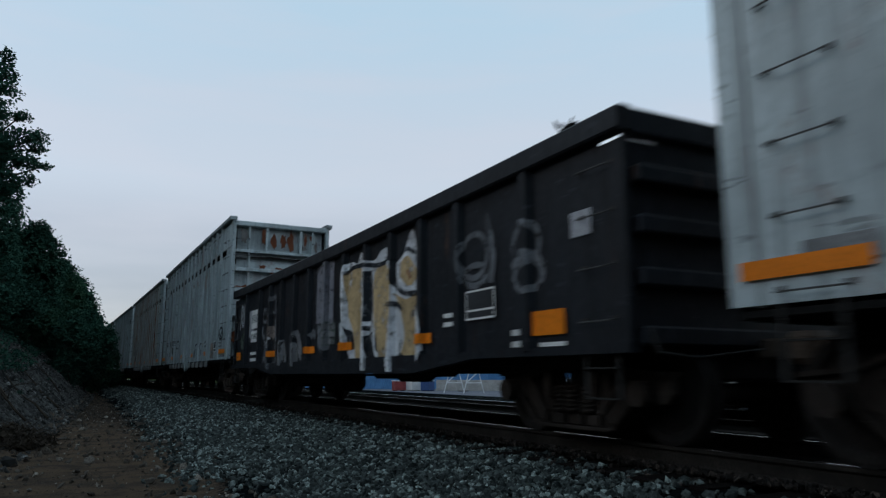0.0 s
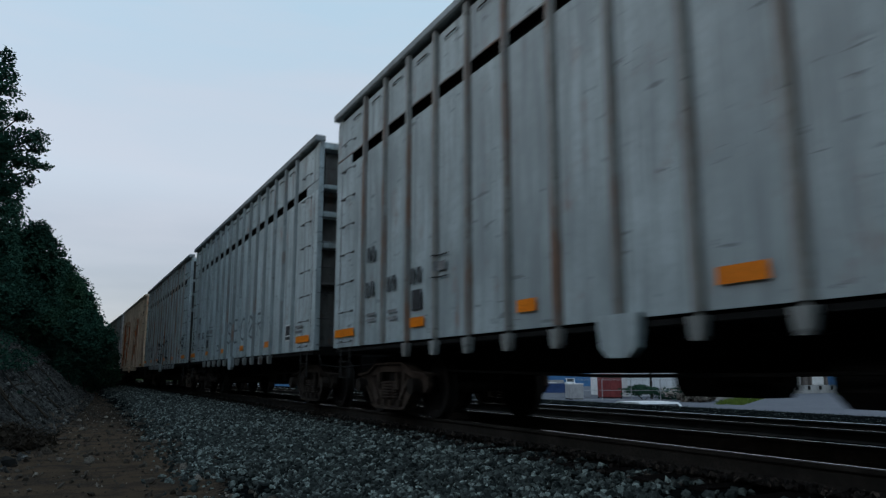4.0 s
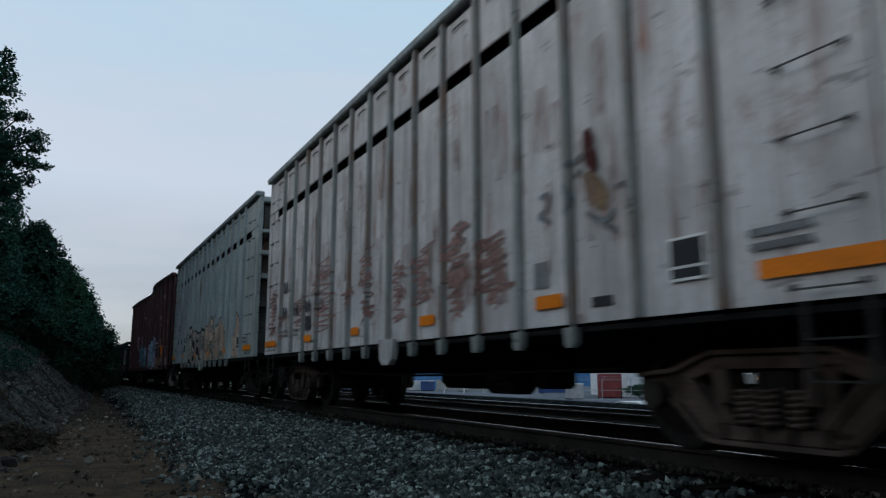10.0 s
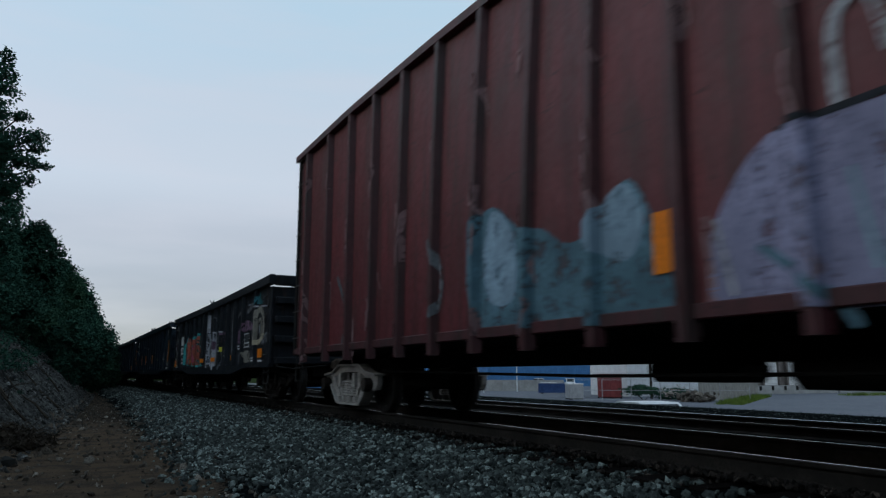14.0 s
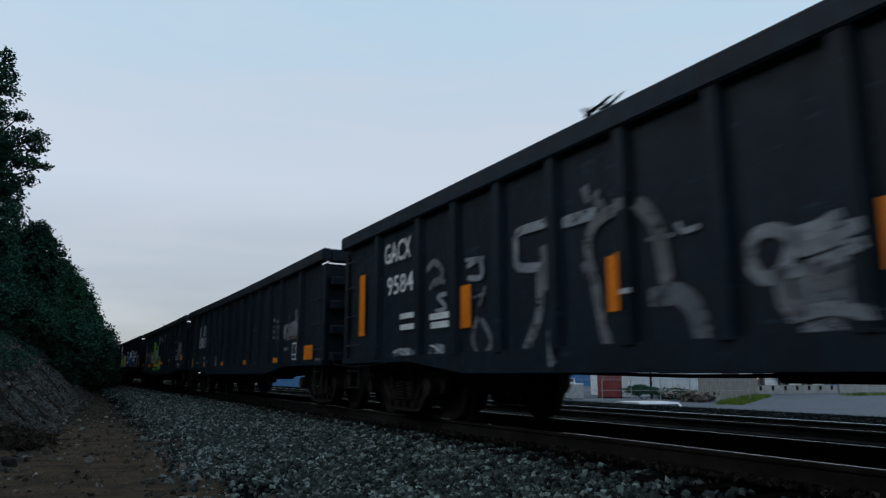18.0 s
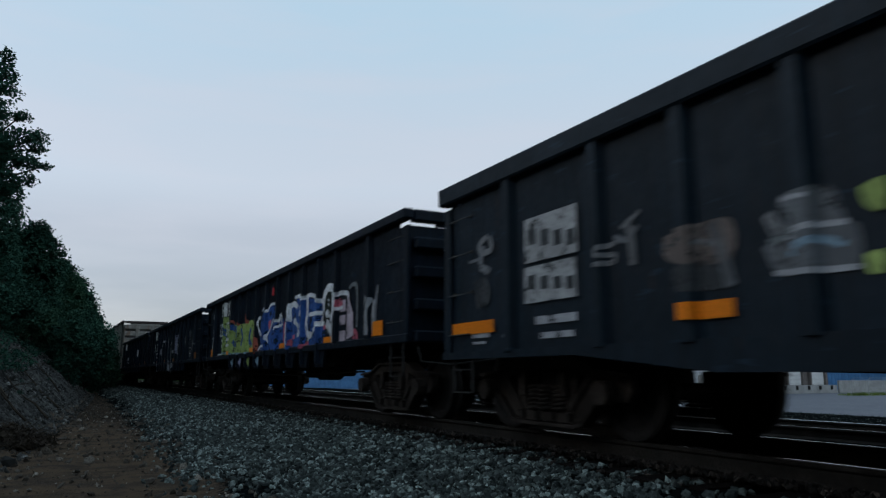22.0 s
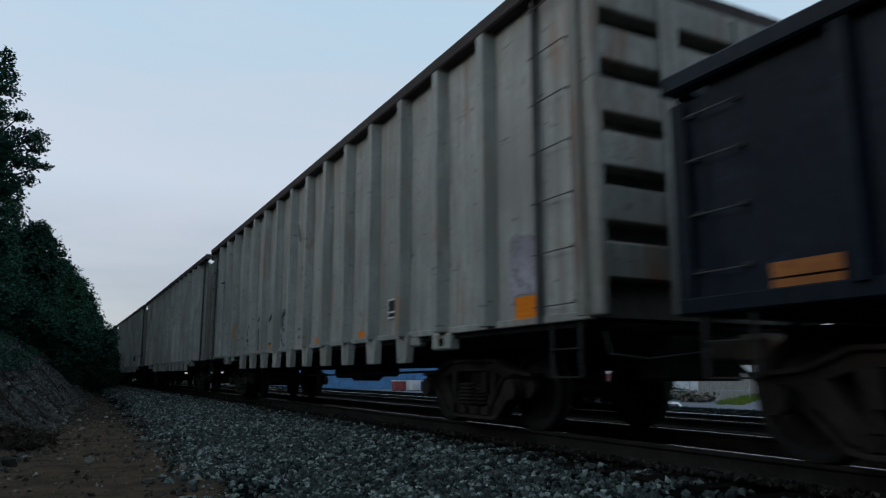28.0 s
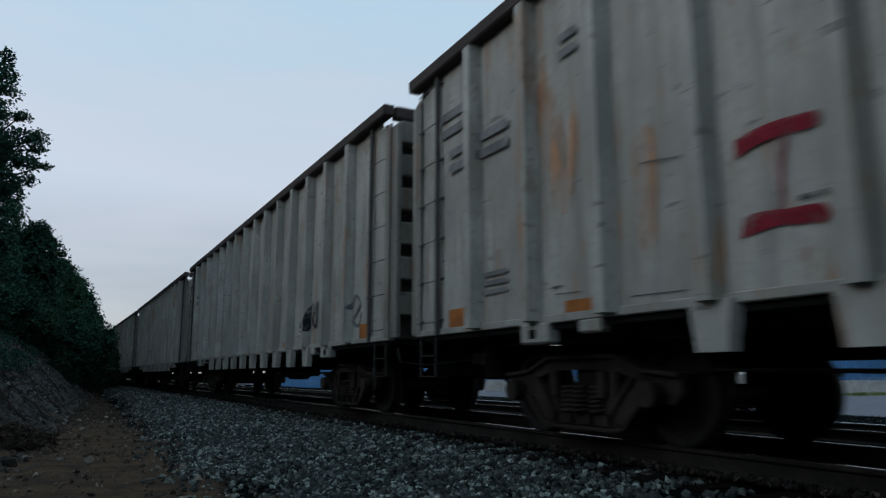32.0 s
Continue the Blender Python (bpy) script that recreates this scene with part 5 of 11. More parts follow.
spray(T, patch([(4.9, 1.77), (4.51, 1.65), (4.13, 1.65), (4.12, 0.78), (4.76, 0.76), (4.57, 1.11), (4.66, 1.43)]), C_TAN, "graffiti", 1)
spray(T, patch([(4.73, 1.99), (4.69, 2.19), (4.5, 2.26), (4.32, 2.16), (4.17, 1.99), (4.26, 1.86), (4.48, 1.84)]), C_TAN, "graffiti", 2)
spray(T, stroke([(6.92, 2.3), (6.6, 2.37), (6.08, 2.34), (5.56, 2.27), (5.12, 2.28), (4.96, 2.29)], 0.07), C_INK, "graffiti", 4)
spray(T, stroke([(5.88, 2.17), (5.84, 1.69), (5.89, 1.34)], 0.2), C_INK, "graffiti", 4)
spray(T, stroke([(4.9, 2.24), (4.87, 1.93), (4.63, 1.77), (4.18, 1.7)], 0.09), C_INK, "graffiti", 4)
spray(T, stroke([(4.68, 2.31), (4.49, 2.36), (4.23, 2.27)], 0.06), C_INK, "graffiti", 4)
spray(T, stroke([(5.02, 1.62), (4.82, 1.61), (4.66, 1.53)], 0.07), C_INK, "graffiti", 4)
spray(T, stroke([(6.27, 2.09), (6.15, 1.8)], 0.07), C_SMOKE, "graffiti", 4)
spray(T, stroke([(4.79, 1.92), (4.51, 1.79), (4.2, 1.79)], 0.06), C_WHITE, "graffiti", 4)
spray(T, stroke([(4.46, 2.04), (4.38, 1.94)], 0.09), colour("rust_mark", (0.24, 0.10, 0.05)), "graffiti", 4)
spray(T, stroke([(6.97, 1.45), (6.9, 1.16), (6.66, 0.91), (6.4, 0.74)], 0.11), C_WHITE, "graffiti", 4)
spray(T, stroke([(5.7, 1.33), (5.64, 0.99), (5.37, 0.77)], 0.08), C_WHITE, "graffiti", 4)
spray(T, patch([(6.94, 1.38), (6.58, 1.29), (6.52, 1.03), (6.78, 1.09)]), C_INK, "graffiti", 3)
spray(T, patch([(5.93, 1.2), (5.66, 1.28), (5.55, 1.0), (5.64, 0.82), (5.86, 0.82)]), C_INK, "graffiti", 3)
spray(T, patch([(4.88, 0.85), (4.68, 0.93), (4.55, 0.8), (4.76, 0.77)]), C_INK, "graffiti", 3)
spray(T, patch([(5.64, 0.82), (5.16, 0.88), (4.8, 0.76), (5.54, 0.73)]), C_WHITE, "graffiti", 5)
spray(T, rect(5.77, 5.97, 1.36, 1.43), C_WHITE, "graffiti", 6)
spray(T, rect(7.84, 8.60, 1.56, 2.68), C_ASHEN, "graffiti", 0)
spray(T, patch([(8.53, 1.53), (7.87, 1.53), (7.77, 1.13), (8.14, 1.01), (8.46, 1.17)]), C_GHOST, "graffiti", 0)
spray(T, rect(13.75, 14.26, 1.56, 2.23), C_PALE, "graffiti", 0)
spray(T, stroke([(12.21, 2.23), (12.33, 1.71), (12.09, 0.92)], 0.12), C_GHOST, "graffiti", 1)
spray(T, stroke([(12.48, 1.32), (12.63, 0.93)], 0.12), C_GHOST, "graffiti", 1)
spray(T, stroke([(15.49, 2.2), (15.72, 1.59)], 0.12), C_GHOST, "graffiti", 1)
spray(T, stroke([(10.03, 1.44), (10.24, 1.12), (10.04, 0.87)], 0.12), C_GHOST, "graffiti", 1)
spray(T, stroke([(11.11, 1.27), (11.15, 0.91)], 0.12), C_GHOST, "graffiti", 1)
spray(T, stroke([(12.16, 1.82), (12.18, 2.13), (12.06, 2.28), (11.87, 2.35), (11.62, 2.36)], 0.11), C_GHOST, "graffiti", 1)
spray(T, stroke([(11.62, 2.27), (11.59, 1.62), (11.49, 1.33)], 0.07), C_GHOST, "graffiti", 1)
spray(T, stroke([(12.56, 1.36), (12.34, 1.29), (12.07, 1.37), (11.93, 1.45)], 0.1), C_PALE, "graffiti", 1)
spray(T, stroke([(12.75, 1.73), (12.79, 1.58), (12.56, 1.44)], 0.1), C_GHOST, "graffiti", 1)
spray(T, stroke([(12.46, 1.25), (12.52, 1.02), (12.3, 0.87)], 0.12), C_GHOST, "graffiti", 1)
spray(T, stroke([(11.6, 1.27), (11.51, 0.99), (11.57, 0.85)], 0.1), C_GHOST, "graffiti", 1)
spray(T, stroke([(12.05, 2.04), (11.74, 2.02)], 0.06), C_GHOST, "graffiti", 1)
spray(T, stroke([(12.72, 2.13), (12.5, 2.13), (12.47, 1.86), (12.72, 1.89), (12.76, 2.05)], 0.07), C_GHOST, "graffiti", 1)
spray(T, stroke([(8.86, 1.35), (8.73, 1.41), (8.65, 1.33)], 0.14), C_GHOST, "graffiti", 1)
spray(T, stroke([(9.2, 1.25), (9.11, 1.28)], 0.1), C_GHOST, "graffiti", 1)
spray(T, stroke([(8.25, 1.38), (8.23, 1.24), (8.07, 1.11)], 0.22), C_GHOST, "graffiti", 1)
spray(T, patch([(12.14, 1.67), (11.84, 1.72), (11.59, 1.65), (11.62, 1.48), (11.9, 1.39), (12.08, 1.48)]), colour("dusty_pink", (0.20, 0.165, 0.15)), "graffiti", 0)
spray(T, patch([(11.12, 1.17), (11.01, 1.32), (10.82, 1.36), (10.72, 1.21), (10.62, 1.02), (10.68, 0.84), (11.07, 0.85)]), C_DIMPALE, "graffiti", 0)
spray(T, patch([(10.17, 1.2), (9.97, 1.27), (9.82, 1.21), (9.77, 0.83), (10.16, 0.83)]), C_DIMPALE, "graffiti", 0)
spray(T, patch([(10.01, 1.45), (9.85, 1.52), (9.71, 1.47), (9.56, 1.3), (9.47, 1.1), (9.53, 0.89), (9.7, 1.03), (9.82, 1.3)]), C_DIMPALE, "graffiti", 1)
spray(T, patch([(12.06, 0.85), (11.68, 0.91), (11.44, 0.86), (11.53, 0.75), (11.99, 0.75)]), C_GHOST, "graffiti", 0)
spray(T, rect(7.63, 8.25, 1.45, 2.67), C_ASHEN, "graffiti", 0)
spray(T, patch([(8.18, 1.47), (7.91, 1.55), (7.56, 1.52), (7.48, 1.38), (7.53, 1.17), (7.82, 1.13), (8.13, 1.18)]), colour("grey_green", (0.075, 0.10, 0.085)), "graffiti", 0)
spray(T, stroke([(8.11, 1.47), (7.85, 1.47), (7.53, 1.45)], 0.09), C_DIMPALE, "graffiti", 1)
spray(T, stroke([(8.12, 1.33), (7.86, 1.34), (7.54, 1.32)], 0.09), C_DIMPALE, "graffiti", 1)
spray(T, stroke([(8.13, 1.19), (7.87, 1.21), (7.55, 1.19)], 0.09), C_DIMPALE, "graffiti", 1)
spray(T, glyph("hook", 15.35, 14.9, 1.75, 2.5, 0.08), C_PALE, "graffiti", 1)
spray(T, patch([(15.3, 1.5), (14.9, 1.75), (14.5, 1.6), (14.6, 1.3), (15.1, 1.3)]), colour("grey_green", (0.075, 0.10, 0.085)), "graffiti", 0)
for a, z, ra, rz in ((2.62, 1.98, 0.30, 0.26), (1.55, 1.95, 0.24, 0.22), (1.52, 1.62, 0.26, 0.16), (2.6, 1.75, 0.26, 0.12)):
    spray(T, ring(a, z, ra, rz, 0.075), C_GHOST, "graffiti", 1)
spray(T, stroke([(2.25, 1.65), (2.2, 2.0), (2.35, 2.4)], 0.10), C_GHOST, "graffiti", 1)
spray(T, stroke([(1.25, 1.7), (1.5, 1.85), (1.8, 1.75)], 0.09), C_GHOST, "graffiti", 2)
framed(T, 2.16, 2.80, 1.24, 1.58)
spray(T, rect(0.5, 0.8, 1.88, 2.12), C_PALE, "graffiti", 1)
bars(T, 0.9, 1.32, 0.89, 0.93, 1)
bars(T, 1.56, 1.82, 0.9, 1.08, 2)
bars(T, 3.12, 3.36, 1.2, 1.36, 2)
spray(T, rect(13.16, 13.98, 1.76, 2.22), M_WHITE, "lettering", 5, "white painted panel")
spray(T, rect(13.16, 13.98, 1.42, 1.70), M_WHITE, "lettering", 5, "white painted panel")
for k in range(5):
    spray(T, rect(13.22 + 0.15 * k, 13.31 + 0.15 * k, 1.90, 2.10), M_GREYLET, "lettering", 7)
    spray(T, rect(13.22 + 0.15 * k, 13.31 + 0.15 * k, 1.50, 1.63), M_GREYLET, "lettering", 7)
bars(T, 13.16, 13.96, 0.95, 1.18, 2)
reflectors(T, [(0.91, 1.41, 1.0, 1.24), (3.7, 4.2), (6.6, 7.05), (8.6, 9.1), (11.5, 12.0), (15.07, 15.6, 1.0, 1.21)])

# C
gray_car_marks("C")
spray("C", ring(1.0, 1.86, 0.32, 0.17, 0.07), C_INK, "graffiti", 1)
spray("C", stroke([(1.25, 1.9), (1.0, 1.78), (0.8, 1.95), (0.75, 1.75)], 0.06), C_INK, "graffiti", 2)
for a in (5.45, 4.5):
    spray("C", stroke([(a + 0.24, 1.25), (a + 0.18, 1.62), (a - 0.15, 1.70)], 0.055), C_INK, "graffiti", 1)
    spray("C", stroke([(a - 0.05, 1.3), (a, 1.5)], 0.07), C_INK, "graffiti", 1)
spray("C", stroke([(3.8, 1.66), (3.5, 1.72), (3.4, 1.6), (3.75, 1.55)], 0.05), C_INK, "graffiti", 1)
spray("C", ring(9.95, 1.82, 0.20, 0.15, 0.05), C_INK, "graffiti", 1)
spray("C", patch([(2.32, 1.15), (2.28, 1.6), (2.1, 1.55), (2.08, 1.15)]), colour("primer", (0.30, 0.24, 0.21)), "patch_plate", 0)
# D
gray_car_marks("D")
spray("D", stroke([(2.3, 3.5), (2.35, 2.9), (2.2, 2.4), (2.25, 2.0)], 0.10), C_RUSTRUN, "rust_streak", 1)
spray("D", stroke([(2.1, 2.0), (1.95, 1.6), (1.9, 1.2)], 0.11), C_RUSTRUN, "rust_streak", 1)
# E
gray_car_marks("E")
for a, z0, z1 in ((11.15, 2.2, 3.6), (10.2, 2.0, 3.05), (9.35, 2.3, 3.3), (12.9, 2.7, 3.6)):
    spray("E", stroke([(a, z1), (a + 0.04, (z0 + z1) / 2), (a - 0.02, z0)], 0.09), colour("brown_stain", (0.25, 0.19, 0.15)), "rust_streak", 0)
spray("E", ring(9.68, 1.42, 0.15, 0.09, 0.04), C_INK, "lettering", 1)
for k, s in enumerate(("coil", "hook", "fork")):
    spray("E", glyph(s, 14.7, 14.2, 1.5 + 0.33 * k, 1.78 + 0.33 * k, 0.05), C_INK, "graffiti", 1)
for k, s in enumerate(("S", "E", "C", "coil", "R")):
    spray("E", glyph(s, 8.3 - k * 0.9, 7.7 - k * 0.9, 1.5 + 0.02 * k, 2.1, 0.06), C_SMOKE, "graffiti", 1)
# F, black scrawl
gray_car_marks("F")
T = "F"
spray(T, stroke([(8.74, 2.17), (8.96, 2.14), (9.03, 1.99), (8.94, 1.75), (8.81, 1.59)], 0.08), C_INK, "graffiti", 1)
spray(T, stroke([(8.71, 2.08), (8.62, 1.89), (8.84, 1.8)], 0.06), C_SMOKE, "graffiti", 1)
spray(T, stroke([(8.65, 2.08), (8.43, 2.11), (8.19, 2.03), (8.43, 2.02)], 0.09), C_INK, "graffiti", 1)
spray(T, stroke([(8.31, 1.82), (8.11, 1.84), (7.91, 1.87)], 0.06), C_INK, "graffiti", 1)
spray(T, stroke([(7.85, 1.93), (7.61, 1.95), (7.44, 1.97)], 0.06), C_INK, "graffiti", 1)
spray(T, stroke([(7.34, 2.05), (7.17, 2.07), (6.98, 2.07)], 0.06), C_INK, "graffiti", 1)
spray(T, stroke([(6.67, 2.31), (6.57, 2.36), (6.39, 2.31), (6.33, 2.2), (6.3, 2.05)], 0.06), C_INK, "graffiti", 1)
spray(T, stroke([(6.47, 2.12), (6.3, 2.06), (6.07, 2.08)], 0.08), C_INK, "graffiti", 1)
spray(T, stroke([(5.97, 2.09), (5.77, 2.13), (5.61, 2.13), (5.54, 2.18), (5.52, 2.31), (5.42, 2.39), (5.27, 2.43), (5.12, 2.43)], 0.065), C_INK, "graffiti", 1)
spray(T, stroke([(5.52, 2.07), (5.38, 1.88), (5.3, 1.63), (5.3, 1.44)], 0.11), C_SMOKE, "graffiti", 1)
spray(T, stroke([(5.82, 1.98), (5.79, 1.77), (5.84, 1.56)], 0.07), C_SMOKE, "graffiti", 1)
spray(T, stroke([(6.7, 1.96), (6.63, 1.72), (6.72, 1.44), (6.84, 1.21)], 0.12), C_SMOKE, "graffiti", 1)
spray(T, stroke([(6.29, 1.86), (6.2, 1.67), (6.01, 1.5)], 0.12), C_SMOKE, "graffiti", 1)
spray(T, stroke([(5.61, 1.76), (5.67, 1.63), (5.63, 1.51)], 0.17), C_SMOKE, "graffiti", 1)
spray(T, stroke([(6.38, 1.88), (6.25, 1.95), (6.08, 1.98)], 0.07), C_INK, "graffiti", 1)
spray(T, stroke([(5.83, 1.46), (5.68, 1.39), (5.42, 1.37), (5.13, 1.4)], 0.1), C_INK, "graffiti", 1)
spray(T, stroke([(5.49, 1.3), (5.64, 1.3), (5.6, 1.2), (5.49, 1.22)], 0.06), C_INK, "graffiti", 1)
spray(T, stroke([(7.52, 1.61), (7.32, 1.54), (7.18, 1.6)], 0.06), C_INK, "graffiti", 1)
spray(T, stroke([(7.57, 1.53), (7.4, 1.35), (7.5, 1.14)], 0.1), C_SMOKE, "graffiti", 1)
spray(T, stroke([(8.43, 1.67), (8.19, 1.56), (7.91, 1.56)], 0.06), C_INK, "graffiti", 1)
spray(T, stroke([(8.37, 1.54), (8.28, 1.34), (8.11, 1.18)], 0.1), C_SMOKE, "graffiti", 1)
spray(T, stroke([(7.78, 1.42), (7.76, 1.16), (7.66, 0.95)], 0.12), C_SMOKE, "graffiti", 1)
spray(T, stroke([(7.2, 1.8), (7.09, 1.48), (7.14, 1.24)], 0.1), C_SMOKE, "graffiti", 1)
spray(T, stroke([(5.18, 2.21), (5.17, 1.96), (5.21, 1.68)], 0.1), C_SMOKE, "graffiti", 1)
spray(T, stroke([(4.97, 1.27), (4.94, 1.15)], 0.06), C_SMOKE, "graffiti", 1)
spray(T, stroke([(6.1, 1.25), (6.21, 1.17)], 0.08), C_SMOKE, "graffiti", 1)
spray(T, patch([(6.96, 2.04), (6.95, 2.26), (6.82, 2.34), (6.65, 2.33), (6.7, 2.15), (6.66, 2.05), (6.44, 2.0), (6.56, 1.96)]), C_INK, "graffiti", 2)
spray(T, patch([(8.65, 1.35), (8.28, 1.28), (8.2, 1.18), (8.49, 1.21)]), C_INK, "graffiti", 2)
for k, s in enumerate(("coil", "hook", "S")):
    spray(T, glyph(s, 10.6 - 0.55 * k, 10.2 - 0.55 * k, 1.25, 1.7, 0.04), C_SCRIB, "graffiti", 1)
spray(T, ring(1.05, 1.9, 0.34, 0.18, 0.06), C_INK, "graffiti", 1)
spray(T, glyph("coil", 1.3, 0.8, 1.78, 2.02, 0.05), C_INK, "graffiti", 2)
# G, rust that has run down whole sheets
def rust_film(name, rgb, lo, hi):
    """A stain whose ragged edge runs down the sheet."""
    if name not in PAINT_MATS:
        m = plain("rust_" + name, rgb, 0.9, 0, 0.35, 6, 0.1)
        n, l, b = m.node_tree.nodes, m.node_tree.links, m.node_tree.nodes["Principled BSDF"]
        c = coords(n, l)
        run = noise_node(n, l, c, 3.4, 7, (1, 2.4, 0.30), 0.68)
        spot = noise_node(n, l, c, 2.6, 8, (1, 1.4, 0.6), 0.75)
        l.new(times(n, l, times(n, l, ramp(n, l, run, lo, hi), ramp(n, l, spot, lo - 0.06, hi - 0.02)), 0.92), b.inputs["Alpha"])
        PAINT_MATS[name] = m
    return PAINT_MATS[name]


RUST = {"wash": rust_film("wash", (0.58, 0.30, 0.155), 0.40, 0.66), "thin": rust_film("thin", (0.46, 0.185, 0.080), 0.44, 0.68), "mid": rust_film("mid", (0.46, 0.155, 0.062), 0.39, 0.61), "thick": rust_film("thick", (0.46, 0.142, 0.056), 0.36, 0.58), "heavy": rust_film("heavy", (0.38, 0.105, 0.040), 0.32, 0.54)}
for k, (a, b) in enumerate(zip(HI_RIBS, HI_RIBS[1:])):
    if k not in (0, 7, 13):
        spray("G", rect(a + 0.07, b - 0.07, 1.10 + 0.2 * (k % 3), 4.22), RUST["wash"], "rust_streak", 0)
        spray("G", rect(a + 0.08, b - 0.08, 4.45, 5.12), RUST["wash"], "rust_streak", 0)
for a0, a1, z0, z1, how in (
    (13.19, 13.71, 1.18, 4.22, "thin"),
    (12.17, 12.94, 1.13, 4.22, "thick"),
    (11.37, 11.95, 1.10, 4.22, "thick"),
    (10.50, 10.95, 1.10, 4.15, "mid"),
    (10.35, 10.54, 1.21, 3.99, "mid"),
    (9.54, 10.13, 1.10, 4.21, "thick"),
    (8.72, 9.19, 1.28, 4.14, "heavy"),
    (8.76, 9.28, 1.10, 1.59, "mid"),
    (8.32, 8.46, 1.42, 3.01, "thin"),
    (7.96, 8.29, 1.25, 2.56, "mid"),
    (7.08, 7.16, 1.19, 2.88, "heavy"),
    (6.94, 7.38, 1.10, 1.49, "heavy"),
    (7.40, 7.55, 2.32, 2.80, "thin"),
    (5.10, 5.85, 1.20, 4.20, "mid"), (4.30, 4.90, 1.60, 4.20, "mid"), (3.45, 4.05, 1.10, 4.00, "thick"), (2.50, 3.10, 1.40, 4.20, "thin"), (1.70, 2.20, 1.10, 4.20, "mid"), (0.30, 1.20, 1.10, 2.40, "thin"),
):
    d, e, q = a1 - a0, z1 - z0, random.Random(int(a0 * 100))
    spray("G", patch([(a0, z1), (a1, z1), (a1 - q.uniform(0, 0.2) * d, z0 + q.uniform(0.2, 0.5) * e), (a1 - q.uniform(0.1, 0.4) * d, z0 + q.uniform(0.0, 0.1) * e), (a0 + q.uniform(0.1, 0.4) * d, z0), (a0 + q.uniform(0, 0.2) * d, z0 + q.uniform(0.2, 0.5) * e)]), RUST[how], "rust_streak", 1)
    if how in ("thick", "heavy"):
        spray("G", rect(a0 + 0.3 * (a1 - a0), a0 + 0.62 * (a1 - a0), z0 + 0.1, z1), RUST["heavy"], "rust_streak", 2)
for line, w in (([(10.27, 2.13), (10.06, 2.19), (9.72, 2.2), (9.5, 2.26)], 0.05), ([(9.21, 2.21), (8.94, 2.17), (8.72, 2.16)], 0.06), ([(8.31, 2.29), (8.13, 2.29), (8.21, 2.39)], 0.04), ([(7.79, 2.02), (7.7, 2.14), (7.6, 2.17), (7.41, 2.13)], 0.05), ([(7.72, 1.96), (7.61, 2.04), (7.37, 2.06), (7.28, 2.06)], 0.05), ([(9.81, 1.38), (9.63, 1.38), (9.54, 1.35)], 0.04), ([(9.28, 1.54), (9.11, 1.53)], 0.04), ([(8.69, 1.63), (8.42, 1.63), (8.36, 1.6)], 0.04), ([(8.31, 1.54), (8.13, 1.53)], 0.04), ([(7.96, 1.54), (7.85, 1.56)], 0.04), ([(10.97, 2.37), (10.92, 2.2)], 0.08)):
    spray("G", stroke(line, w * 0.6), C_SMOKE, "graffiti", 4)
for k in range(4):
    spray("G", rect(7.5, 7.74, 1.45 + 0.17 * k, 1.475 + 0.17 * k), C_SMOKE, "lettering", 4)
bars("G", 12.3, 12.6, 1.82, 2.05, 2, M_BLACKLET)
bars("G", 11.4, 11.7, 1.82, 2.05, 2, M_BLACKLET)
bars("G", 13.1, 13.4, 2.35, 2.6, 2, M_GREYLET)
spray("G", rect(1.6, 1.85, 1.35, 1.7), M_BLACKLET, "notice_panel", 6)
reflectors("G", [(7.63, 7.95), (10.4, 10.8), (13.9, 14.8), (6.8, 7.2), (3.4, 3.8), (0.2, 1.15)], colour("ochre_tape", (0.42, 0.22, 0.03)), 1.13, 1.25)
# H, red scribble
gray_car_marks("H")
PINK_WASH = rust_film("pink_wash", (0.36, 0.235, 0.205), 0.40, 0.66)
q = random.Random(19)
for r in HI_RIBS[1:-1]:
    for k in range(3):
        a, z = r + q.uniform(0.08, 0.55), q.uniform(1.15, 3.4)
        spray("H", rect(a - q.uniform(0.05, 0.16), a + q.uniform(0.05, 0.16), z, min(4.2, z + q.uniform(0.4, 1.3))), PINK_WASH, "rust_streak", 5)
for line in ([(2.66, 3.0), (2.56, 2.6), (2.60, 2.1)], [(3.02, 2.75), (3.06, 2.3)], [(2.5, 2.4), (2.36, 2.0)]):
    spray("H", stroke(line, 0.10), PINK_WASH, "rust_streak", 6)
rng = random.Random(42)
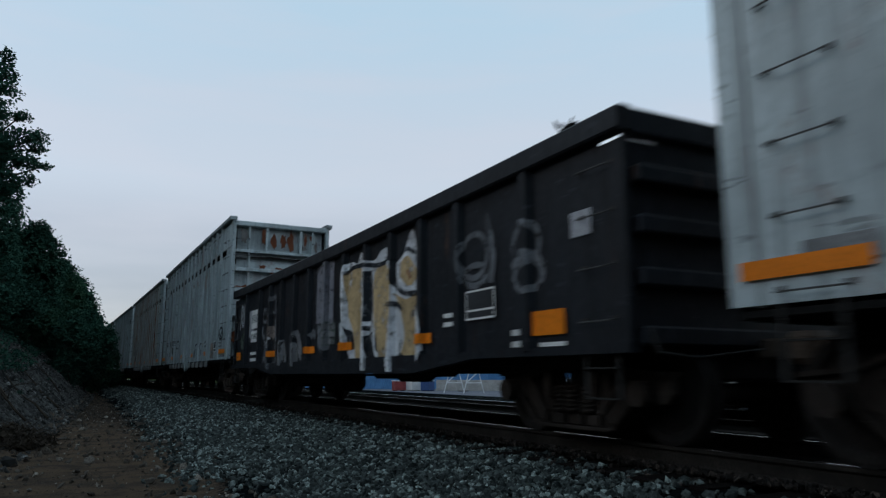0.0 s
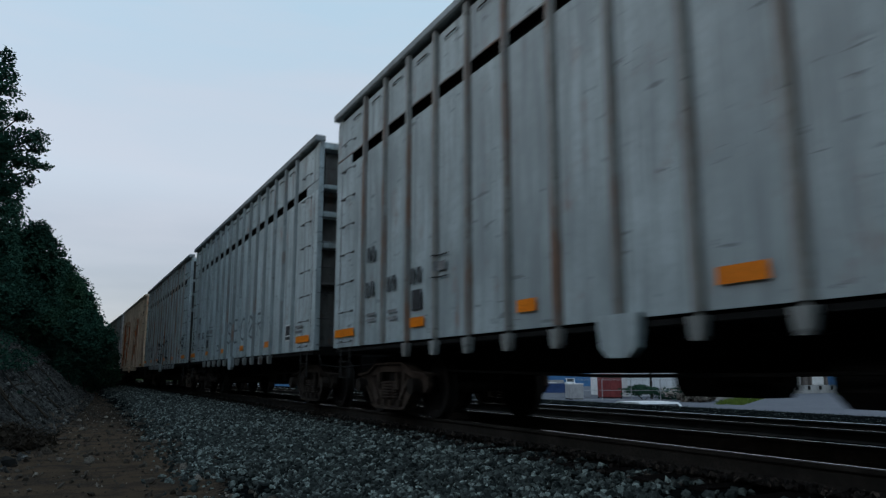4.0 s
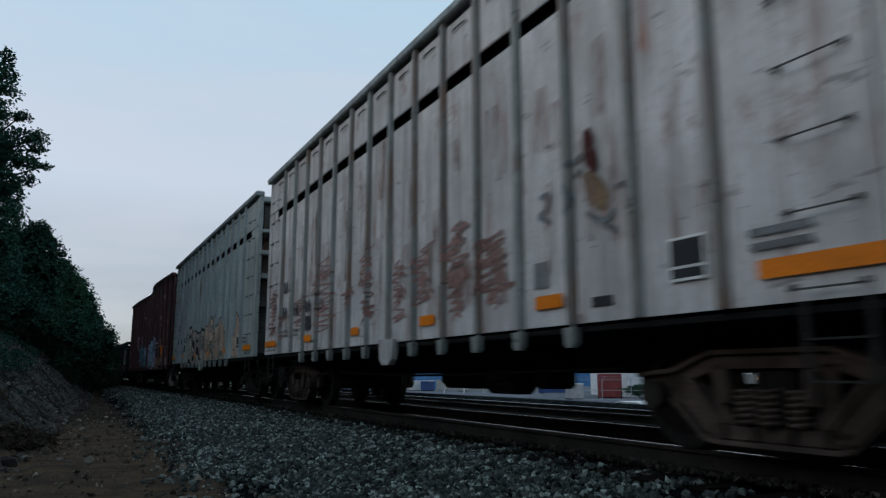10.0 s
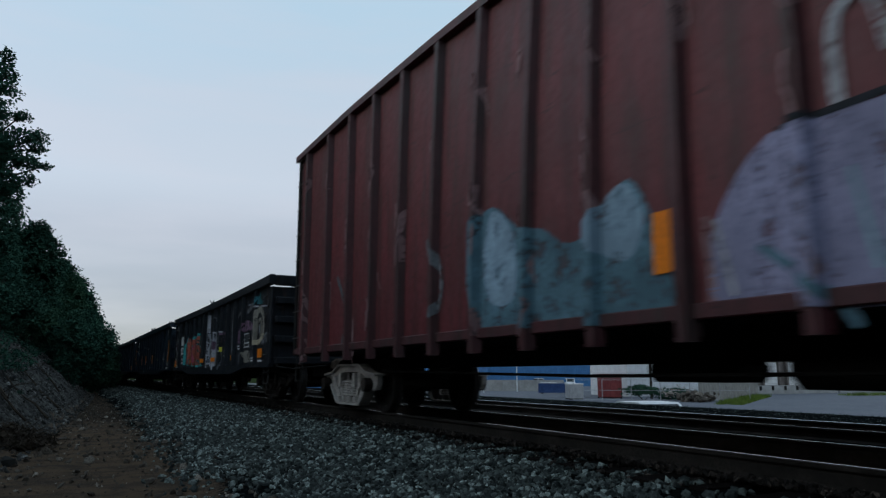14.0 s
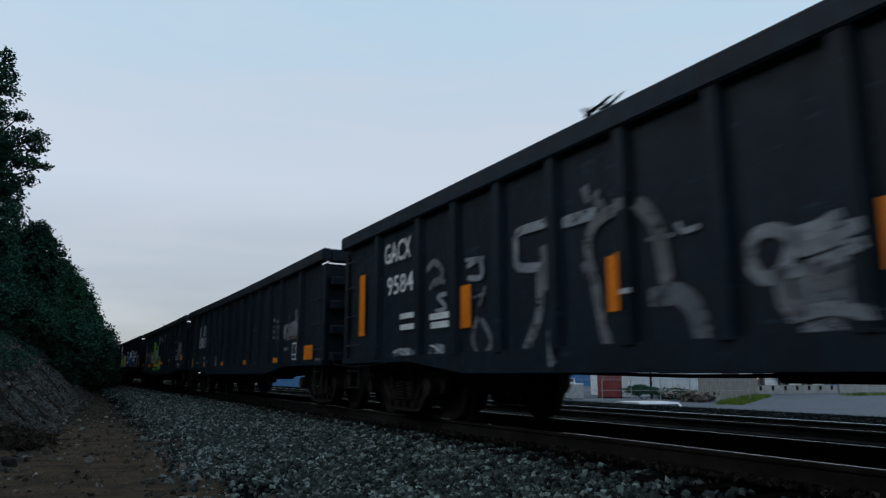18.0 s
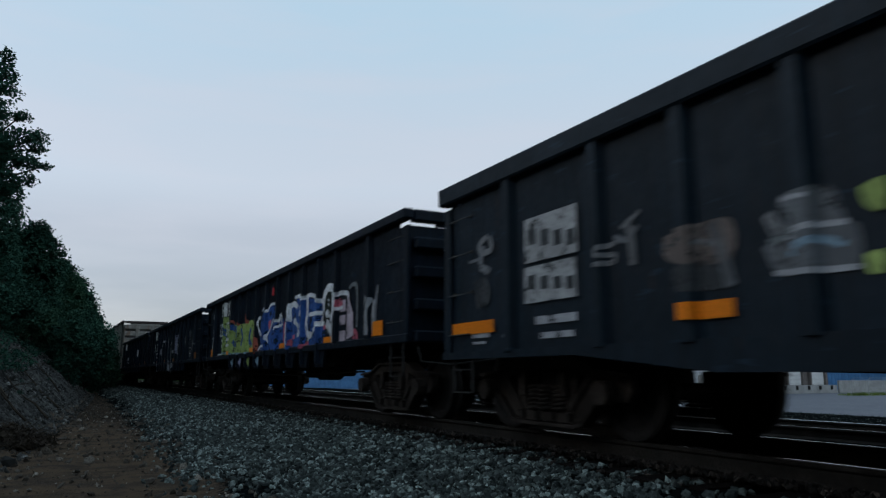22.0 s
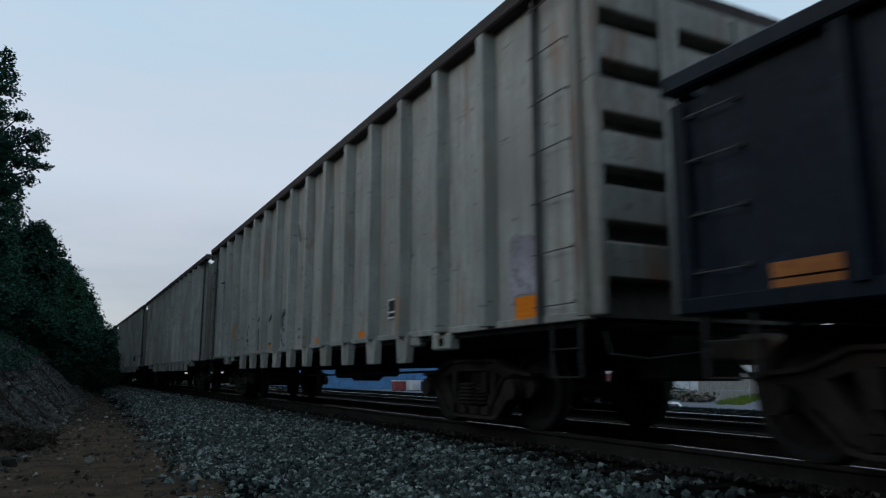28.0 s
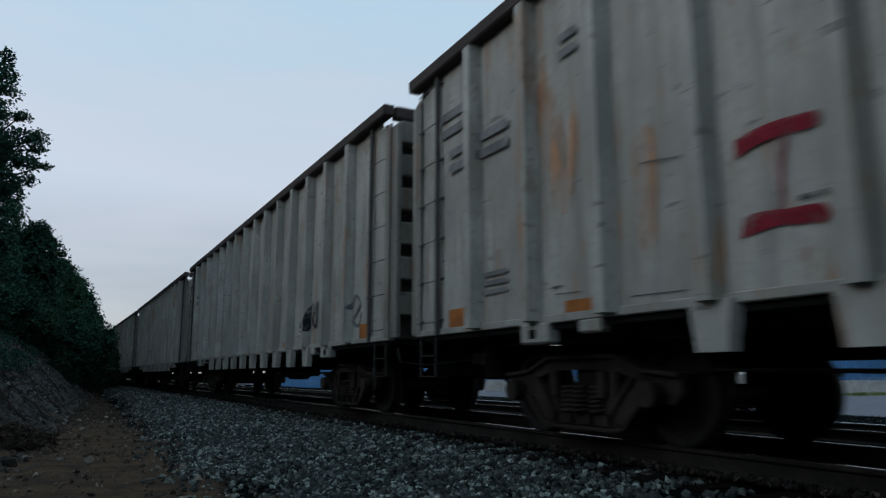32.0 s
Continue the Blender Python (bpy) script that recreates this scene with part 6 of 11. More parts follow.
for a0, a1, z0, z1, n in (
    (9.70, 11.40, 1.33, 2.73, 9),
    (9.00, 9.58, 1.66, 2.04, 5),
    (8.09, 8.69, 1.42, 2.65, 11),
    (7.00, 7.42, 1.31, 2.20, 9),
    (6.12, 6.61, 1.51, 2.32, 9),
    (5.12, 5.77, 1.55, 2.42, 15),
    (4.33, 4.92, 1.51, 2.14, 13),
    (5.15, 5.56, 1.29, 1.74, 5),
    (4.40, 4.63, 1.30, 1.69, 5),
    (11.52, 12.61, 1.42, 2.18, 6),
    (13.95, 14.6, 1.50, 2.5, 12), (13.3, 13.7, 1.3, 1.9, 5),
):
    pts = []
    for k in range(n):
        zz = z0 + (z1 - z0) * (k + rng.uniform(0.2, 0.8)) / n
        mid, half = (a0 + a1) / 2 + rng.gauss(0, 0.07), (a1 - a0) / 2 * rng.uniform(0.4, 1.0)
        pts += [(mid + half, zz - 0.03), (mid - half, zz + 0.06)]
    spray("H", stroke(pts, 0.030), C_SCRIB, "graffiti", 0)
    for k in range(n // 2):
        zz, am = rng.uniform(z0, z1), rng.uniform(a0, a1)
        spray("H", stroke([(am + 0.1, zz - 0.03), (am, zz + 0.05), (am - 0.12, zz)], rng.uniform(0.03, 0.06)), C_SCRIB, "graffiti", 1 + k % 4)
T = "H"
spray(T, patch([(2.96, 2.82), (2.87, 2.87), (2.8, 2.72), (2.77, 2.46), (2.86, 2.44), (2.94, 2.54)]), colour("oxblood", (0.085, 0.022, 0.020)), "graffiti", 1)
spray(T, patch([(2.99, 2.44), (2.85, 2.45), (2.7, 2.32), (2.63, 2.15), (2.73, 2.06), (2.9, 2.16)]), colour("ochre_smear", (0.24, 0.16, 0.095)), "graffiti", 1)
spray(T, stroke([(3.19, 2.58), (3.07, 2.6), (2.98, 2.63)], 0.06), C_SMOKE, "graffiti", 2)
spray(T, stroke([(3.22, 2.39), (3.12, 2.25), (3.2, 2.11)], 0.06), C_SMOKE, "graffiti", 2)
spray(T, stroke([(3.09, 2.46), (2.99, 2.5)], 0.05), C_SMOKE, "graffiti", 2)
spray(T, stroke([(2.93, 2.07), (2.7, 1.96), (2.58, 2.03)], 0.06), C_SMOKE, "graffiti", 2)
spray(T, stroke([(2.66, 1.91), (2.56, 1.85)], 0.08), C_SMOKE, "graffiti", 2)
spray(T, stroke([(2.52, 2.23), (2.42, 2.24)], 0.05), C_SMOKE, "graffiti", 2)
spray(T, stroke([(3.65, 2.37), (3.51, 2.37), (3.58, 2.23), (3.68, 2.18), (3.51, 2.11)], 0.06), C_SMOKE, "graffiti", 2)
spray(T, rect(1.50, 1.92, 1.50, 2.05), PINK_WASH, "graffiti", 0)
spray(T, rect(3.55, 3.80, 1.46, 1.72), M_GREYLET, "lettering", 0)
spray(T, rect(2.63, 2.91, 1.21, 1.30), M_BLACKLET, "lettering", 0)
# I, peach throw-up and a black-edged piece
gray_car_marks("I")
T = "I"
spray(T, patch([(10.68, 1.12), (10.57, 1.44), (10.62, 1.92), (10.55, 2.22), (10.03, 2.36), (9.59, 2.18), (9.11, 2.19), (8.3, 2.08), (7.81, 2.1), (7.71, 2.18), (7.12, 2.09), (7.05, 1.86), (7.03, 1.02)]), colour("faded_peach", (0.40, 0.335, 0.285)), "graffiti", 0)
spray(T, patch([(7.13, 1.07), (7.13, 1.81), (6.9, 2.07), (6.57, 2.22), (6.27, 2.37), (5.99, 2.48), (5.71, 2.43), (5.53, 2.25), (5.48, 2.03), (5.28, 2.03), (5.16, 2.02), (4.97, 2.05), (4.79, 2.2), (4.62, 2.31), (4.42, 2.36), (4.21, 2.32), (4.02, 2.2), (3.86, 1.95), (3.73, 1.81), (3.66, 1.76), (3.72, 1.12), (4.32, 1.12), (5.6, 1.1)]), C_PEACH, "graffiti", 0)
spray(T, patch([(7.06, 1.19), (7.02, 1.68), (6.82, 1.82), (6.65, 1.69), (6.64, 1.16)]), colour("pale_olive", (0.34, 0.34, 0.25)), "graffiti", 1)
spray(T, patch([(5.47, 1.66), (5.09, 1.64), (4.99, 1.53), (5.08, 1.42), (5.39, 1.5)]), colour("pale_olive", (0.34, 0.34, 0.25)), "graffiti", 1)
spray(T, patch([(4.28, 1.1), (4.19, 1.19), (4.04, 1.24), (3.98, 1.1)]), colour("pale_olive", (0.34, 0.34, 0.25)), "graffiti", 1)
spray(T, stroke([(10.58, 2.11), (10.31, 2.19), (9.98, 2.38)], 0.1), C_INK, "graffiti", 3)
spray(T, stroke([(10.54, 1.9), (10.16, 1.93), (9.84, 2.15), (9.56, 2.18)], 0.07), C_INK, "graffiti", 3)
spray(T, stroke([(10.42, 1.74), (10.41, 1.46), (10.14, 1.18), (9.96, 1.09)], 0.13), C_INK, "graffiti", 3)
spray(T, stroke([(9.87, 2.07), (9.73, 1.67), (9.79, 1.16)], 0.06), C_INK, "graffiti", 3)
spray(T, stroke([(9.56, 2.21), (9.11, 2.18), (8.59, 2.11), (8.27, 2.07)], 0.07), C_INK, "graffiti", 3)
spray(T, stroke([(9.49, 2.08), (9.59, 1.81), (9.52, 1.61)], 0.15), C_INK, "graffiti", 3)
spray(T, stroke([(9.24, 1.98), (9.11, 1.47), (9.18, 1.13)], 0.07), C_INK, "graffiti", 3)
spray(T, stroke([(8.79, 1.92), (8.71, 1.57), (8.8, 1.11)], 0.07), C_SMOKE, "graffiti", 3)
spray(T, stroke([(8.27, 2.06), (8.05, 2.08), (7.85, 2.1)], 0.07), C_INK, "graffiti", 3)
spray(T, stroke([(8.33, 1.81), (8.46, 1.68), (8.26, 1.4), (7.88, 1.06)], 0.17), C_INK, "graffiti", 3)
spray(T, stroke([(8.05, 1.76), (7.78, 1.42), (7.61, 0.99)], 0.08), C_INK, "graffiti", 3)
spray(T, stroke([(7.76, 2.17), (7.45, 2.14), (7.08, 2.09)], 0.1), C_INK, "graffiti", 3)
spray(T, stroke([(7.62, 2.09), (7.61, 1.87), (7.64, 1.62)], 0.22), C_INK, "graffiti", 3)
spray(T, stroke([(7.17, 1.9), (7.27, 1.76), (7.22, 1.54), (7.14, 1.48)], 0.1), C_INK, "graffiti", 3)
spray(T, stroke([(7.41, 1.91), (7.36, 1.61), (7.56, 1.34), (7.38, 1.0)], 0.09), C_SMOKE, "graffiti", 3)
spray(T, stroke([(6.94, 2.06), (6.81, 2.11), (6.72, 2.12)], 0.06), C_INK, "graffiti", 3)
spray(T, stroke([(6.66, 2.15), (6.4, 2.33), (6.15, 2.43)], 0.05), colour("dull_teal", (0.135, 0.165, 0.155)), "graffiti", 3)
spray(T, stroke([(6.17, 2.44), (5.96, 2.47), (5.72, 2.43), (5.61, 2.34)], 0.1), colour("dull_teal", (0.135, 0.165, 0.155)), "graffiti", 3)
spray(T, stroke([(5.52, 2.22), (5.5, 1.99), (5.57, 1.76), (5.78, 1.59)], 0.08), colour("dull_teal", (0.135, 0.165, 0.155)), "graffiti", 3)
spray(T, stroke([(5.75, 1.57), (5.51, 1.52), (5.27, 1.43), (5.09, 1.42)], 0.06), colour("dull_teal", (0.135, 0.165, 0.155)), "graffiti", 3)
spray(T, stroke([(5.48, 1.92), (5.33, 1.9), (5.13, 1.89)], 0.08), colour("dull_teal", (0.135, 0.165, 0.155)), "graffiti", 3)
spray(T, stroke([(5.37, 2.42), (5.28, 2.49), (5.19, 2.51)], 0.09), colour("dull_teal", (0.135, 0.165, 0.155)), "graffiti", 3)
spray(T, stroke([(4.96, 2.03), (4.79, 2.18), (4.64, 2.29), (4.45, 2.35), (4.21, 2.32)], 0.08), colour("dull_teal", (0.135, 0.165, 0.155)), "graffiti", 3)
spray(T, stroke([(4.41, 1.72), (4.29, 1.81), (4.09, 1.82)], 0.09), colour("dull_teal", (0.135, 0.165, 0.155)), "graffiti", 3)
spray(T, stroke([(4.45, 1.06), (4.3, 1.22), (4.15, 1.29), (3.98, 1.25)], 0.16), colour("dull_teal", (0.135, 0.165, 0.155)), "graffiti", 3)
spray(T, stroke([(5.96, 1.54), (5.72, 1.42), (5.53, 1.26), (5.33, 1.08)], 0.16), colour("dull_teal", (0.135, 0.165, 0.155)), "graffiti", 3)
spray(T, stroke([(6.54, 1.47), (6.38, 1.53), (6.23, 1.58)], 0.07), colour("dull_teal", (0.135, 0.165, 0.155)), "graffiti", 3)
spray(T, stroke([(3.84, 1.84), (3.72, 1.86), (3.64, 1.88)], 0.07), colour("dull_teal", (0.135, 0.165, 0.155)), "graffiti", 3)
spray(T, patch([(4.75, 1.51), (4.7, 1.67), (4.56, 1.84), (4.52, 1.85), (4.56, 1.66), (4.48, 1.63), (4.57, 1.52), (4.68, 1.49)]), colour("dull_teal", (0.135, 0.165, 0.155)), "graffiti", 3)
spray(T, patch([(3.77, 1.61), (3.68, 1.66), (3.68, 1.46), (3.73, 1.47)]), colour("dull_teal", (0.135, 0.165, 0.155)), "graffiti", 3)
spray(T, patch([(8.03, 1.82), (7.86, 1.85), (7.68, 1.59), (7.8, 1.42)]), C_PALE, "graffiti", 4)
spray(T, patch([(9.02, 1.95), (8.88, 1.96), (8.88, 1.52), (9.0, 1.46)]), C_PALE, "graffiti", 4)
spray(T, patch([(2.3, 1.12), (2.2, 2.3), (1.9, 2.2), (1.7, 1.9), (1.75, 1.12)]), C_PEACH, "graffiti", 0)
spray(T, stroke([(2.2, 2.35), (1.85, 2.2), (1.65, 1.9), (1.7, 1.2)], 0.08), C_SMOKE, "graffiti", 3)
# J, pastel pieces on maroon
T = "J"
spray(T, patch([(11.6, 1.13), (11.89, 2.18), (11.41, 2.49), (10.86, 2.16), (10.42, 2.06), (9.99, 1.84), (9.49, 1.98), (9.16, 2.27), (8.83, 1.76), (8.75, 1.07)]), colour("steel_teal", (0.10, 0.19, 0.24)), "graffiti", 0)
spray(T, patch([(11.58, 1.96), (11.4, 2.44), (10.95, 2.1), (10.94, 1.41), (11.44, 1.43)]), C_SKYB, "graffiti", 1)
spray(T, patch([(9.81, 1.83), (9.28, 2.25), (8.97, 1.94), (9.2, 1.56)]), C_SKYB, "graffiti", 1)
spray(T, patch([(8.33, 1.23), (8.24, 1.72), (7.74, 2.23), (6.92, 2.22), (6.52, 2.35), (6.41, 1.1), (8.04, 1.09)]), C_LILAC, "graffiti", 0)
spray(T, patch([(6.54, 0.97), (6.48, 2.17), (6.29, 2.26), (6.11, 1.02)]), C_AQUA, "graffiti", 1)
spray(T, patch([(6.16, 1.09), (6.29, 2.24), (6.1, 2.64), (5.75, 2.81), (5.39, 2.58), (5.19, 2.29), (4.96, 1.08)]), C_LILAC, "graffiti", 0)
spray(T, stroke([(7.23, 2.25), (7.21, 2.81), (6.97, 2.89), (6.88, 2.51)], 0.09), C_PALE, "graffiti", 2)
spray(T, stroke([(6.19, 2.42), (6.11, 2.73), (5.8, 2.8), (5.63, 2.57)], 0.09), C_PALE, "graffiti", 2)
spray(T, stroke([(5.78, 2.55), (5.53, 2.55), (5.38, 2.31)], 0.09), C_INK, "graffiti", 2)
spray(T, stroke([(5.18, 1.98), (5.15, 2.37), (4.93, 2.49), (4.89, 2.2), (5.04, 2.01)], 0.09), C_PALE, "graffiti", 2)
spray(T, stroke([(7.67, 2.24), (6.98, 2.25), (6.4, 2.26)], 0.05), C_INK, "graffiti", 2)
spray(T, stroke([(6.21, 1.8), (5.74, 1.78), (5.45, 1.73)], 0.05), C_INK, "graffiti", 2)
spray(T, stroke([(5.75, 1.85), (5.4, 1.85), (4.99, 1.79)], 0.05), C_INK, "graffiti", 2)
spray(T, stroke([(7.19, 1.85), (7.08, 1.24)], 0.05), C_AQUA, "graffiti", 2)
spray(T, stroke([(5.73, 1.54), (5.66, 1.13)], 0.06), C_WHITE, "graffiti", 2)
spray(T, stroke([(8.24, 1.72), (8.11, 1.18)], 0.06), C_PALE, "graffiti", 2)
spray(T, stroke([(7.87, 1.48), (7.38, 1.09), (7.24, 0.91)], 0.07), colour("steel_teal", (0.10, 0.19, 0.24)), "graffiti", 2)
spray(T, stroke([(5.92, 1.28), (5.47, 1.24), (5.05, 1.12)], 0.08), C_PALE, "graffiti", 2)
spray(T, stroke([(4.32, 2.06), (4.21, 2.19), (3.94, 2.23), (3.68, 2.18)], 0.048), C_PALE, "graffiti", 2)
spray(T, stroke([(4.16, 1.96), (3.97, 2.11), (3.78, 1.91)], 0.048), C_PALE, "graffiti", 2)
spray(T, stroke([(3.86, 2.11), (3.61, 1.92), (3.53, 1.84)], 0.042), C_PALE, "graffiti", 2)
spray(T, stroke([(3.68, 2.18), (3.57, 2.08)], 0.036), C_PALE, "graffiti", 2)
spray(T, stroke([(4.18, 1.76), (3.93, 1.82), (3.67, 1.74)], 0.036), C_PALE, "graffiti", 2)
spray(T, stroke([(4.14, 1.71), (3.93, 1.74), (3.78, 1.69)], 0.030), C_PALE, "graffiti", 2)
spray(T, stroke([(3.96, 1.53), (3.92, 1.26)], 0.120), C_GHOST, "graffiti", 2)
spray(T, stroke([(1.78, 2.25), (1.73, 2.08), (1.54, 2.06)], 0.042), C_DIMPALE, "graffiti", 2)
spray(T, stroke([(1.54, 2.15), (1.33, 2.19), (1.12, 2.1), (1.02, 1.95), (1.25, 1.96)], 0.060), C_PALE, "graffiti", 2)
spray(T, stroke([(1.76, 1.88), (1.52, 1.93), (1.28, 1.88), (1.15, 1.74)], 0.066), C_PALE, "graffiti", 2)
spray(T, stroke([(1.79, 1.7), (1.55, 1.71), (1.24, 1.65), (1.11, 1.7)], 0.054), C_PALE, "graffiti", 2)
spray(T, stroke([(1.64, 1.81), (1.46, 1.66), (1.58, 1.55)], 0.060), C_PALE, "graffiti", 2)
spray(T, stroke([(1.32, 1.77), (1.39, 1.59), (1.27, 1.4)], 0.060), C_DIMPALE, "graffiti", 2)
spray(T, stroke([(1.49, 1.23), (1.36, 1.31), (1.23, 1.29)], 0.042), C_DIMPALE, "graffiti", 2)
spray(T, stroke([(1.46, 0.97), (1.34, 1.07), (1.26, 0.99), (1.39, 0.92)], 0.036), C_PALE, "graffiti", 2)
spray(T, stroke([(1.26, 1.58), (1.19, 1.33), (1.15, 1.1)], 0.072), C_DIMPALE, "graffiti", 2)
spray(T, stroke([(12.82, 2.32), (12.59, 1.75), (12.75, 1.35)], 0.08), C_GHOST, "graffiti", 2)
spray(T, stroke([(16.61, 2.31), (16.11, 1.63), (16.31, 1.16)], 0.09), C_GHOST, "graffiti", 2)
spray(T, patch([(3.19, 1.04), (3.13, 1.57), (3.01, 1.88), (2.7, 1.98), (2.38, 2.06), (2.17, 1.96), (2.1, 1.08)]), C_CREAM, "graffiti", 0)
spray(T, patch([(3.23, 1.03), (3.16, 1.5), (2.82, 1.56), (2.5, 1.45), (2.68, 1.06)]), colour("umber", (0.21, 0.125, 0.075)), "graffiti", 1)
spray(T, stroke([(2.88, 1.13), (2.91, 1.77), (2.82, 1.97)], 0.05), colour("umber", (0.21, 0.125, 0.075)), "graffiti", 2)
spray(T, stroke([(2.68, 1.12), (2.7, 1.74), (2.61, 1.94)], 0.05), C_PALE, "graffiti", 2)
spray(T, stroke([(2.5, 1.11), (2.53, 1.72), (2.44, 1.92)], 0.05), C_PALE, "graffiti", 2)
spray(T, stroke([(2.31, 1.1), (2.33, 1.7), (2.25, 1.89)], 0.05), colour("umber", (0.21, 0.125, 0.075)), "graffiti", 2)
for a, z0, z1 in ((1.0, 1.5, 2.45), (4.6, 1.46, 1.98), (2.14, 1.55, 1.98), (8.75, 1.4, 1.9)):
    spray(T, rect(a - 0.11, a + 0.11, z0, z1), M_ORANGE, "reflector", 9)
rng = random.Random(77)
for k in range(110):
    a, z = rng.choice(RED_RIBS) + rng.gauss(0, 0.10), 1.3 + 3.4 * rng.random() ** 1.5
    spray(T, stroke([(a, z), (a + rng.gauss(0, 0.03), z - rng.uniform(0.06, 0.25)), (a + rng.gauss(0, 0.05), z - rng.uniform(0.25, 0.5))], rng.uniform(0.02, 0.07)), colour("chalky_maroon", (0.25, 0.155, 0.16)), "worn_patch", 0)

# K, crowded graffiti
T = "K"
C_ASH = rust_film("ash_lilac", (0.46, 0.46, 0.50), 0.33, 0.56)
C_CREAMDIM = colour("dim_cream", (0.25, 0.235, 0.20))
C_THINSMOKE = colour("thin_smoke", (0.055, 0.06, 0.066))
spray(T, stroke([(1.49, 2.04), (1.35, 2.17), (1.12, 2.2), (0.9, 2.07), (0.8, 1.87), (0.83, 1.65)], 0.17), C_CREAMDIM, "graffiti", 2)
spray(T, stroke([(1.33, 1.87), (1.22, 1.95), (1.07, 1.94), (0.99, 1.78), (1.02, 1.62), (1.13, 1.54)], 0.08), C_CREAMDIM, "graffiti", 2)
spray(T, stroke([(1.32, 1.6), (1.31, 1.76), (1.25, 1.87)], 0.06), C_INK, "graffiti", 2)
spray(T, stroke([(1.57, 1.41), (1.23, 1.41), (0.96, 1.49), (0.8, 1.53)], 0.12), C_CREAM, "graffiti", 2)
spray(T, stroke([(0.98, 1.57), (0.79, 1.58), (0.63, 1.56)], 0.04), C_CREAM, "graffiti", 2)
spray(T, stroke([(1.57, 2.3), (1.11, 2.27), (0.73, 2.25), (0.5, 2.23)], 0.035), C_PALE, "graffiti", 2)
spray(T, stroke([(2.6, 2.27), (2.33, 2.27), (1.99, 2.39)], 0.12), C_DIMPALE, "graffiti", 2)
spray(T, stroke([(2.56, 2.43), (2.19, 2.39)], 0.08), C_GHOST, "graffiti", 2)
spray(T, stroke([(4.01, 2.44), (3.98, 1.9), (3.97, 1.2)], 0.13), C_DIMPALE, "graffiti", 2)
spray(T, stroke([(3.69, 2.17), (3.48, 2.26), (3.25, 2.3)], 0.07), C_DIMPALE, "graffiti", 2)
spray(T, stroke([(3.15, 2.52), (3.21, 1.99)], 0.05), C_THINSMOKE, "graffiti", 2)
spray(T, stroke([(1.93, 1.67), (1.92, 1.4), (1.97, 0.89)], 0.1), C_THINSMOKE, "graffiti", 2)
spray(T, stroke([(0.66, 2.06), (0.61, 1.87)], 0.16), C_THINSMOKE, "graffiti", 2)
spray(T, stroke([(0.39, 2.48), (0.4, 2.23)], 0.16), C_THINSMOKE, "graffiti", 2)
spray(T, stroke([(0.89, 2.64), (0.9, 2.36)], 0.13), C_THINSMOKE, "graffiti", 2)
spray(T, stroke([(0.69, 1.49), (0.5, 1.56), (0.45, 1.41)], 0.14), C_GHOST, "graffiti", 2)
spray(T, stroke([(2.39, 1.32), (2.14, 1.34)], 0.07), C_GHOST, "graffiti", 2)
spray(T, stroke([(3.39, 1.16), (3.33, 1.0), (3.43, 0.95)], 0.1), C_DIMPALE, "graffiti", 2)
spray(T, patch([(1.79, 2.52), (1.55, 2.51), (1.38, 2.56), (1.32, 2.64), (1.19, 2.57), (1.22, 2.48), (1.03, 2.39), (1.05, 2.32), (1.41, 2.35), (1.7, 2.33)]), colour("deep_teal", (0.035, 0.16, 0.19)), "graffiti", 0)
spray(T, patch([(1.69, 1.95), (1.53, 2.03), (1.37, 1.95), (1.34, 1.69), (1.41, 1.45), (1.52, 1.38), (1.72, 1.43), (1.79, 1.6), (1.7, 1.75)]), C_CREAMDIM, "graffiti", 1)
spray(T, patch([(1.23, 1.62), (1.24, 1.79), (1.16, 1.85), (1.11, 1.72), (1.14, 1.61)]), C_GHOST, "graffiti", 1)
spray(T, patch([(2.9, 1.96), (2.55, 2.03), (1.98, 1.89), (1.91, 1.76), (2.37, 1.74), (2.87, 1.74)]), C_MAUVE, "graffiti", 0)
spray(T, patch([(3.61, 1.78), (3.36, 1.85), (3.26, 1.63), (3.32, 1.45), (3.59, 1.5)]), C_MAUVE, "graffiti", 0)
spray(T, patch([(2.9, 1.2), (2.6, 1.24), (2.21, 1.21), (2.14, 1.07), (2.07, 0.97), (2.68, 0.92), (2.83, 1.02)]), C_CREAMDIM, "graffiti", 0)
spray(T, patch([(0.97, 1.43), (0.81, 1.47), (0.7, 1.39), (0.9, 1.27)]), C_GHOST, "graffiti", 0)
spray(T, patch([(13.23, 1.0), (13.06, 1.51), (12.76, 1.98), (12.36, 1.86), (12.08, 2.12), (11.84, 1.9), (11.43, 1.79), (11.08, 1.87), (10.82, 2.01), (10.42, 1.93), (10.36, 2.13), (10.1, 2.03), (9.73, 2.05), (9.71, 1.84), (9.8, 1.67), (9.44, 1.5), (9.31, 1.18), (9.14, 0.88)]), C_TEAL, "graffiti", 0)
spray(T, patch([(12.81, 1.02), (12.84, 1.75), (12.49, 1.85), (12.15, 1.7), (12.09, 1.0)]), C_BRICK, "graffiti", 1)
spray(T, patch([(12.01, 1.01), (11.96, 1.91), (11.76, 1.84), (11.46, 1.69), (11.43, 0.99)]), C_BRICK, "graffiti", 1)
spray(T, patch([(11.35, 1.0), (11.18, 1.78), (10.82, 1.88), (10.54, 1.9), (10.39, 1.7), (10.42, 1.32), (10.54, 0.96)]), C_BRICK, "graffiti", 1)
spray(T, patch([(10.33, 1.73), (10.3, 2.01), (10.08, 1.91), (9.77, 1.96), (9.89, 1.68)]), C_BRICK, "graffiti", 1)
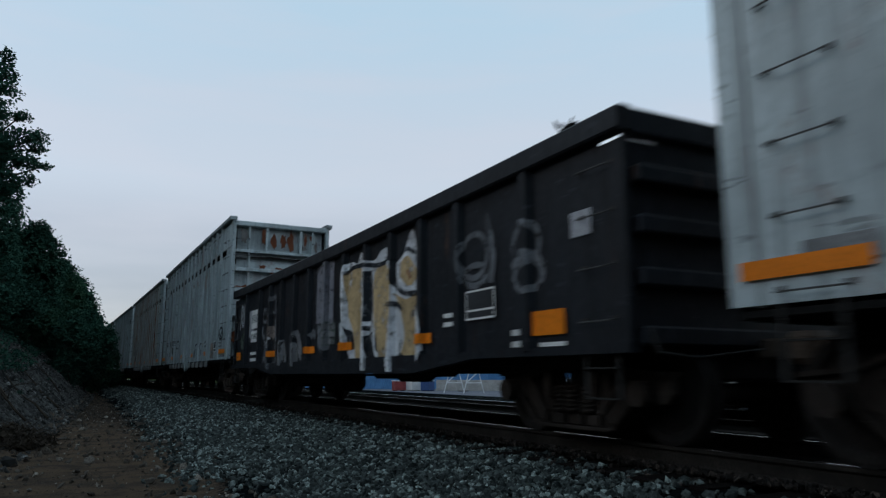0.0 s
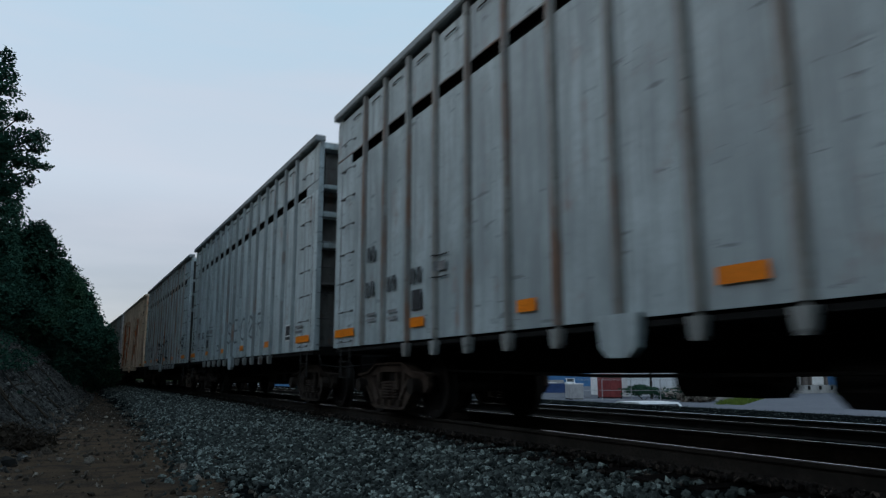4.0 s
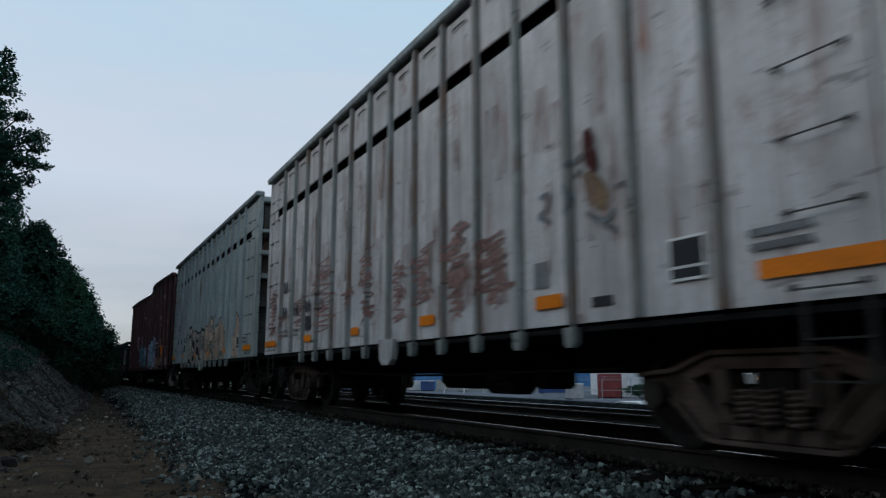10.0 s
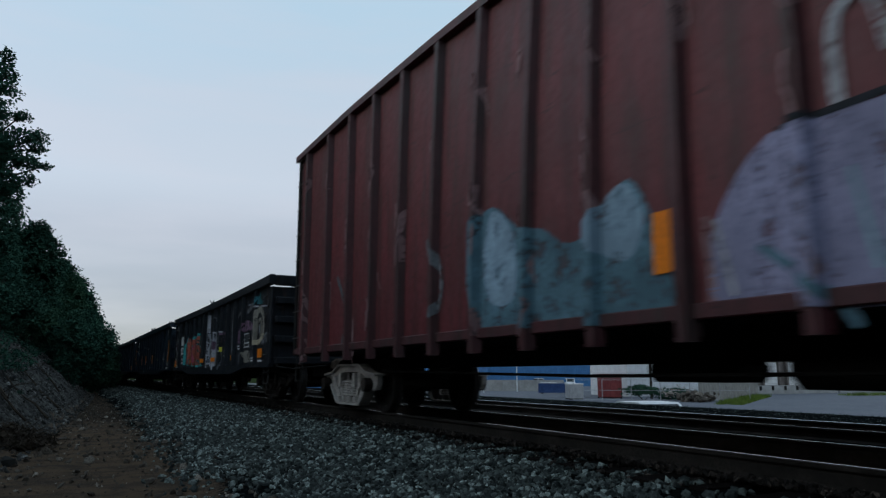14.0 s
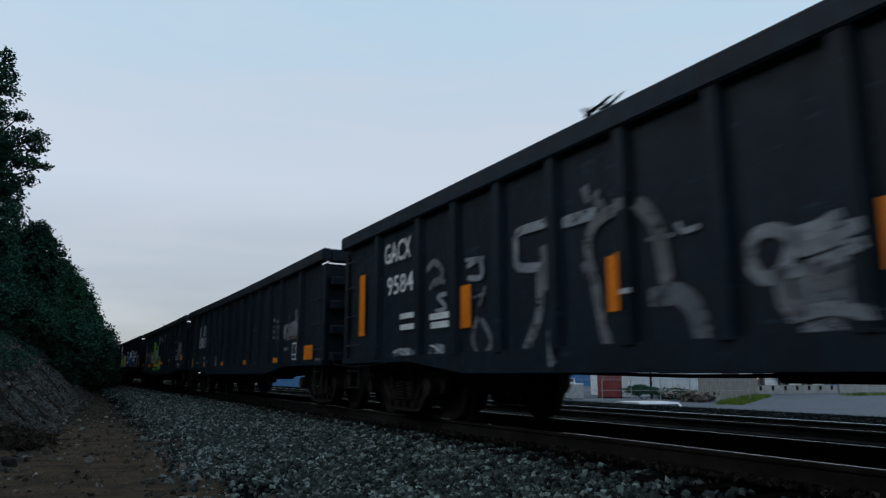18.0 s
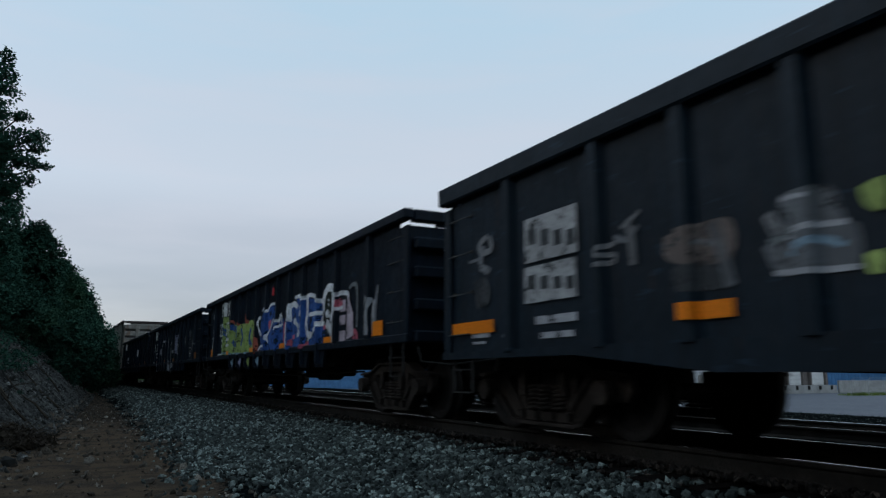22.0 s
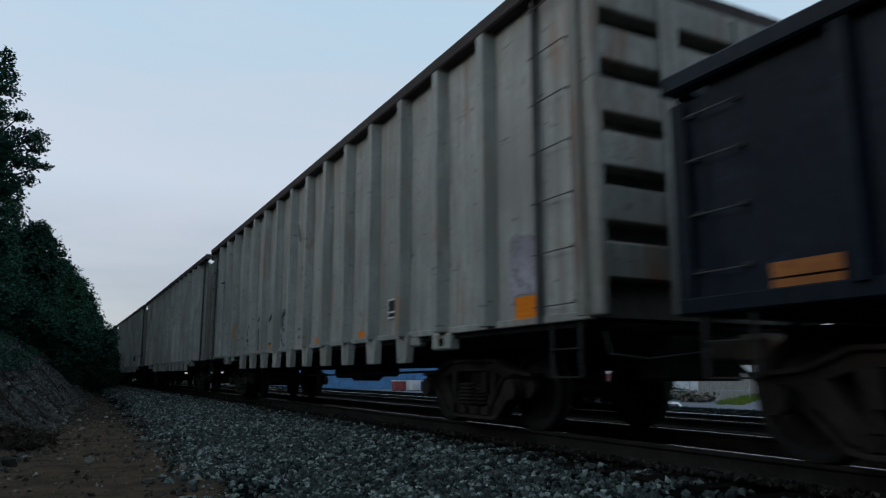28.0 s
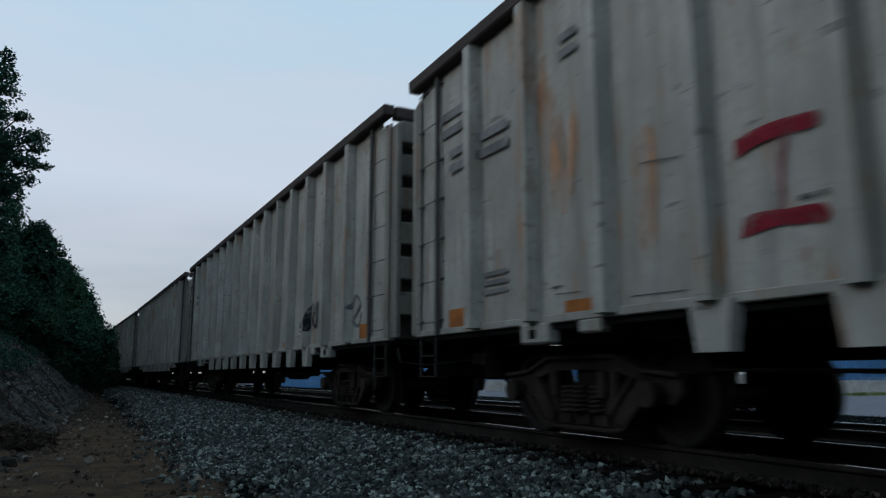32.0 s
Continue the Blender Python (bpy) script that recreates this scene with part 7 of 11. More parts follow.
spray(T, patch([(10.31, 0.94), (10.36, 1.59), (10.05, 1.65), (9.71, 1.59), (9.49, 1.43), (9.45, 0.98), (9.85, 0.96)]), C_BRICK, "graffiti", 1)
spray(T, stroke([(12.64, 1.15), (12.57, 1.64), (12.36, 1.71)], 0.07), C_PINK, "graffiti", 2)
spray(T, stroke([(11.67, 1.1), (11.76, 1.57)], 0.07), C_CREAM, "graffiti", 2)
spray(T, stroke([(10.88, 1.07), (10.95, 1.5), (10.66, 1.76)], 0.07), C_PINK, "graffiti", 2)
spray(T, stroke([(10.11, 1.04), (10.08, 1.43)], 0.07), C_CREAM, "graffiti", 2)
spray(T, stroke([(12.36, 1.62), (12.3, 1.21)], 0.06), C_INK, "graffiti", 2)
spray(T, stroke([(11.18, 1.38), (11.04, 1.08)], 0.07), C_INK, "graffiti", 2)
spray(T, stroke([(9.89, 1.81), (9.74, 1.53)], 0.06), C_INK, "graffiti", 2)
spray(T, stroke([(10.25, 1.72), (9.86, 1.7)], 0.05), C_INK, "graffiti", 2)
spray(T, patch([(9.76, 1.39), (9.54, 1.38), (9.47, 1.22), (9.67, 1.15)]), C_INK, "graffiti", 3)
spray(T, patch([(8.49, 2.56), (7.79, 2.53), (7.82, 1.94), (8.5, 2.02)], False), C_ASH, "graffiti", 0)
spray(T, patch([(8.56, 1.91), (8.36, 1.98), (8.13, 1.89), (7.84, 1.93), (7.64, 1.86), (7.54, 1.66), (7.74, 1.43), (7.53, 1.12), (7.5, 0.85), (8.3, 0.86), (8.53, 1.19), (8.24, 1.38), (8.49, 1.67)]), C_ASH, "graffiti", 1)
spray(T, patch([(7.45, 1.71), (7.24, 1.89), (7.0, 1.95), (6.68, 1.87), (6.64, 1.61), (6.7, 0.83), (7.32, 0.84), (7.39, 1.11), (7.28, 1.47), (7.44, 1.57)]), C_ASH, "graffiti", 1)
spray(T, patch([(7.08, 1.61), (6.9, 1.65), (6.76, 1.55), (6.92, 1.37), (7.08, 1.47)]), C_MAUVE, "graffiti", 2)
spray(T, stroke([(8.53, 1.21), (8.08, 1.26), (7.68, 1.2)], 0.04), C_PALE, "graffiti", 3)
spray(T, stroke([(8.31, 0.96), (7.69, 0.98)], 0.05), C_PALE, "graffiti", 3)
spray(T, stroke([(7.3, 1.37), (7.03, 1.38), (6.92, 1.4)], 0.04), C_PALE, "graffiti", 3)
spray(T, stroke([(7.45, 1.73), (7.13, 1.93), (6.69, 1.88)], 0.05), C_PALE, "graffiti", 3)
spray(T, stroke([(7.24, 1.28), (6.86, 1.26)], 0.04), C_PALE, "graffiti", 3)
spray(T, stroke([(8.49, 1.69), (8.06, 1.67), (7.65, 1.57)], 0.04), C_PALE, "graffiti", 3)
spray(T, stroke([(6.34, 1.91), (6.11, 1.9), (5.78, 1.89)], 0.05), C_PALE, "graffiti", 2)
spray(T, stroke([(6.42, 1.49), (6.19, 1.5), (5.99, 1.51)], 0.035), C_PALE, "graffiti", 2)
spray(T, stroke([(6.51, 1.37), (6.2, 1.39), (6.05, 1.4)], 0.035), C_PALE, "graffiti", 2)
spray(T, stroke([(6.46, 1.24), (6.16, 1.29), (5.87, 1.32)], 0.035), C_PALE, "graffiti", 2)
spray(T, stroke([(6.53, 1.06), (6.27, 1.07), (6.09, 0.98), (6.16, 0.86)], 0.09), C_DIMPALE, "graffiti", 2)
spray(T, stroke([(5.83, 1.3), (5.79, 1.08), (5.9, 0.87), (6.11, 0.82)], 0.12), C_GHOST, "graffiti", 2)
spray(T, stroke([(6.16, 1.85), (5.99, 1.64), (6.18, 1.56)], 0.07), C_DIMPALE, "graffiti", 2)
spray(T, stroke([(5.93, 1.82), (5.62, 1.84), (5.32, 1.8)], 0.060), C_MAUVE, "graffiti", 2)
spray(T, stroke([(5.57, 1.63), (5.34, 1.6), (5.13, 1.58)], 0.070), C_MAUVE, "graffiti", 2)
spray(T, stroke([(6.45, 2.14), (6.29, 2.14), (6.15, 2.2)], 0.08), C_DIMPALE, "graffiti", 2)
spray(T, stroke([(6.34, 2.07), (6.24, 2.08)], 0.08), C_GHOST, "graffiti", 2)
spray(T, stroke([(7.06, 2.34), (6.9, 2.35), (6.78, 2.29)], 0.1), C_GHOST, "graffiti", 2)
spray(T, stroke([(6.71, 2.39), (6.73, 2.07)], 0.14), C_THINSMOKE, "graffiti", 2)
spray(T, stroke([(5.5, 1.17), (5.32, 1.18), (5.17, 1.17)], 0.06), C_WHITE, "graffiti", 2)
spray(T, stroke([(5.72, 1.72), (5.56, 1.72)], 0.030), C_MAUVE, "graffiti", 2)
spray(T, patch([(5.52, 1.42), (5.36, 1.47), (5.13, 1.47), (5.16, 1.24), (5.49, 1.24)]), C_ASH, "graffiti", 0)
framed(T, 2.2, 2.76, 1.32, 1.68)
bars(T, 3.2, 3.55, 1.29, 1.40, 2)
bars(T, 1.43, 1.72, 0.95, 1.04, 2)
bars(T, 0.8, 1.2, 0.93, 0.97, 1)
spray(T, rect(5.68, 5.9, 1.3, 1.44), M_YELLOW, "label_plate", 6)
spray(T, rect(13.42, 14.2, 1.76, 2.10), M_WHITE, "lettering", 5, "white painted panel")
spray(T, rect(13.42, 14.2, 1.40, 1.68), M_WHITE, "lettering", 5, "white painted panel")
bars(T, 13.4, 13.92, 1.05, 1.25, 2)
for k in range(4):
    spray(T, rect(13.5 + 0.17 * k, 13.6 + 0.17 * k, 1.47, 1.61), M_GREYLET, "lettering", 7)
SMEAR = rust_film("white_smear", (0.52, 0.53, 0.56), 0.37, 0.60)
C_MAUVEFILM = rust_film("mauve_smear", (0.27, 0.13, 0.20), 0.34, 0.58)
spray(T, patch([(15.63, 2.7), (15.39, 2.67), (15.09, 2.57), (14.94, 2.5), (15.11, 2.42), (15.41, 2.41), (15.65, 2.47)]), SMEAR, "graffiti", 0)
spray(T, stroke([(15.71, 2.56), (15.49, 2.59), (15.35, 2.59)], 0.03), C_PALE, "graffiti", 3)
spray(T, stroke([(15.59, 2.52), (15.31, 2.5), (15.2, 2.56)], 0.03), C_PALE, "graffiti", 3)
spray(T, stroke([(15.41, 2.39), (15.19, 2.4), (14.99, 2.44), (14.76, 2.39)], 0.03), C_PALE, "graffiti", 3)
spray(T, stroke([(15.31, 2.52), (15.1, 2.54), (14.96, 2.51)], 0.03), C_PALE, "graffiti", 3)
spray(T, stroke([(15.46, 2.16), (15.51, 2.06), (15.57, 1.95)], 0.13), C_DIMPALE, "graffiti", 1)
spray(T, stroke([(15.49, 2.01), (15.45, 1.8), (15.44, 1.66)], 0.14), C_DIMPALE, "graffiti", 2)
spray(T, stroke([(15.7, 1.88), (15.49, 1.82), (15.4, 1.75)], 0.07), C_DIMPALE, "graffiti", 2)
spray(T, patch([(15.78, 1.75), (15.57, 1.74), (15.33, 1.66), (15.28, 1.5), (15.58, 1.53), (15.77, 1.63)]), SMEAR, "graffiti", 1)
spray(T, patch([(15.13, 2.18), (14.93, 2.25), (14.72, 2.14), (14.61, 1.98), (14.64, 1.69), (14.94, 1.8), (15.16, 1.92), (15.2, 2.09)]), SMEAR, "graffiti", 1)
spray(T, patch([(15.09, 2.21), (14.82, 2.18), (14.61, 1.95), (14.63, 1.79), (14.96, 1.91)]), SMEAR, "graffiti", 2)
spray(T, patch([(15.31, 1.85), (15.08, 1.86), (14.79, 1.76), (14.64, 1.69), (14.67, 1.4), (14.97, 1.48), (15.27, 1.61)]), C_MAUVEFILM, "graffiti", 3)
spray(T, patch([(15.27, 1.63), (15.04, 1.53), (14.66, 1.46), (14.69, 1.24), (15.1, 1.29), (15.33, 1.4), (15.45, 1.53)]), SMEAR, "graffiti", 2)
spray(T, stroke([(14.88, 1.63), (14.74, 1.64)], 0.06), C_MAUVE, "graffiti", 4)
spray(T, patch([(15.21, 1.38), (14.9, 1.4), (14.76, 1.31), (14.82, 1.19), (15.14, 1.23)]), C_INK, "graffiti", 3)
spray(T, patch([(15.74, 1.34), (15.46, 1.4), (15.25, 1.39), (15.18, 1.23), (15.52, 1.23), (15.75, 1.25)]), SMEAR, "graffiti", 1)
spray(T, stroke([(15.75, 1.26), (15.52, 1.25), (15.3, 1.26)], 0.05), C_PALE, "graffiti", 2)
spray(T, patch([(15.44, 0.94), (15.25, 0.93), (15.27, 0.8), (15.43, 0.81)]), C_DIMPALE, "graffiti", 1)
spray(T, stroke([(16.02, 1.84), (15.99, 1.58)], 0.08), C_THINSMOKE, "graffiti", 3)
bars(T, 14.86, 15.2, 0.92, 1.02, 2)
reflectors(T, [(0.79, 1.24, 1.03, 1.24), (3.97, 4.42), (6.76, 7.2), (8.81, 9.26), (11.4, 11.85), (15.24, 15.76, 0.96, 1.2)])

# L
T = "L"
spray(T, words("GACX", 14.26, 2.22, 0.31, 0.94), M_WHITE, "lettering", 5)
spray(T, words("9584", 14.15, 1.75, 0.28, 0.91), M_WHITE, "lettering", 5)
bars(T, 13.2, 13.66, 1.23, 1.46, 2)
for a, z0, z1 in ((15.15, 1.22, 2.19), (11.76, 1.16, 1.66), (9.12, 1.15, 1.63), (0.73, 1.20, 2.15), (6.73, 1.21, 1.63)):
    spray(T, rect(a - 0.12, a + 0.12, z0, z1), M_ORANGE, "reflector", 9)
C_DIMW = colour("dim_white", (0.26, 0.275, 0.30))
spray(T, stroke([(10.06, 2.1), (10.31, 2.1), (10.65, 2.09), (10.69, 1.93), (10.65, 1.73), (10.27, 1.68)], 0.1), C_DIMW, "graffiti", 2)
spray(T, stroke([(10.19, 1.85), (10.17, 1.68), (10.14, 1.47)], 0.14), C_DIMPALE, "graffiti", 2)
spray(T, stroke([(9.84, 2.05), (9.64, 2.05), (9.41, 2.05)], 0.12), C_DIMW, "graffiti", 2)
spray(T, stroke([(10.27, 1.64), (10.28, 1.24), (10.48, 0.93), (10.61, 0.74)], 0.13), C_DIMPALE, "graffiti", 2)
spray(T, stroke([(10.11, 1.03), (10.08, 0.9), (9.98, 0.73)], 0.11), C_DIMW, "graffiti", 2)
spray(T, stroke([(9.52, 2.3), (9.48, 2.2)], 0.13), C_GHOST, "graffiti", 2)
spray(T, stroke([(9.37, 2.21), (9.31, 2.09)], 0.14), C_GHOST, "graffiti", 2)
spray(T, stroke([(9.23, 0.73), (9.33, 1.02), (9.43, 1.43), (9.51, 1.75), (9.43, 1.93), (9.2, 2.02), (8.96, 2.03)], 0.12), C_DIMPALE, "graffiti", 2)
spray(T, stroke([(9.58, 1.6), (9.44, 1.43)], 0.1), C_GHOST, "graffiti", 2)
spray(T, stroke([(8.83, 2.01), (8.68, 1.86), (8.61, 1.65), (8.56, 1.33)], 0.15), C_DIMPALE, "graffiti", 2)
spray(T, stroke([(8.74, 1.7), (8.48, 1.69)], 0.05), C_DIMW, "graffiti", 2)
spray(T, stroke([(8.42, 1.77), (8.36, 1.7), (8.22, 1.71)], 0.05), C_DIMW, "graffiti", 2)
spray(T, stroke([(8.71, 1.23), (8.46, 1.23), (8.3, 1.11), (8.23, 0.88), (8.27, 0.72)], 0.18), C_GHOST, "graffiti", 2)
spray(T, stroke([(9.11, 1.29), (8.92, 1.3)], 0.06), C_WHITE, "graffiti", 2)
spray(T, stroke([(7.41, 1.45), (7.52, 1.55), (7.68, 1.57), (7.77, 1.47), (7.75, 1.32), (7.64, 1.25), (7.51, 1.32), (7.45, 1.46)], 0.1), C_DIMW, "graffiti", 2)
spray(T, stroke([(7.56, 1.29), (7.52, 1.07), (7.41, 1.03)], 0.12), C_DIMPALE, "graffiti", 2)
spray(T, stroke([(7.46, 1.51), (7.27, 1.52), (7.12, 1.57)], 0.11), C_DIMW, "graffiti", 2)
spray(T, stroke([(7.39, 1.4), (7.15, 1.44), (6.95, 1.48)], 0.1), C_DIMW, "graffiti", 2)
spray(T, stroke([(7.48, 1.27), (7.24, 1.31), (6.94, 1.37)], 0.09), C_DIMW, "graffiti", 2)
spray(T, stroke([(7.32, 1.3), (7.28, 1.18), (7.1, 1.2)], 0.1), C_DIMPALE, "graffiti", 2)
spray(T, stroke([(7.5, 0.98), (7.23, 1.02), (6.92, 0.96)], 0.09), C_DIMW, "graffiti", 2)
spray(T, stroke([(7.4, 0.88), (7.19, 0.91), (7.23, 0.8)], 0.11), C_DIMW, "graffiti", 2)
spray(T, stroke([(12.81, 1.98), (12.61, 2.05), (12.36, 1.89), (12.58, 1.76)], 0.09), C_DIMPALE, "graffiti", 2)
spray(T, stroke([(12.74, 1.72), (12.58, 1.81), (12.32, 1.76)], 0.07), C_DIMPALE, "graffiti", 2)
spray(T, stroke([(12.29, 1.61), (12.51, 1.59), (12.29, 1.44), (12.61, 1.41)], 0.06), C_PALE, "graffiti", 2)
spray(T, stroke([(11.73, 1.88), (11.45, 1.92), (11.42, 1.72), (11.72, 1.74)], 0.07), C_DIMW, "graffiti", 2)
spray(T, stroke([(11.77, 1.96), (11.37, 1.93)], 0.06), C_DIMW, "graffiti", 2)
spray(T, stroke([(11.51, 1.26), (11.62, 1.03), (11.47, 0.82), (11.21, 0.97), (11.41, 1.23)], 0.07), C_DIMPALE, "graffiti", 2)
spray(T, stroke([(11.75, 1.49), (11.33, 1.52)], 0.05), C_DIMPALE, "graffiti", 2)
spray(T, stroke([(11.33, 1.59), (11.46, 1.4)], 0.05), C_DIMPALE, "graffiti", 2)
spray(T, patch([(7.46, 1.26), (7.2, 1.34), (7.06, 1.23), (7.12, 1.01), (7.41, 1.02)]), C_GHOST, "graffiti", 0)
spray(T, rect(12.21, 12.74, 1.31, 1.39), M_WHITE, "lettering", 3)
spray(T, rect(12.21, 12.70, 1.20, 1.28), M_WHITE, "lettering", 3)
scribble(T, 13.6, 0.9, 0.4, 0.11, 41, C_PALE, 4)
scribble(T, 12.5, 0.92, 0.3, 0.12, 42, C_WHITE, 4)
scribble(T, 3.4, 1.95, 0.28, 0.24, 43, C_GHOST, 4)
scribble(T, 3.25, 1.2, 0.22, 0.28, 44, C_PALE, 4)
scribble(T, 5.4, 1.28, 0.22, 0.36, 45, C_WHITE, 4)
scribble(T, 4.35, 0.93, 0.25, 0.09, 46, C_WHITE, 4)
scribble(T, 6.38, 0.95, 0.2, 0.12, 47, C_SKYB, 4)
spray(T, rect(4.52, 4.72, 1.28, 1.38), M_YELLOW, "label_plate", 6)
spray(T, rect(1.11, 1.31, 2.52, 2.61), C_DIMPALE, "lettering", 5)
spray(T, rect(1.12, 1.31, 2.45, 2.54), C_DIMPALE, "lettering", 5)
spray(T, rect(1.14, 1.31, 2.37, 2.46), C_DIMPALE, "lettering", 5)
spray(T, rect(0.84, 1.04, 2.55, 2.64), C_DIMPALE, "lettering", 5)
spray(T, rect(0.84, 1.05, 2.47, 2.56), C_DIMPALE, "lettering", 5)
spray(T, rect(0.85, 1.05, 2.39, 2.47), C_DIMPALE, "lettering", 5)
spray(T, rect(1.12, 1.32, 2.28, 2.37), C_DIMPALE, "lettering", 5)
spray(T, rect(0.85, 1.05, 2.27, 2.38), C_DIMPALE, "lettering", 5)
spray(T, patch([(1.33, 1.65), (1.11, 1.69), (0.91, 1.62), (0.92, 1.48), (1.12, 1.42), (1.3, 1.49)]), SMEAR, "graffiti", 1)
spray(T, stroke([(1.22, 1.54), (1.06, 1.61), (0.94, 1.66)], 0.04), C_PALE, "graffiti", 2)
spray(T, stroke([(1.26, 1.25), (0.82, 1.26), (0.64, 1.18)], 0.05), C_DIMPALE, "graffiti", 2)
spray(T, patch([(1.28, 1.22), (0.68, 1.21), (0.6, 1.04), (1.24, 1.05)]), SMEAR, "graffiti", 0)
spray(T, stroke([(1.03, 0.92), (0.69, 0.93)], 0.05), C_PALE, "graffiti", 2)
spray(T, patch([(2.66, 1.6), (2.21, 1.59), (2.18, 1.39), (2.66, 1.36)]), SMEAR, "graffiti", 1)
spray(T, stroke([(2.66, 1.32), (2.11, 1.32), (1.56, 1.32)], 0.05), C_PALE, "graffiti", 2)
spray(T, stroke([(1.74, 1.23), (1.55, 1.23)], 0.05), C_PALE, "graffiti", 2)
spray(T, stroke([(2.49, 0.96), (2.28, 0.87)], 0.06), C_DIMPALE, "graffiti", 1)
spray(T, stroke([(1.89, 0.9), (1.6, 0.93)], 0.07), C_PALE, "graffiti", 1)
spray(T, stroke([(2.1, 1.77), (1.98, 1.66)], 0.04), C_GHOST, "graffiti", 1)
bars(T, 0.9, 1.25, 0.9, 0.95, 1)

# M
T = "M"
C_ASH2 = colour("worn_ash", (0.20, 0.20, 0.215))
M_FADED = colour("faded_lettering_white", (0.34, 0.35, 0.36))
spray(T, patch([(2.85, 1.66), (1.81, 1.71), (1.81, 1.43), (2.32, 1.42), (2.8, 1.36)]), C_ASH2, "graffiti", 0)
spray(T, stroke([(2.62, 1.66), (2.6, 1.43)], 0.03), C_THINSMOKE, "graffiti", 1)
spray(T, stroke([(2.44, 1.63), (2.41, 1.41)], 0.03), C_THINSMOKE, "graffiti", 1)
spray(T, stroke([(2.24, 1.6), (2.21, 1.39)], 0.03), C_THINSMOKE, "graffiti", 1)
spray(T, stroke([(2.05, 1.58), (2.03, 1.37)], 0.03), C_THINSMOKE, "graffiti", 1)
spray(T, patch([(2.03, 1.93), (1.87, 1.93), (1.81, 1.7), (1.97, 1.7)]), C_GHOST, "graffiti", 0)
spray(T, patch([(2.46, 1.87), (2.33, 1.86), (2.32, 1.7), (2.5, 1.68)]), C_THINSMOKE, "graffiti", 0)
spray(T, stroke([(2.57, 1.34), (2.32, 1.37), (1.98, 1.38), (1.78, 1.34), (1.83, 1.3)], 0.05), C_GHOST, "graffiti", 2)
spray(T, stroke([(2.27, 1.36), (1.9, 1.4)], 0.03), C_RUSTRUN, "graffiti", 3)
spray(T, rect(2.46, 2.79, 1.12, 1.19), C_GHOST, "graffiti", 1)
framed(T, 1.52, 2.1, 0.92, 1.26)
spray(T, rect(0.24, 0.56, 0.82, 0.92), M_GREYLET, "lettering", 6)
spray(T, rect(3.58, 3.74, 1.79, 1.87), C_GHOST, "lettering", 2)
spray(T, rect(3.28, 3.43, 1.75, 1.82), C_GHOST, "lettering", 2)
spray(T, rect(3.58, 3.74, 1.67, 1.74), C_GHOST, "lettering", 2)
spray(T, rect(3.28, 3.43, 1.63, 1.70), C_GHOST, "lettering", 2)
spray(T, rect(3.59, 3.74, 1.54, 1.61), C_GHOST, "lettering", 2)
spray(T, rect(3.29, 3.43, 1.51, 1.58), C_GHOST, "lettering", 2)
spray(T, rect(3.59, 3.74, 1.42, 1.48), C_GHOST, "lettering", 2)
spray(T, rect(3.29, 3.44, 1.39, 1.45), C_GHOST, "lettering", 2)
spray(T, stroke([(5.67, 1.86), (5.46, 1.8), (5.51, 1.69), (5.76, 1.75)], 0.04), C_GHOST, "graffiti", 1)
spray(T, stroke([(4.58, 1.12), (4.41, 1.21), (4.27, 1.1), (4.3, 0.96), (4.49, 0.84)], 0.05), C_THINSMOKE, "graffiti", 1)
spray(T, stroke([(4.49, 1.32), (4.24, 1.38)], 0.05), C_THINSMOKE, "graffiti", 1)
spray(T, rect(5.23, 5.50, 0.82, 0.93), C_DIMPALE, "graffiti", 2)
spray(T, patch([(10.85, 1.17), (10.54, 1.18), (10.3, 1.19), (10.05, 1.12), (10.06, 0.84), (10.24, 0.77), (10.54, 0.78), (10.76, 0.88), (10.84, 1.01)]), C_ASH2, "graffiti", 0)
spray(T, stroke([(10.72, 1.15), (10.67, 0.91)], 0.03), C_THINSMOKE, "graffiti", 1)
spray(T, stroke([(10.6, 1.14), (10.56, 0.9)], 0.03), C_THINSMOKE, "graffiti", 1)
spray(T, stroke([(10.48, 1.13), (10.44, 0.9)], 0.03), C_THINSMOKE, "graffiti", 1)
spray(T, stroke([(10.33, 1.13), (10.37, 1.0), (10.17, 1.01), (10.12, 0.92), (10.35, 0.93)], 0.05), C_THINSMOKE, "graffiti", 1)
spray(T, stroke([(10.81, 0.96), (10.53, 0.92), (10.29, 0.89), (10.1, 0.87)], 0.04), C_PALE, "graffiti", 2)
spray(T, stroke([(10.52, 0.99), (10.31, 0.95), (10.14, 0.87), (10.13, 0.79)], 0.04), C_PALE, "graffiti", 2)
spray(T, stroke([(9.45, 1.65), (9.27, 1.68)], 0.07), C_DIMPALE, "graffiti", 1)
spray(T, stroke([(9.63, 1.39), (9.47, 1.39)], 0.06), C_GHOST, "graffiti", 1)
spray(T, stroke([(9.7, 1.26), (9.53, 1.26)], 0.06), C_THINSMOKE, "graffiti", 1)
spray(T, stroke([(9.85, 1.39), (9.73, 1.55), (9.59, 1.57)], 0.06), C_THINSMOKE, "graffiti", 1)
spray(T, stroke([(9.56, 1.14), (9.38, 1.16), (9.36, 1.29)], 0.06), C_THINSMOKE, "graffiti", 1)
spray(T, stroke([(8.84, 1.43), (8.68, 1.43)], 0.05), C_GHOST, "graffiti", 1)
spray(T, stroke([(12.19, 1.09), (11.95, 1.04), (11.81, 1.11), (11.59, 1.15), (11.42, 1.22), (11.15, 1.23)], 0.035), C_THINSMOKE, "graffiti", 1)
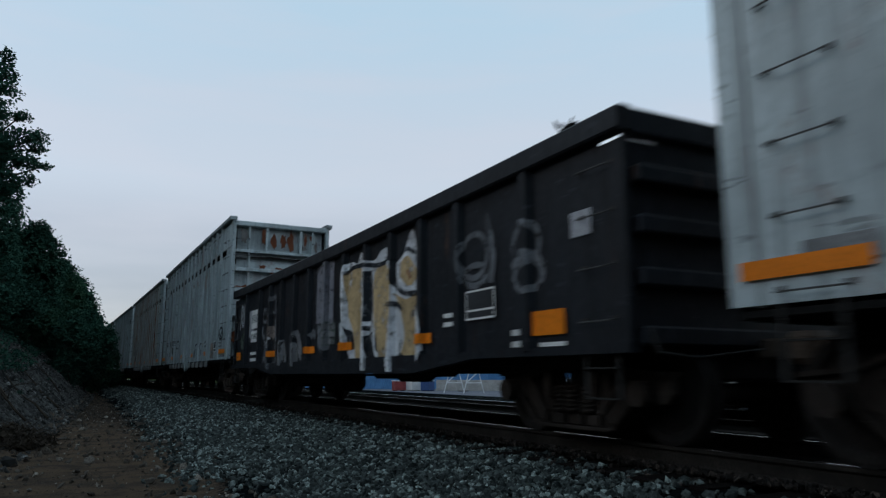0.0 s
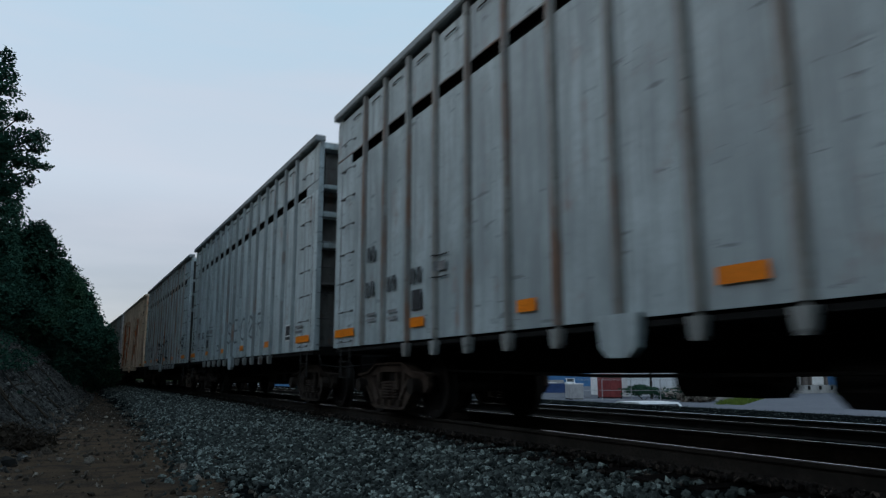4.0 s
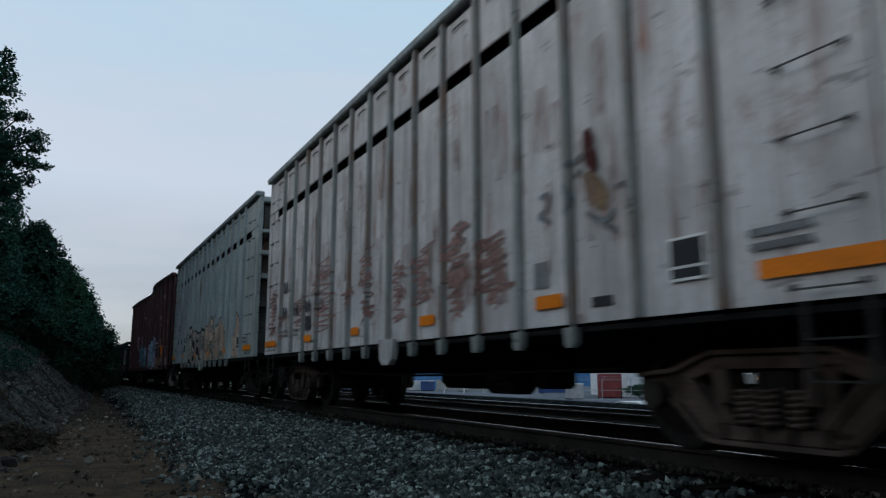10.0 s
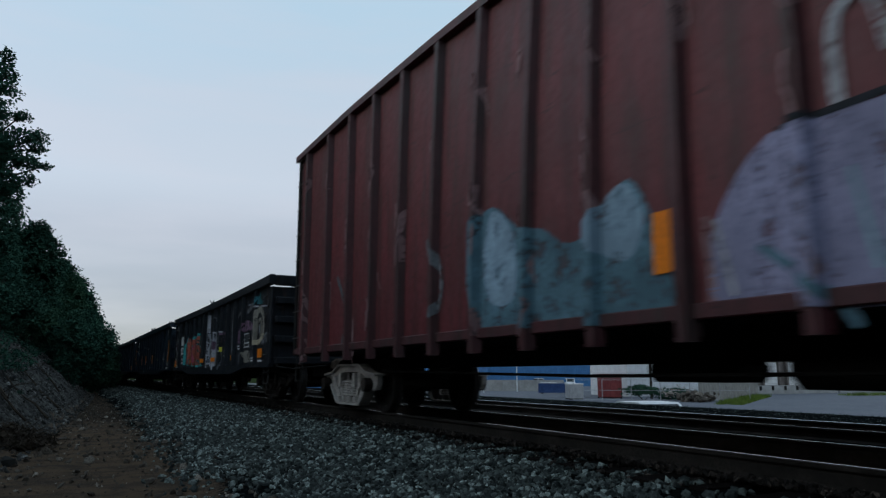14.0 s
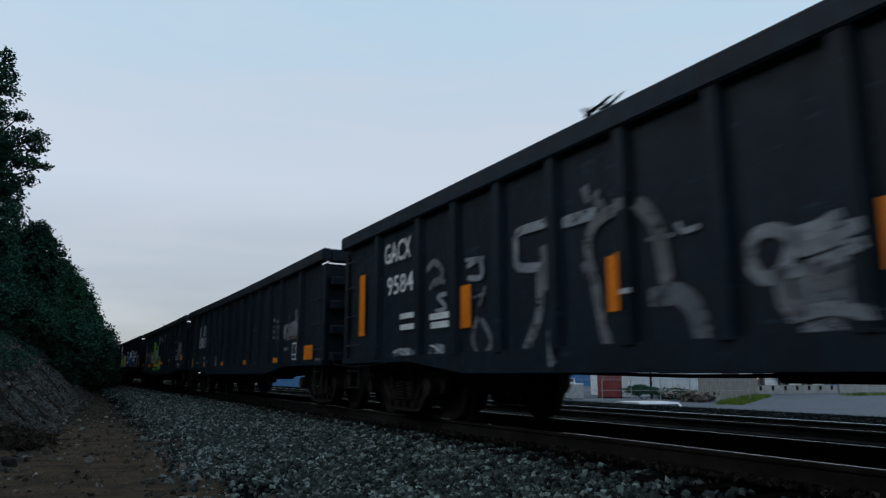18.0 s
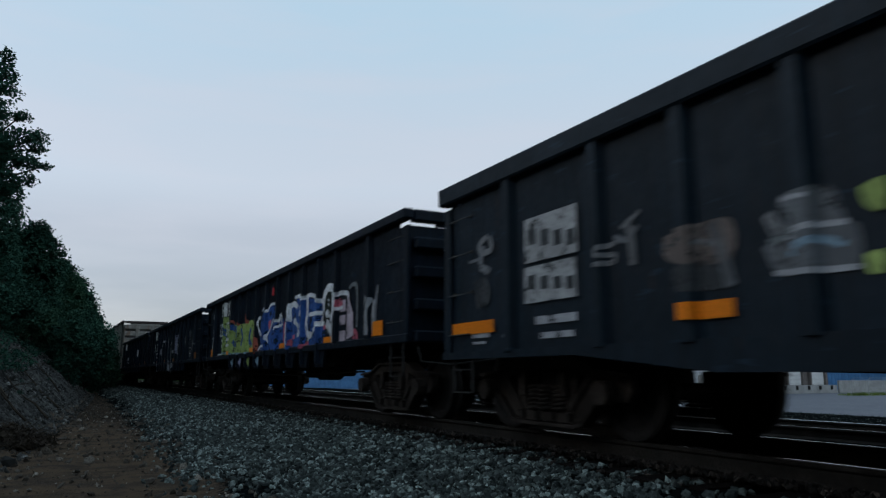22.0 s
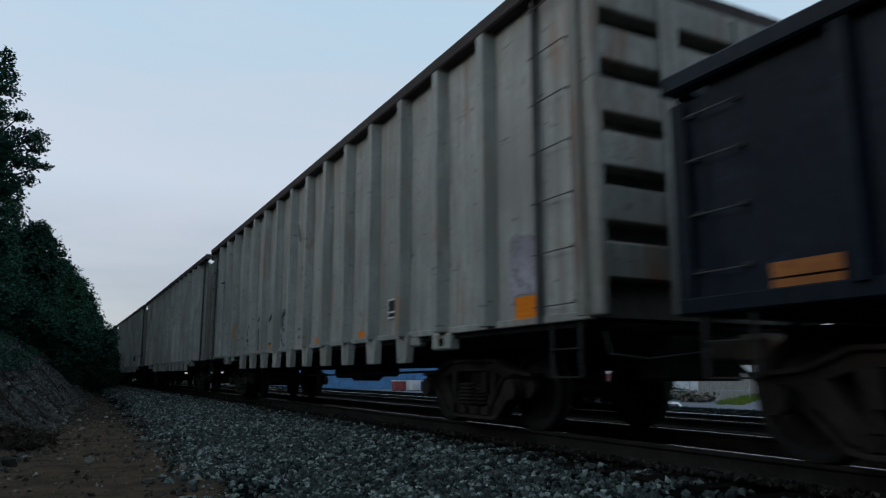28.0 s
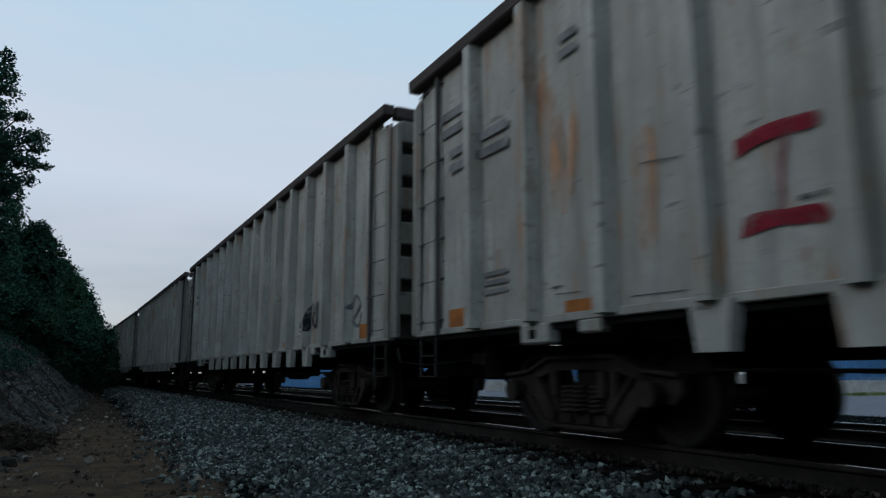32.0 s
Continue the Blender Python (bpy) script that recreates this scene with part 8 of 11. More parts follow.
spray(T, stroke([(11.95, 0.99), (11.73, 1.05)], 0.05), C_THINSMOKE, "graffiti", 1)
spray(T, stroke([(15.72, 1.69), (15.14, 1.87), (14.61, 1.74)], 0.1), C_THINSMOKE, "graffiti", 0)
spray(T, rect(14.86, 15.41, 0.84, 0.94), C_GHOST, "graffiti", 1)
spray(T, rect(13.96, 14.26, 1.01, 1.06), C_PALE, "graffiti", 1)
spray(T, rect(13.32, 13.80, 1.89, 2.24), M_FADED, "lettering", 5)
spray(T, rect(12.53, 12.91, 1.90, 2.25), M_FADED, "lettering", 5)
spray(T, rect(13.27, 13.81, 1.51, 1.85), M_FADED, "lettering", 5)
spray(T, rect(12.43, 12.97, 1.51, 1.85), M_FADED, "lettering", 5)
spray(T, stroke([(13.67, 1.77), (13.48, 1.68), (13.67, 1.61)], 0.04), M_BLACKLET, "graffiti", 6)
spray(T, stroke([(13.42, 1.73), (13.29, 1.71), (13.4, 1.57)], 0.04), M_BLACKLET, "graffiti", 6)
spray(T, stroke([(12.83, 1.74), (12.81, 1.57)], 0.05), M_BLACKLET, "graffiti", 6)
spray(T, stroke([(12.67, 1.73), (12.56, 1.72), (12.63, 1.58)], 0.05), M_BLACKLET, "graffiti", 6)
spray(T, stroke([(13.58, 2.15), (13.55, 1.97)], 0.05), M_BLACKLET, "graffiti", 6)
spray(T, stroke([(12.76, 2.17), (12.65, 1.95)], 0.04), M_BLACKLET, "graffiti", 6)
spray(T, stroke([(12.63, 2.14), (12.76, 1.97)], 0.04), M_BLACKLET, "graffiti", 6)
spray(T, rect(13.24, 13.52, 1.14, 1.21), C_PALE, "lettering", 5)
spray(T, rect(13.21, 13.53, 0.98, 1.06), C_PALE, "lettering", 5)
spray(T, rect(12.35, 12.84, 1.13, 1.21), C_PALE, "lettering", 5)
spray(T, rect(12.34, 12.77, 0.98, 1.04), C_PALE, "lettering", 5)
reflectors(T, [(0.7, 1.26, 0.91, 1.18), (14.54, 15.06, 0.94, 1.2)])
reflectors(T, [(3.08, 3.6), (6.17, 6.67), (9.14, 9.66), (12.2, 12.72)], None, 0.875, 0.99)

# N, bright green piece
T = "N"
C_TAUPE = colour("taupe_haze", (0.17, 0.14, 0.13))
spray(T, stroke([(2.7, 2.26), (2.48, 2.29), (2.31, 2.36), (2.13, 2.43)], 0.06), C_DIMPALE, "graffiti", 0)
spray(T, stroke([(2.91, 1.94), (2.67, 1.95), (2.47, 1.98), (2.22, 2.0)], 0.07), C_TAUPE, "graffiti", 0)
spray(T, stroke([(2.87, 1.98), (2.61, 1.99), (2.29, 1.99)], 0.03), C_DIMPALE, "graffiti", 1)
spray(T, patch([(1.73, 1.9), (1.42, 1.91), (1.15, 1.92), (1.22, 1.2), (1.52, 1.28), (1.65, 1.47)]), C_GHOST, "graffiti", 0)
spray(T, stroke([(1.55, 1.71), (1.4, 1.72), (1.27, 1.68)], 0.05), C_TAUPE, "graffiti", 1)
spray(T, rect(1.41, 1.77, 1.00, 1.06), C_PALE, "lettering", 5)
spray(T, rect(1.48, 1.72, 0.93, 0.98), C_PALE, "lettering", 5)
spray(T, rect(2.31, 2.56, 0.91, 0.98), C_GHOST, "lettering", 5)
spray(T, rect(1.25, 1.32, 0.97, 1.00), C_PALE, "lettering", 5)
spray(T, rect(1.26, 1.33, 0.89, 0.92), C_PALE, "lettering", 5)
spray(T, rect(3.29, 3.62, 1.33, 1.40), C_PALE, "lettering", 5)
spray(T, rect(3.19, 3.60, 1.22, 1.30), C_PALE, "lettering", 5)
spray(T, rect(4.03, 4.46, 0.96, 1.01), C_PALE, "lettering", 5)
spray(T, rect(4.08, 4.42, 0.91, 0.95), C_PALE, "lettering", 5)
spray(T, rect(5.07, 5.24, 0.92, 0.95), C_PALE, "lettering", 5)
spray(T, rect(5.07, 5.25, 0.86, 0.89), C_PALE, "lettering", 5)
spray(T, rect(7.10, 7.41, 0.89, 0.93), C_PALE, "lettering", 5)
spray(T, rect(7.23, 7.40, 0.78, 0.84), C_PALE, "lettering", 5)
spray(T, patch([(7.25, 2.35), (7.01, 2.45), (6.88, 2.22), (6.98, 2.07), (7.25, 2.14)]), C_DIMPALE, "graffiti", 0)
spray(T, patch([(6.48, 2.31), (5.97, 2.41), (5.89, 2.33), (5.97, 2.16), (6.17, 2.11), (6.25, 2.0), (6.39, 2.14)]), C_GHOST, "graffiti", 0)
spray(T, stroke([(6.36, 2.24), (6.05, 2.28), (5.89, 2.41)], 0.07), C_DIMPALE, "graffiti", 1)
spray(T, patch([(6.43, 1.56), (6.12, 1.61), (5.96, 1.48), (5.93, 1.31), (6.23, 1.3), (6.4, 1.45)]), C_DIMPALE, "graffiti", 0)
spray(T, stroke([(6.34, 1.51), (5.98, 1.42)], 0.04), C_INK, "graffiti", 1)
spray(T, patch([(5.48, 1.62), (5.27, 1.62), (5.18, 1.52), (5.3, 1.41), (5.48, 1.45)]), C_TAUPE, "graffiti", 0)
spray(T, stroke([(4.85, 2.44), (4.8, 2.25), (4.92, 2.15)], 0.1), C_THINSMOKE, "graffiti", 0)
spray(T, stroke([(5.86, 1.86), (5.78, 1.4)], 0.08), C_THINSMOKE, "graffiti", 0)
spray(T, patch([(4.49, 1.57), (4.04, 1.62), (3.89, 1.65), (3.97, 1.45), (4.36, 1.33)]), C_THINSMOKE, "graffiti", 0)
spray(T, patch([(10.46, 0.8), (10.41, 1.6), (10.28, 2.17), (9.79, 2.19), (9.57, 1.9), (9.09, 2.03), (8.42, 1.86), (8.11, 1.68), (7.85, 1.42), (7.8, 0.8)]), C_LIME, "graffiti", 0)
spray(T, patch([(10.46, 0.8), (10.41, 1.6), (10.28, 2.17), (9.79, 2.19), (9.57, 1.9), (9.09, 2.03), (8.42, 1.86), (8.11, 1.68), (7.85, 1.42), (7.8, 0.8)]), rust_film("moss_runs", (0.07, 0.15, 0.03), 0.40, 0.62), "graffiti", 3)
spray(T, patch([(9.27, 1.78), (8.99, 1.85), (8.8, 1.66), (8.88, 1.32), (9.15, 1.25)]), C_PALE, "graffiti", 1)
spray(T, patch([(8.49, 1.59), (8.12, 1.6), (7.96, 1.35), (8.19, 1.12), (8.44, 1.26)]), C_PEACH, "graffiti", 1)
spray(T, patch([(8.97, 1.33), (8.79, 1.36), (8.69, 1.05), (8.91, 1.0)]), C_BRICK, "graffiti", 1)
spray(T, patch([(10.17, 1.44), (9.8, 1.51), (9.69, 1.28), (10.05, 1.2)]), C_PEACH, "graffiti", 1)
spray(T, patch([(9.63, 1.19), (9.24, 1.21), (9.04, 0.82), (9.51, 0.81)]), C_SKYB, "graffiti", 1)
spray(T, patch([(8.39, 1.01), (7.9, 1.07), (7.84, 0.82), (8.3, 0.81)]), C_MOSS, "graffiti", 1)
spray(T, stroke([(9.57, 1.9), (9.6, 1.45), (9.38, 1.18)], 0.05), C_MOSS, "graffiti", 2)
spray(T, stroke([(8.68, 1.88), (8.61, 1.39), (8.47, 0.81)], 0.06), C_MOSS, "graffiti", 2)
spray(T, stroke([(10.26, 1.12), (9.82, 0.97), (9.71, 0.79)], 0.07), C_INK, "graffiti", 2)
spray(T, stroke([(9.29, 1.17), (9.52, 1.0)], 0.05), C_INK, "graffiti", 2)
spray(T, stroke([(7.91, 2.38), (7.98, 1.99), (8.08, 1.6)], 0.13), C_DIMPALE, "graffiti", 3)
spray(T, stroke([(11.26, 1.66), (11.11, 1.35)], 0.12), C_DIMPALE, "graffiti", 0)
spray(T, stroke([(11.73, 1.69), (11.62, 1.27)], 0.14), C_GHOST, "graffiti", 0)
spray(T, rect(13.31, 14.18, 1.74, 2.20), M_FADED, "lettering", 5)
spray(T, rect(13.34, 14.20, 1.33, 1.70), M_FADED, "lettering", 5)
spray(T, rect(13.97, 14.12, 1.92, 2.08), C_THINSMOKE, "lettering", 7)
spray(T, rect(13.99, 14.14, 1.47, 1.61), C_THINSMOKE, "lettering", 7)
spray(T, rect(13.75, 13.89, 1.88, 2.04), C_THINSMOKE, "lettering", 7)
spray(T, rect(13.77, 13.91, 1.45, 1.58), C_THINSMOKE, "lettering", 7)
spray(T, rect(13.54, 13.67, 1.85, 2.00), C_THINSMOKE, "lettering", 7)
spray(T, rect(13.56, 13.69, 1.43, 1.55), C_THINSMOKE, "lettering", 7)
spray(T, rect(13.34, 13.47, 1.82, 1.97), C_THINSMOKE, "lettering", 7)
spray(T, rect(13.37, 13.49, 1.41, 1.53), C_THINSMOKE, "lettering", 7)
spray(T, rect(13.35, 14.01, 1.11, 1.19), C_PALE, "lettering", 5)
spray(T, rect(13.40, 13.94, 0.97, 1.03), C_PALE, "lettering", 5)
spray(T, rect(14.91, 15.29, 1.03, 1.08), C_PALE, "lettering", 5)
spray(T, rect(14.99, 15.27, 0.96, 0.99), C_PALE, "lettering", 5)
spray(T, rect(14.54, 14.63, 1.01, 1.05), C_PALE, "lettering", 5)
spray(T, stroke([(14.96, 2.16), (15.12, 2.1), (15.09, 2.0), (14.87, 2.0), (14.89, 2.14)], 0.07), C_DIMPALE, "graffiti", 1)
spray(T, stroke([(15.04, 2.04), (15.1, 1.85), (14.92, 1.76)], 0.1), C_GHOST, "graffiti", 1)
spray(T, stroke([(15.36, 1.92), (15.12, 1.93)], 0.05), C_GHOST, "graffiti", 1)
spray(T, patch([(15.28, 1.68), (15.0, 1.7), (14.9, 1.45), (15.18, 1.37)]), C_THINSMOKE, "graffiti", 0)
spray(T, stroke([(12.78, 1.74), (12.96, 1.71), (12.97, 1.65), (12.82, 1.64), (12.82, 1.58), (13.0, 1.57)], 0.045), C_DIMPALE, "graffiti", 1)
spray(T, stroke([(12.73, 1.85), (12.5, 1.95)], 0.05), C_DIMPALE, "graffiti", 1)
spray(T, stroke([(12.63, 1.89), (12.6, 1.71), (12.59, 1.54)], 0.09), C_DIMPALE, "graffiti", 1)
spray(T, stroke([(12.8, 1.79), (12.66, 1.74), (12.53, 1.83)], 0.05), C_GHOST, "graffiti", 1)
spray(T, patch([(12.23, 1.69), (12.0, 1.72), (11.59, 1.72), (11.58, 1.44), (11.88, 1.42), (12.22, 1.51)]), C_TAUPE, "graffiti", 0)
spray(T, stroke([(12.18, 1.61), (12.0, 1.63)], 0.04), C_THINSMOKE, "graffiti", 1)
spray(T, stroke([(11.89, 1.6), (11.66, 1.54)], 0.06), C_DIMPALE, "graffiti", 1)
spray(T, patch([(12.16, 1.43), (11.65, 1.41), (11.64, 1.24), (12.12, 1.25)]), C_THINSMOKE, "graffiti", 0)
spray(T, patch([(11.32, 1.46), (11.17, 1.58), (11.17, 1.78), (11.01, 1.78), (10.81, 1.77), (10.73, 1.54), (10.66, 1.49), (10.68, 1.26), (10.98, 1.26), (11.22, 1.26)]), C_GHOST, "graffiti", 0)
spray(T, stroke([(11.15, 1.76), (10.93, 1.73)], 0.04), C_PALE, "graffiti", 1)
spray(T, stroke([(11.24, 1.28), (10.98, 1.26), (10.67, 1.25)], 0.04), C_PALE, "graffiti", 1)
spray(T, stroke([(11.13, 1.5), (10.95, 1.54), (10.73, 1.53)], 0.04), C_PALE, "graffiti", 1)
spray(T, stroke([(11.12, 1.39), (10.92, 1.45), (10.76, 1.4)], 0.05), C_SKYB, "graffiti", 1)
spray(T, stroke([(11.26, 1.49), (11.11, 1.54), (11.02, 1.67)], 0.06), C_SMOKE, "graffiti", 1)
spray(T, patch([(10.63, 1.72), (10.47, 1.75), (10.49, 1.56), (10.6, 1.6)]), C_MOSS, "graffiti", 0)
spray(T, patch([(10.63, 1.32), (10.52, 1.33), (10.53, 1.2), (10.62, 1.21)]), C_MOSS, "graffiti", 0)
framed(T, 2.14, 2.73, 1.24, 1.62)
reflectors(T, [(0.78, 1.24, 1.2, 1.43), (4.03, 4.52, 1.17, 1.29), (6.84, 7.34, 1.1, 1.22), (11.58, 12.1), (14.8, 15.75, 1.08, 1.22), (8.6, 9.05)])


# O, two coloured pieces in a row
def fleet_marks(T, number):
    spray(T, words("FU", 13.52, 2.31, 0.41, 0.50), M_WHITE, "lettering", 5)
    spray(T, words("RX", 12.84, 2.31, 0.41, 0.51), M_WHITE, "lettering", 5)
    spray(T, words("322", 13.72, 1.74, 0.40, 0.70), M_WHITE, "lettering", 5)
    spray(T, words(number, 12.78, 1.74, 0.40, 0.64), M_WHITE, "lettering", 5)
    bars(T, 13.03, 13.36, 1.42, 1.67, 2)
    bars(T, 12.32, 12.72, 1.42, 1.67, 2)


T = "O"
end_marks(T, ((-0.30, 1.80, 0.24, 0.15), (-0.52, 1.86, 0.16, 0.09), (-0.12, 1.74, 0.12, 0.16)), C_SKYB, "graffiti")
end_marks(T, ((-0.32, 2.03, 0.22, 0.08), (-0.30, 2.45, 0.10, 0.07)), C_PALE, "graffiti", -0.084)
end_marks(T, ((-0.34, 2.85, 0.10, 0.06), (-0.16, 2.84, 0.08, 0.06)), C_SMOKE, "graffiti", -0.024)
fleet_marks(T, "574")
spray(T, patch([(13.15, 1.25), (13.17, 2.24), (12.78, 2.28), (12.46, 2.18), (12.26, 1.21)]), C_MOSS, "graffiti", 1)
spray(T, patch([(12.14, 1.23), (12.14, 1.95), (11.63, 1.99), (11.15, 1.89), (11.01, 1.2)]), C_MOSS, "graffiti", 1)
spray(T, patch([(10.89, 1.17), (11.0, 1.89), (10.61, 1.96), (10.25, 1.9), (9.93, 1.46), (9.92, 1.15)]), C_MOSS, "graffiti", 1)
spray(T, patch([(9.92, 1.16), (9.95, 1.89), (9.7, 1.99), (9.35, 1.95), (9.14, 1.69), (9.06, 1.15)]), C_MOSS, "graffiti", 1)
spray(T, stroke([(11.85, 1.94), (11.35, 1.84), (11.34, 1.67)], 0.17), C_BLUE, "graffiti", 3)
spray(T, stroke([(11.77, 1.53), (11.43, 1.44), (11.03, 1.54)], 0.15), C_BLUE, "graffiti", 3)
spray(T, stroke([(10.75, 1.83), (10.55, 1.61), (10.68, 1.41)], 0.14), C_BLUE, "graffiti", 3)
spray(T, stroke([(9.61, 1.76), (9.73, 1.51), (9.49, 1.35)], 0.16), C_BLUE, "graffiti", 3)
spray(T, stroke([(12.88, 1.98), (12.65, 1.55)], 0.13), C_BLUE, "graffiti", 3)
spray(T, stroke([(9.95, 2.14), (9.86, 1.95)], 0.12), C_BRICK, "graffiti", 3)
spray(T, stroke([(11.11, 2.09), (10.85, 1.95)], 0.1), C_BRICK, "graffiti", 3)
spray(T, stroke([(11.86, 2.12), (11.63, 2.03)], 0.1), C_BRICK, "graffiti", 3)
spray(T, stroke([(9.05, 1.62), (8.9, 1.39), (8.76, 1.15)], 0.22), C_BRICK, "graffiti", 3)
spray(T, stroke([(13.22, 1.25), (11.06, 1.18), (9.06, 1.17)], 0.05), C_SKYB, "graffiti", 3)
spray(T, patch([(8.5, 1.2), (8.57, 1.73), (8.37, 2.1), (7.89, 2.08), (7.69, 2.19), (7.21, 2.2), (7.14, 1.88), (6.72, 1.77), (6.44, 1.84), (6.4, 1.2), (6.97, 1.15)]), C_BLUE, "graffiti", 0)
spray(T, patch([(6.3, 1.17), (6.32, 1.66), (6.12, 1.79), (5.87, 1.77), (5.86, 1.99), (5.71, 2.06), (5.38, 2.03), (5.21, 1.91), (5.3, 1.73), (5.07, 1.64), (4.95, 1.49), (5.03, 1.15), (5.76, 1.13)]), C_BLUE, "graffiti", 0)
spray(T, patch([(5.52, 2.16), (5.2, 2.16), (5.24, 2.0), (5.46, 2.01)]), C_BLUE, "graffiti", 1)
spray(T, patch([(5.19, 1.16), (5.05, 1.49), (4.93, 1.72), (5.07, 2.04), (4.9, 2.13), (4.63, 2.13), (4.59, 1.67), (4.74, 1.37), (4.96, 1.14)]), C_BLUE, "graffiti", 0)
spray(T, patch([(4.58, 2.08), (3.78, 1.98), (3.75, 1.77), (3.8, 1.72), (4.56, 1.79)], False), C_BLUE, "graffiti", 1)
spray(T, patch([(4.57, 1.42), (4.41, 1.72), (3.82, 1.71), (3.92, 1.6), (4.25, 1.56), (4.38, 1.45)]), C_BLUE, "graffiti", 1)
spray(T, patch([(4.69, 1.16), (4.57, 1.29), (4.2, 1.42), (4.07, 1.53), (3.67, 1.52), (3.7, 1.19), (4.34, 1.18)], False), C_BLUE, "graffiti", 0)
spray(T, stroke([(8.44, 1.54), (8.77, 1.76), (8.77, 1.96), (8.57, 1.98)], 0.09), C_WHITE, "graffiti", 5)
spray(T, stroke([(8.44, 2.14), (8.22, 2.18), (7.92, 2.14)], 0.05), C_WHITE, "graffiti", 5)
spray(T, stroke([(7.89, 2.07), (7.63, 2.21), (7.19, 2.21)], 0.06), C_WHITE, "graffiti", 5)
spray(T, stroke([(7.34, 1.87), (7.56, 1.68), (7.86, 1.51), (7.78, 1.36)], 0.06), C_WHITE, "graffiti", 5)
spray(T, stroke([(8.7, 1.21), (8.37, 1.3), (8.01, 1.17)], 0.06), C_WHITE, "graffiti", 5)
spray(T, stroke([(7.12, 1.8), (6.77, 1.81), (6.65, 1.94), (6.61, 1.76)], 0.06), C_WHITE, "graffiti", 5)
spray(T, stroke([(6.78, 1.93), (6.79, 1.68), (6.53, 1.71)], 0.06), C_WHITE, "graffiti", 5)
spray(T, stroke([(7.26, 1.19), (7.1, 1.57), (6.72, 1.7)], 0.05), C_WHITE, "graffiti", 5)
spray(T, stroke([(6.28, 1.19), (6.3, 1.62), (6.14, 1.77), (5.85, 1.74)], 0.06), C_WHITE, "graffiti", 5)
spray(T, stroke([(5.84, 1.75), (5.92, 1.94), (5.84, 2.05), (5.63, 2.06), (5.43, 1.99)], 0.12), C_WHITE, "graffiti", 5)
spray(T, stroke([(5.66, 1.7), (5.38, 1.61), (5.28, 1.44), (5.39, 1.41)], 0.09), C_WHITE, "graffiti", 5)
spray(T, stroke([(5.6, 2.2), (5.37, 2.2), (5.16, 2.19), (5.16, 1.95), (5.28, 1.81)], 0.07), C_WHITE, "graffiti", 5)
spray(T, stroke([(5.08, 2.09), (4.83, 2.13), (4.56, 2.15), (4.21, 2.08), (3.89, 1.97), (3.68, 1.97)], 0.08), C_WHITE, "graffiti", 5)
spray(T, stroke([(4.75, 2.11), (4.71, 1.83), (4.79, 1.64), (4.69, 1.41), (4.42, 1.37)], 0.13), C_WHITE, "graffiti", 5)
spray(T, stroke([(4.6, 1.77), (4.24, 1.76), (3.8, 1.74)], 0.08), C_WHITE, "graffiti", 5)
spray(T, stroke([(3.73, 1.93), (3.71, 1.72), (3.84, 1.56)], 0.09), C_WHITE, "graffiti", 5)
spray(T, stroke([(4.33, 1.44), (4.14, 1.54), (3.67, 1.54)], 0.09), C_WHITE, "graffiti", 5)
spray(T, stroke([(5.24, 1.56), (5.11, 1.74), (5.02, 1.88), (5.09, 2.05)], 0.08), C_WHITE, "graffiti", 5)
spray(T, stroke([(5.19, 1.16), (5.09, 1.39), (5.21, 1.56)], 0.06), C_WHITE, "graffiti", 5)
spray(T, stroke([(4.71, 1.15), (4.61, 1.3), (4.43, 1.33)], 0.05), C_WHITE, "graffiti", 5)
spray(T, stroke([(3.72, 1.92), (3.65, 2.08), (3.49, 2.17), (3.27, 2.15), (3.11, 2.08), (3.01, 1.94), (3.01, 1.76), (3.08, 1.64), (3.29, 1.63)], 0.15), C_WHITE, "graffiti", 5)
spray(T, stroke([(3.58, 1.71), (3.48, 1.74), (3.37, 1.67), (3.53, 1.67)], 0.08), C_WHITE, "graffiti", 5)
spray(T, stroke([(3.51, 1.53), (3.34, 1.43), (3.19, 1.3), (3.12, 1.16)], 0.18), C_WHITE, "graffiti", 5)
spray(T, stroke([(2.99, 1.74), (2.85, 1.75), (2.69, 1.76)], 0.06), C_WHITE, "graffiti", 5)
spray(T, stroke([(5.64, 1.76), (5.51, 1.73)], 0.05), C_WHITE, "graffiti", 5)
spray(T, patch([(3.68, 1.88), (3.62, 2.04), (3.44, 2.12), (3.23, 2.09), (3.14, 1.93), (3.16, 1.69), (3.32, 1.65), (3.62, 1.56)]), colour("bottle_green", (0.014, 0.024, 0.020)), "graffiti", 2)
spray(T, patch([(6.46, 1.71), (6.32, 1.74), (6.3, 1.19), (6.42, 1.2)]), C_PINK, "graffiti", 4)
spray(T, patch([(5.22, 2.03), (5.04, 2.02), (5.03, 1.88), (5.18, 1.88)]), C_PINK, "graffiti", 4)
spray(T, patch([(2.96, 1.89), (2.8, 1.93), (2.7, 1.8), (2.91, 1.77)]), C_PINK, "graffiti", 4)
spray(T, patch([(3.81, 2.0), (3.71, 2.07), (3.69, 2.0), (3.76, 1.96)]), C_PINK, "graffiti", 4)
spray(T, patch([(3.74, 1.47), (3.63, 1.51), (3.58, 1.46), (3.68, 1.42)]), C_PINK, "graffiti", 4)
spray(T, patch([(3.23, 1.37), (3.16, 1.38), (3.12, 1.29), (3.19, 1.28)]), C_PINK, "graffiti", 4)
spray(T, patch([(5.69, 1.42), (5.57, 1.43), (5.59, 1.34), (5.71, 1.36)]), C_PINK, "graffiti", 4)
spray(T, patch([(7.79, 1.82), (7.58, 1.86), (7.56, 1.66), (7.72, 1.62)]), C_PINK, "graffiti", 4)
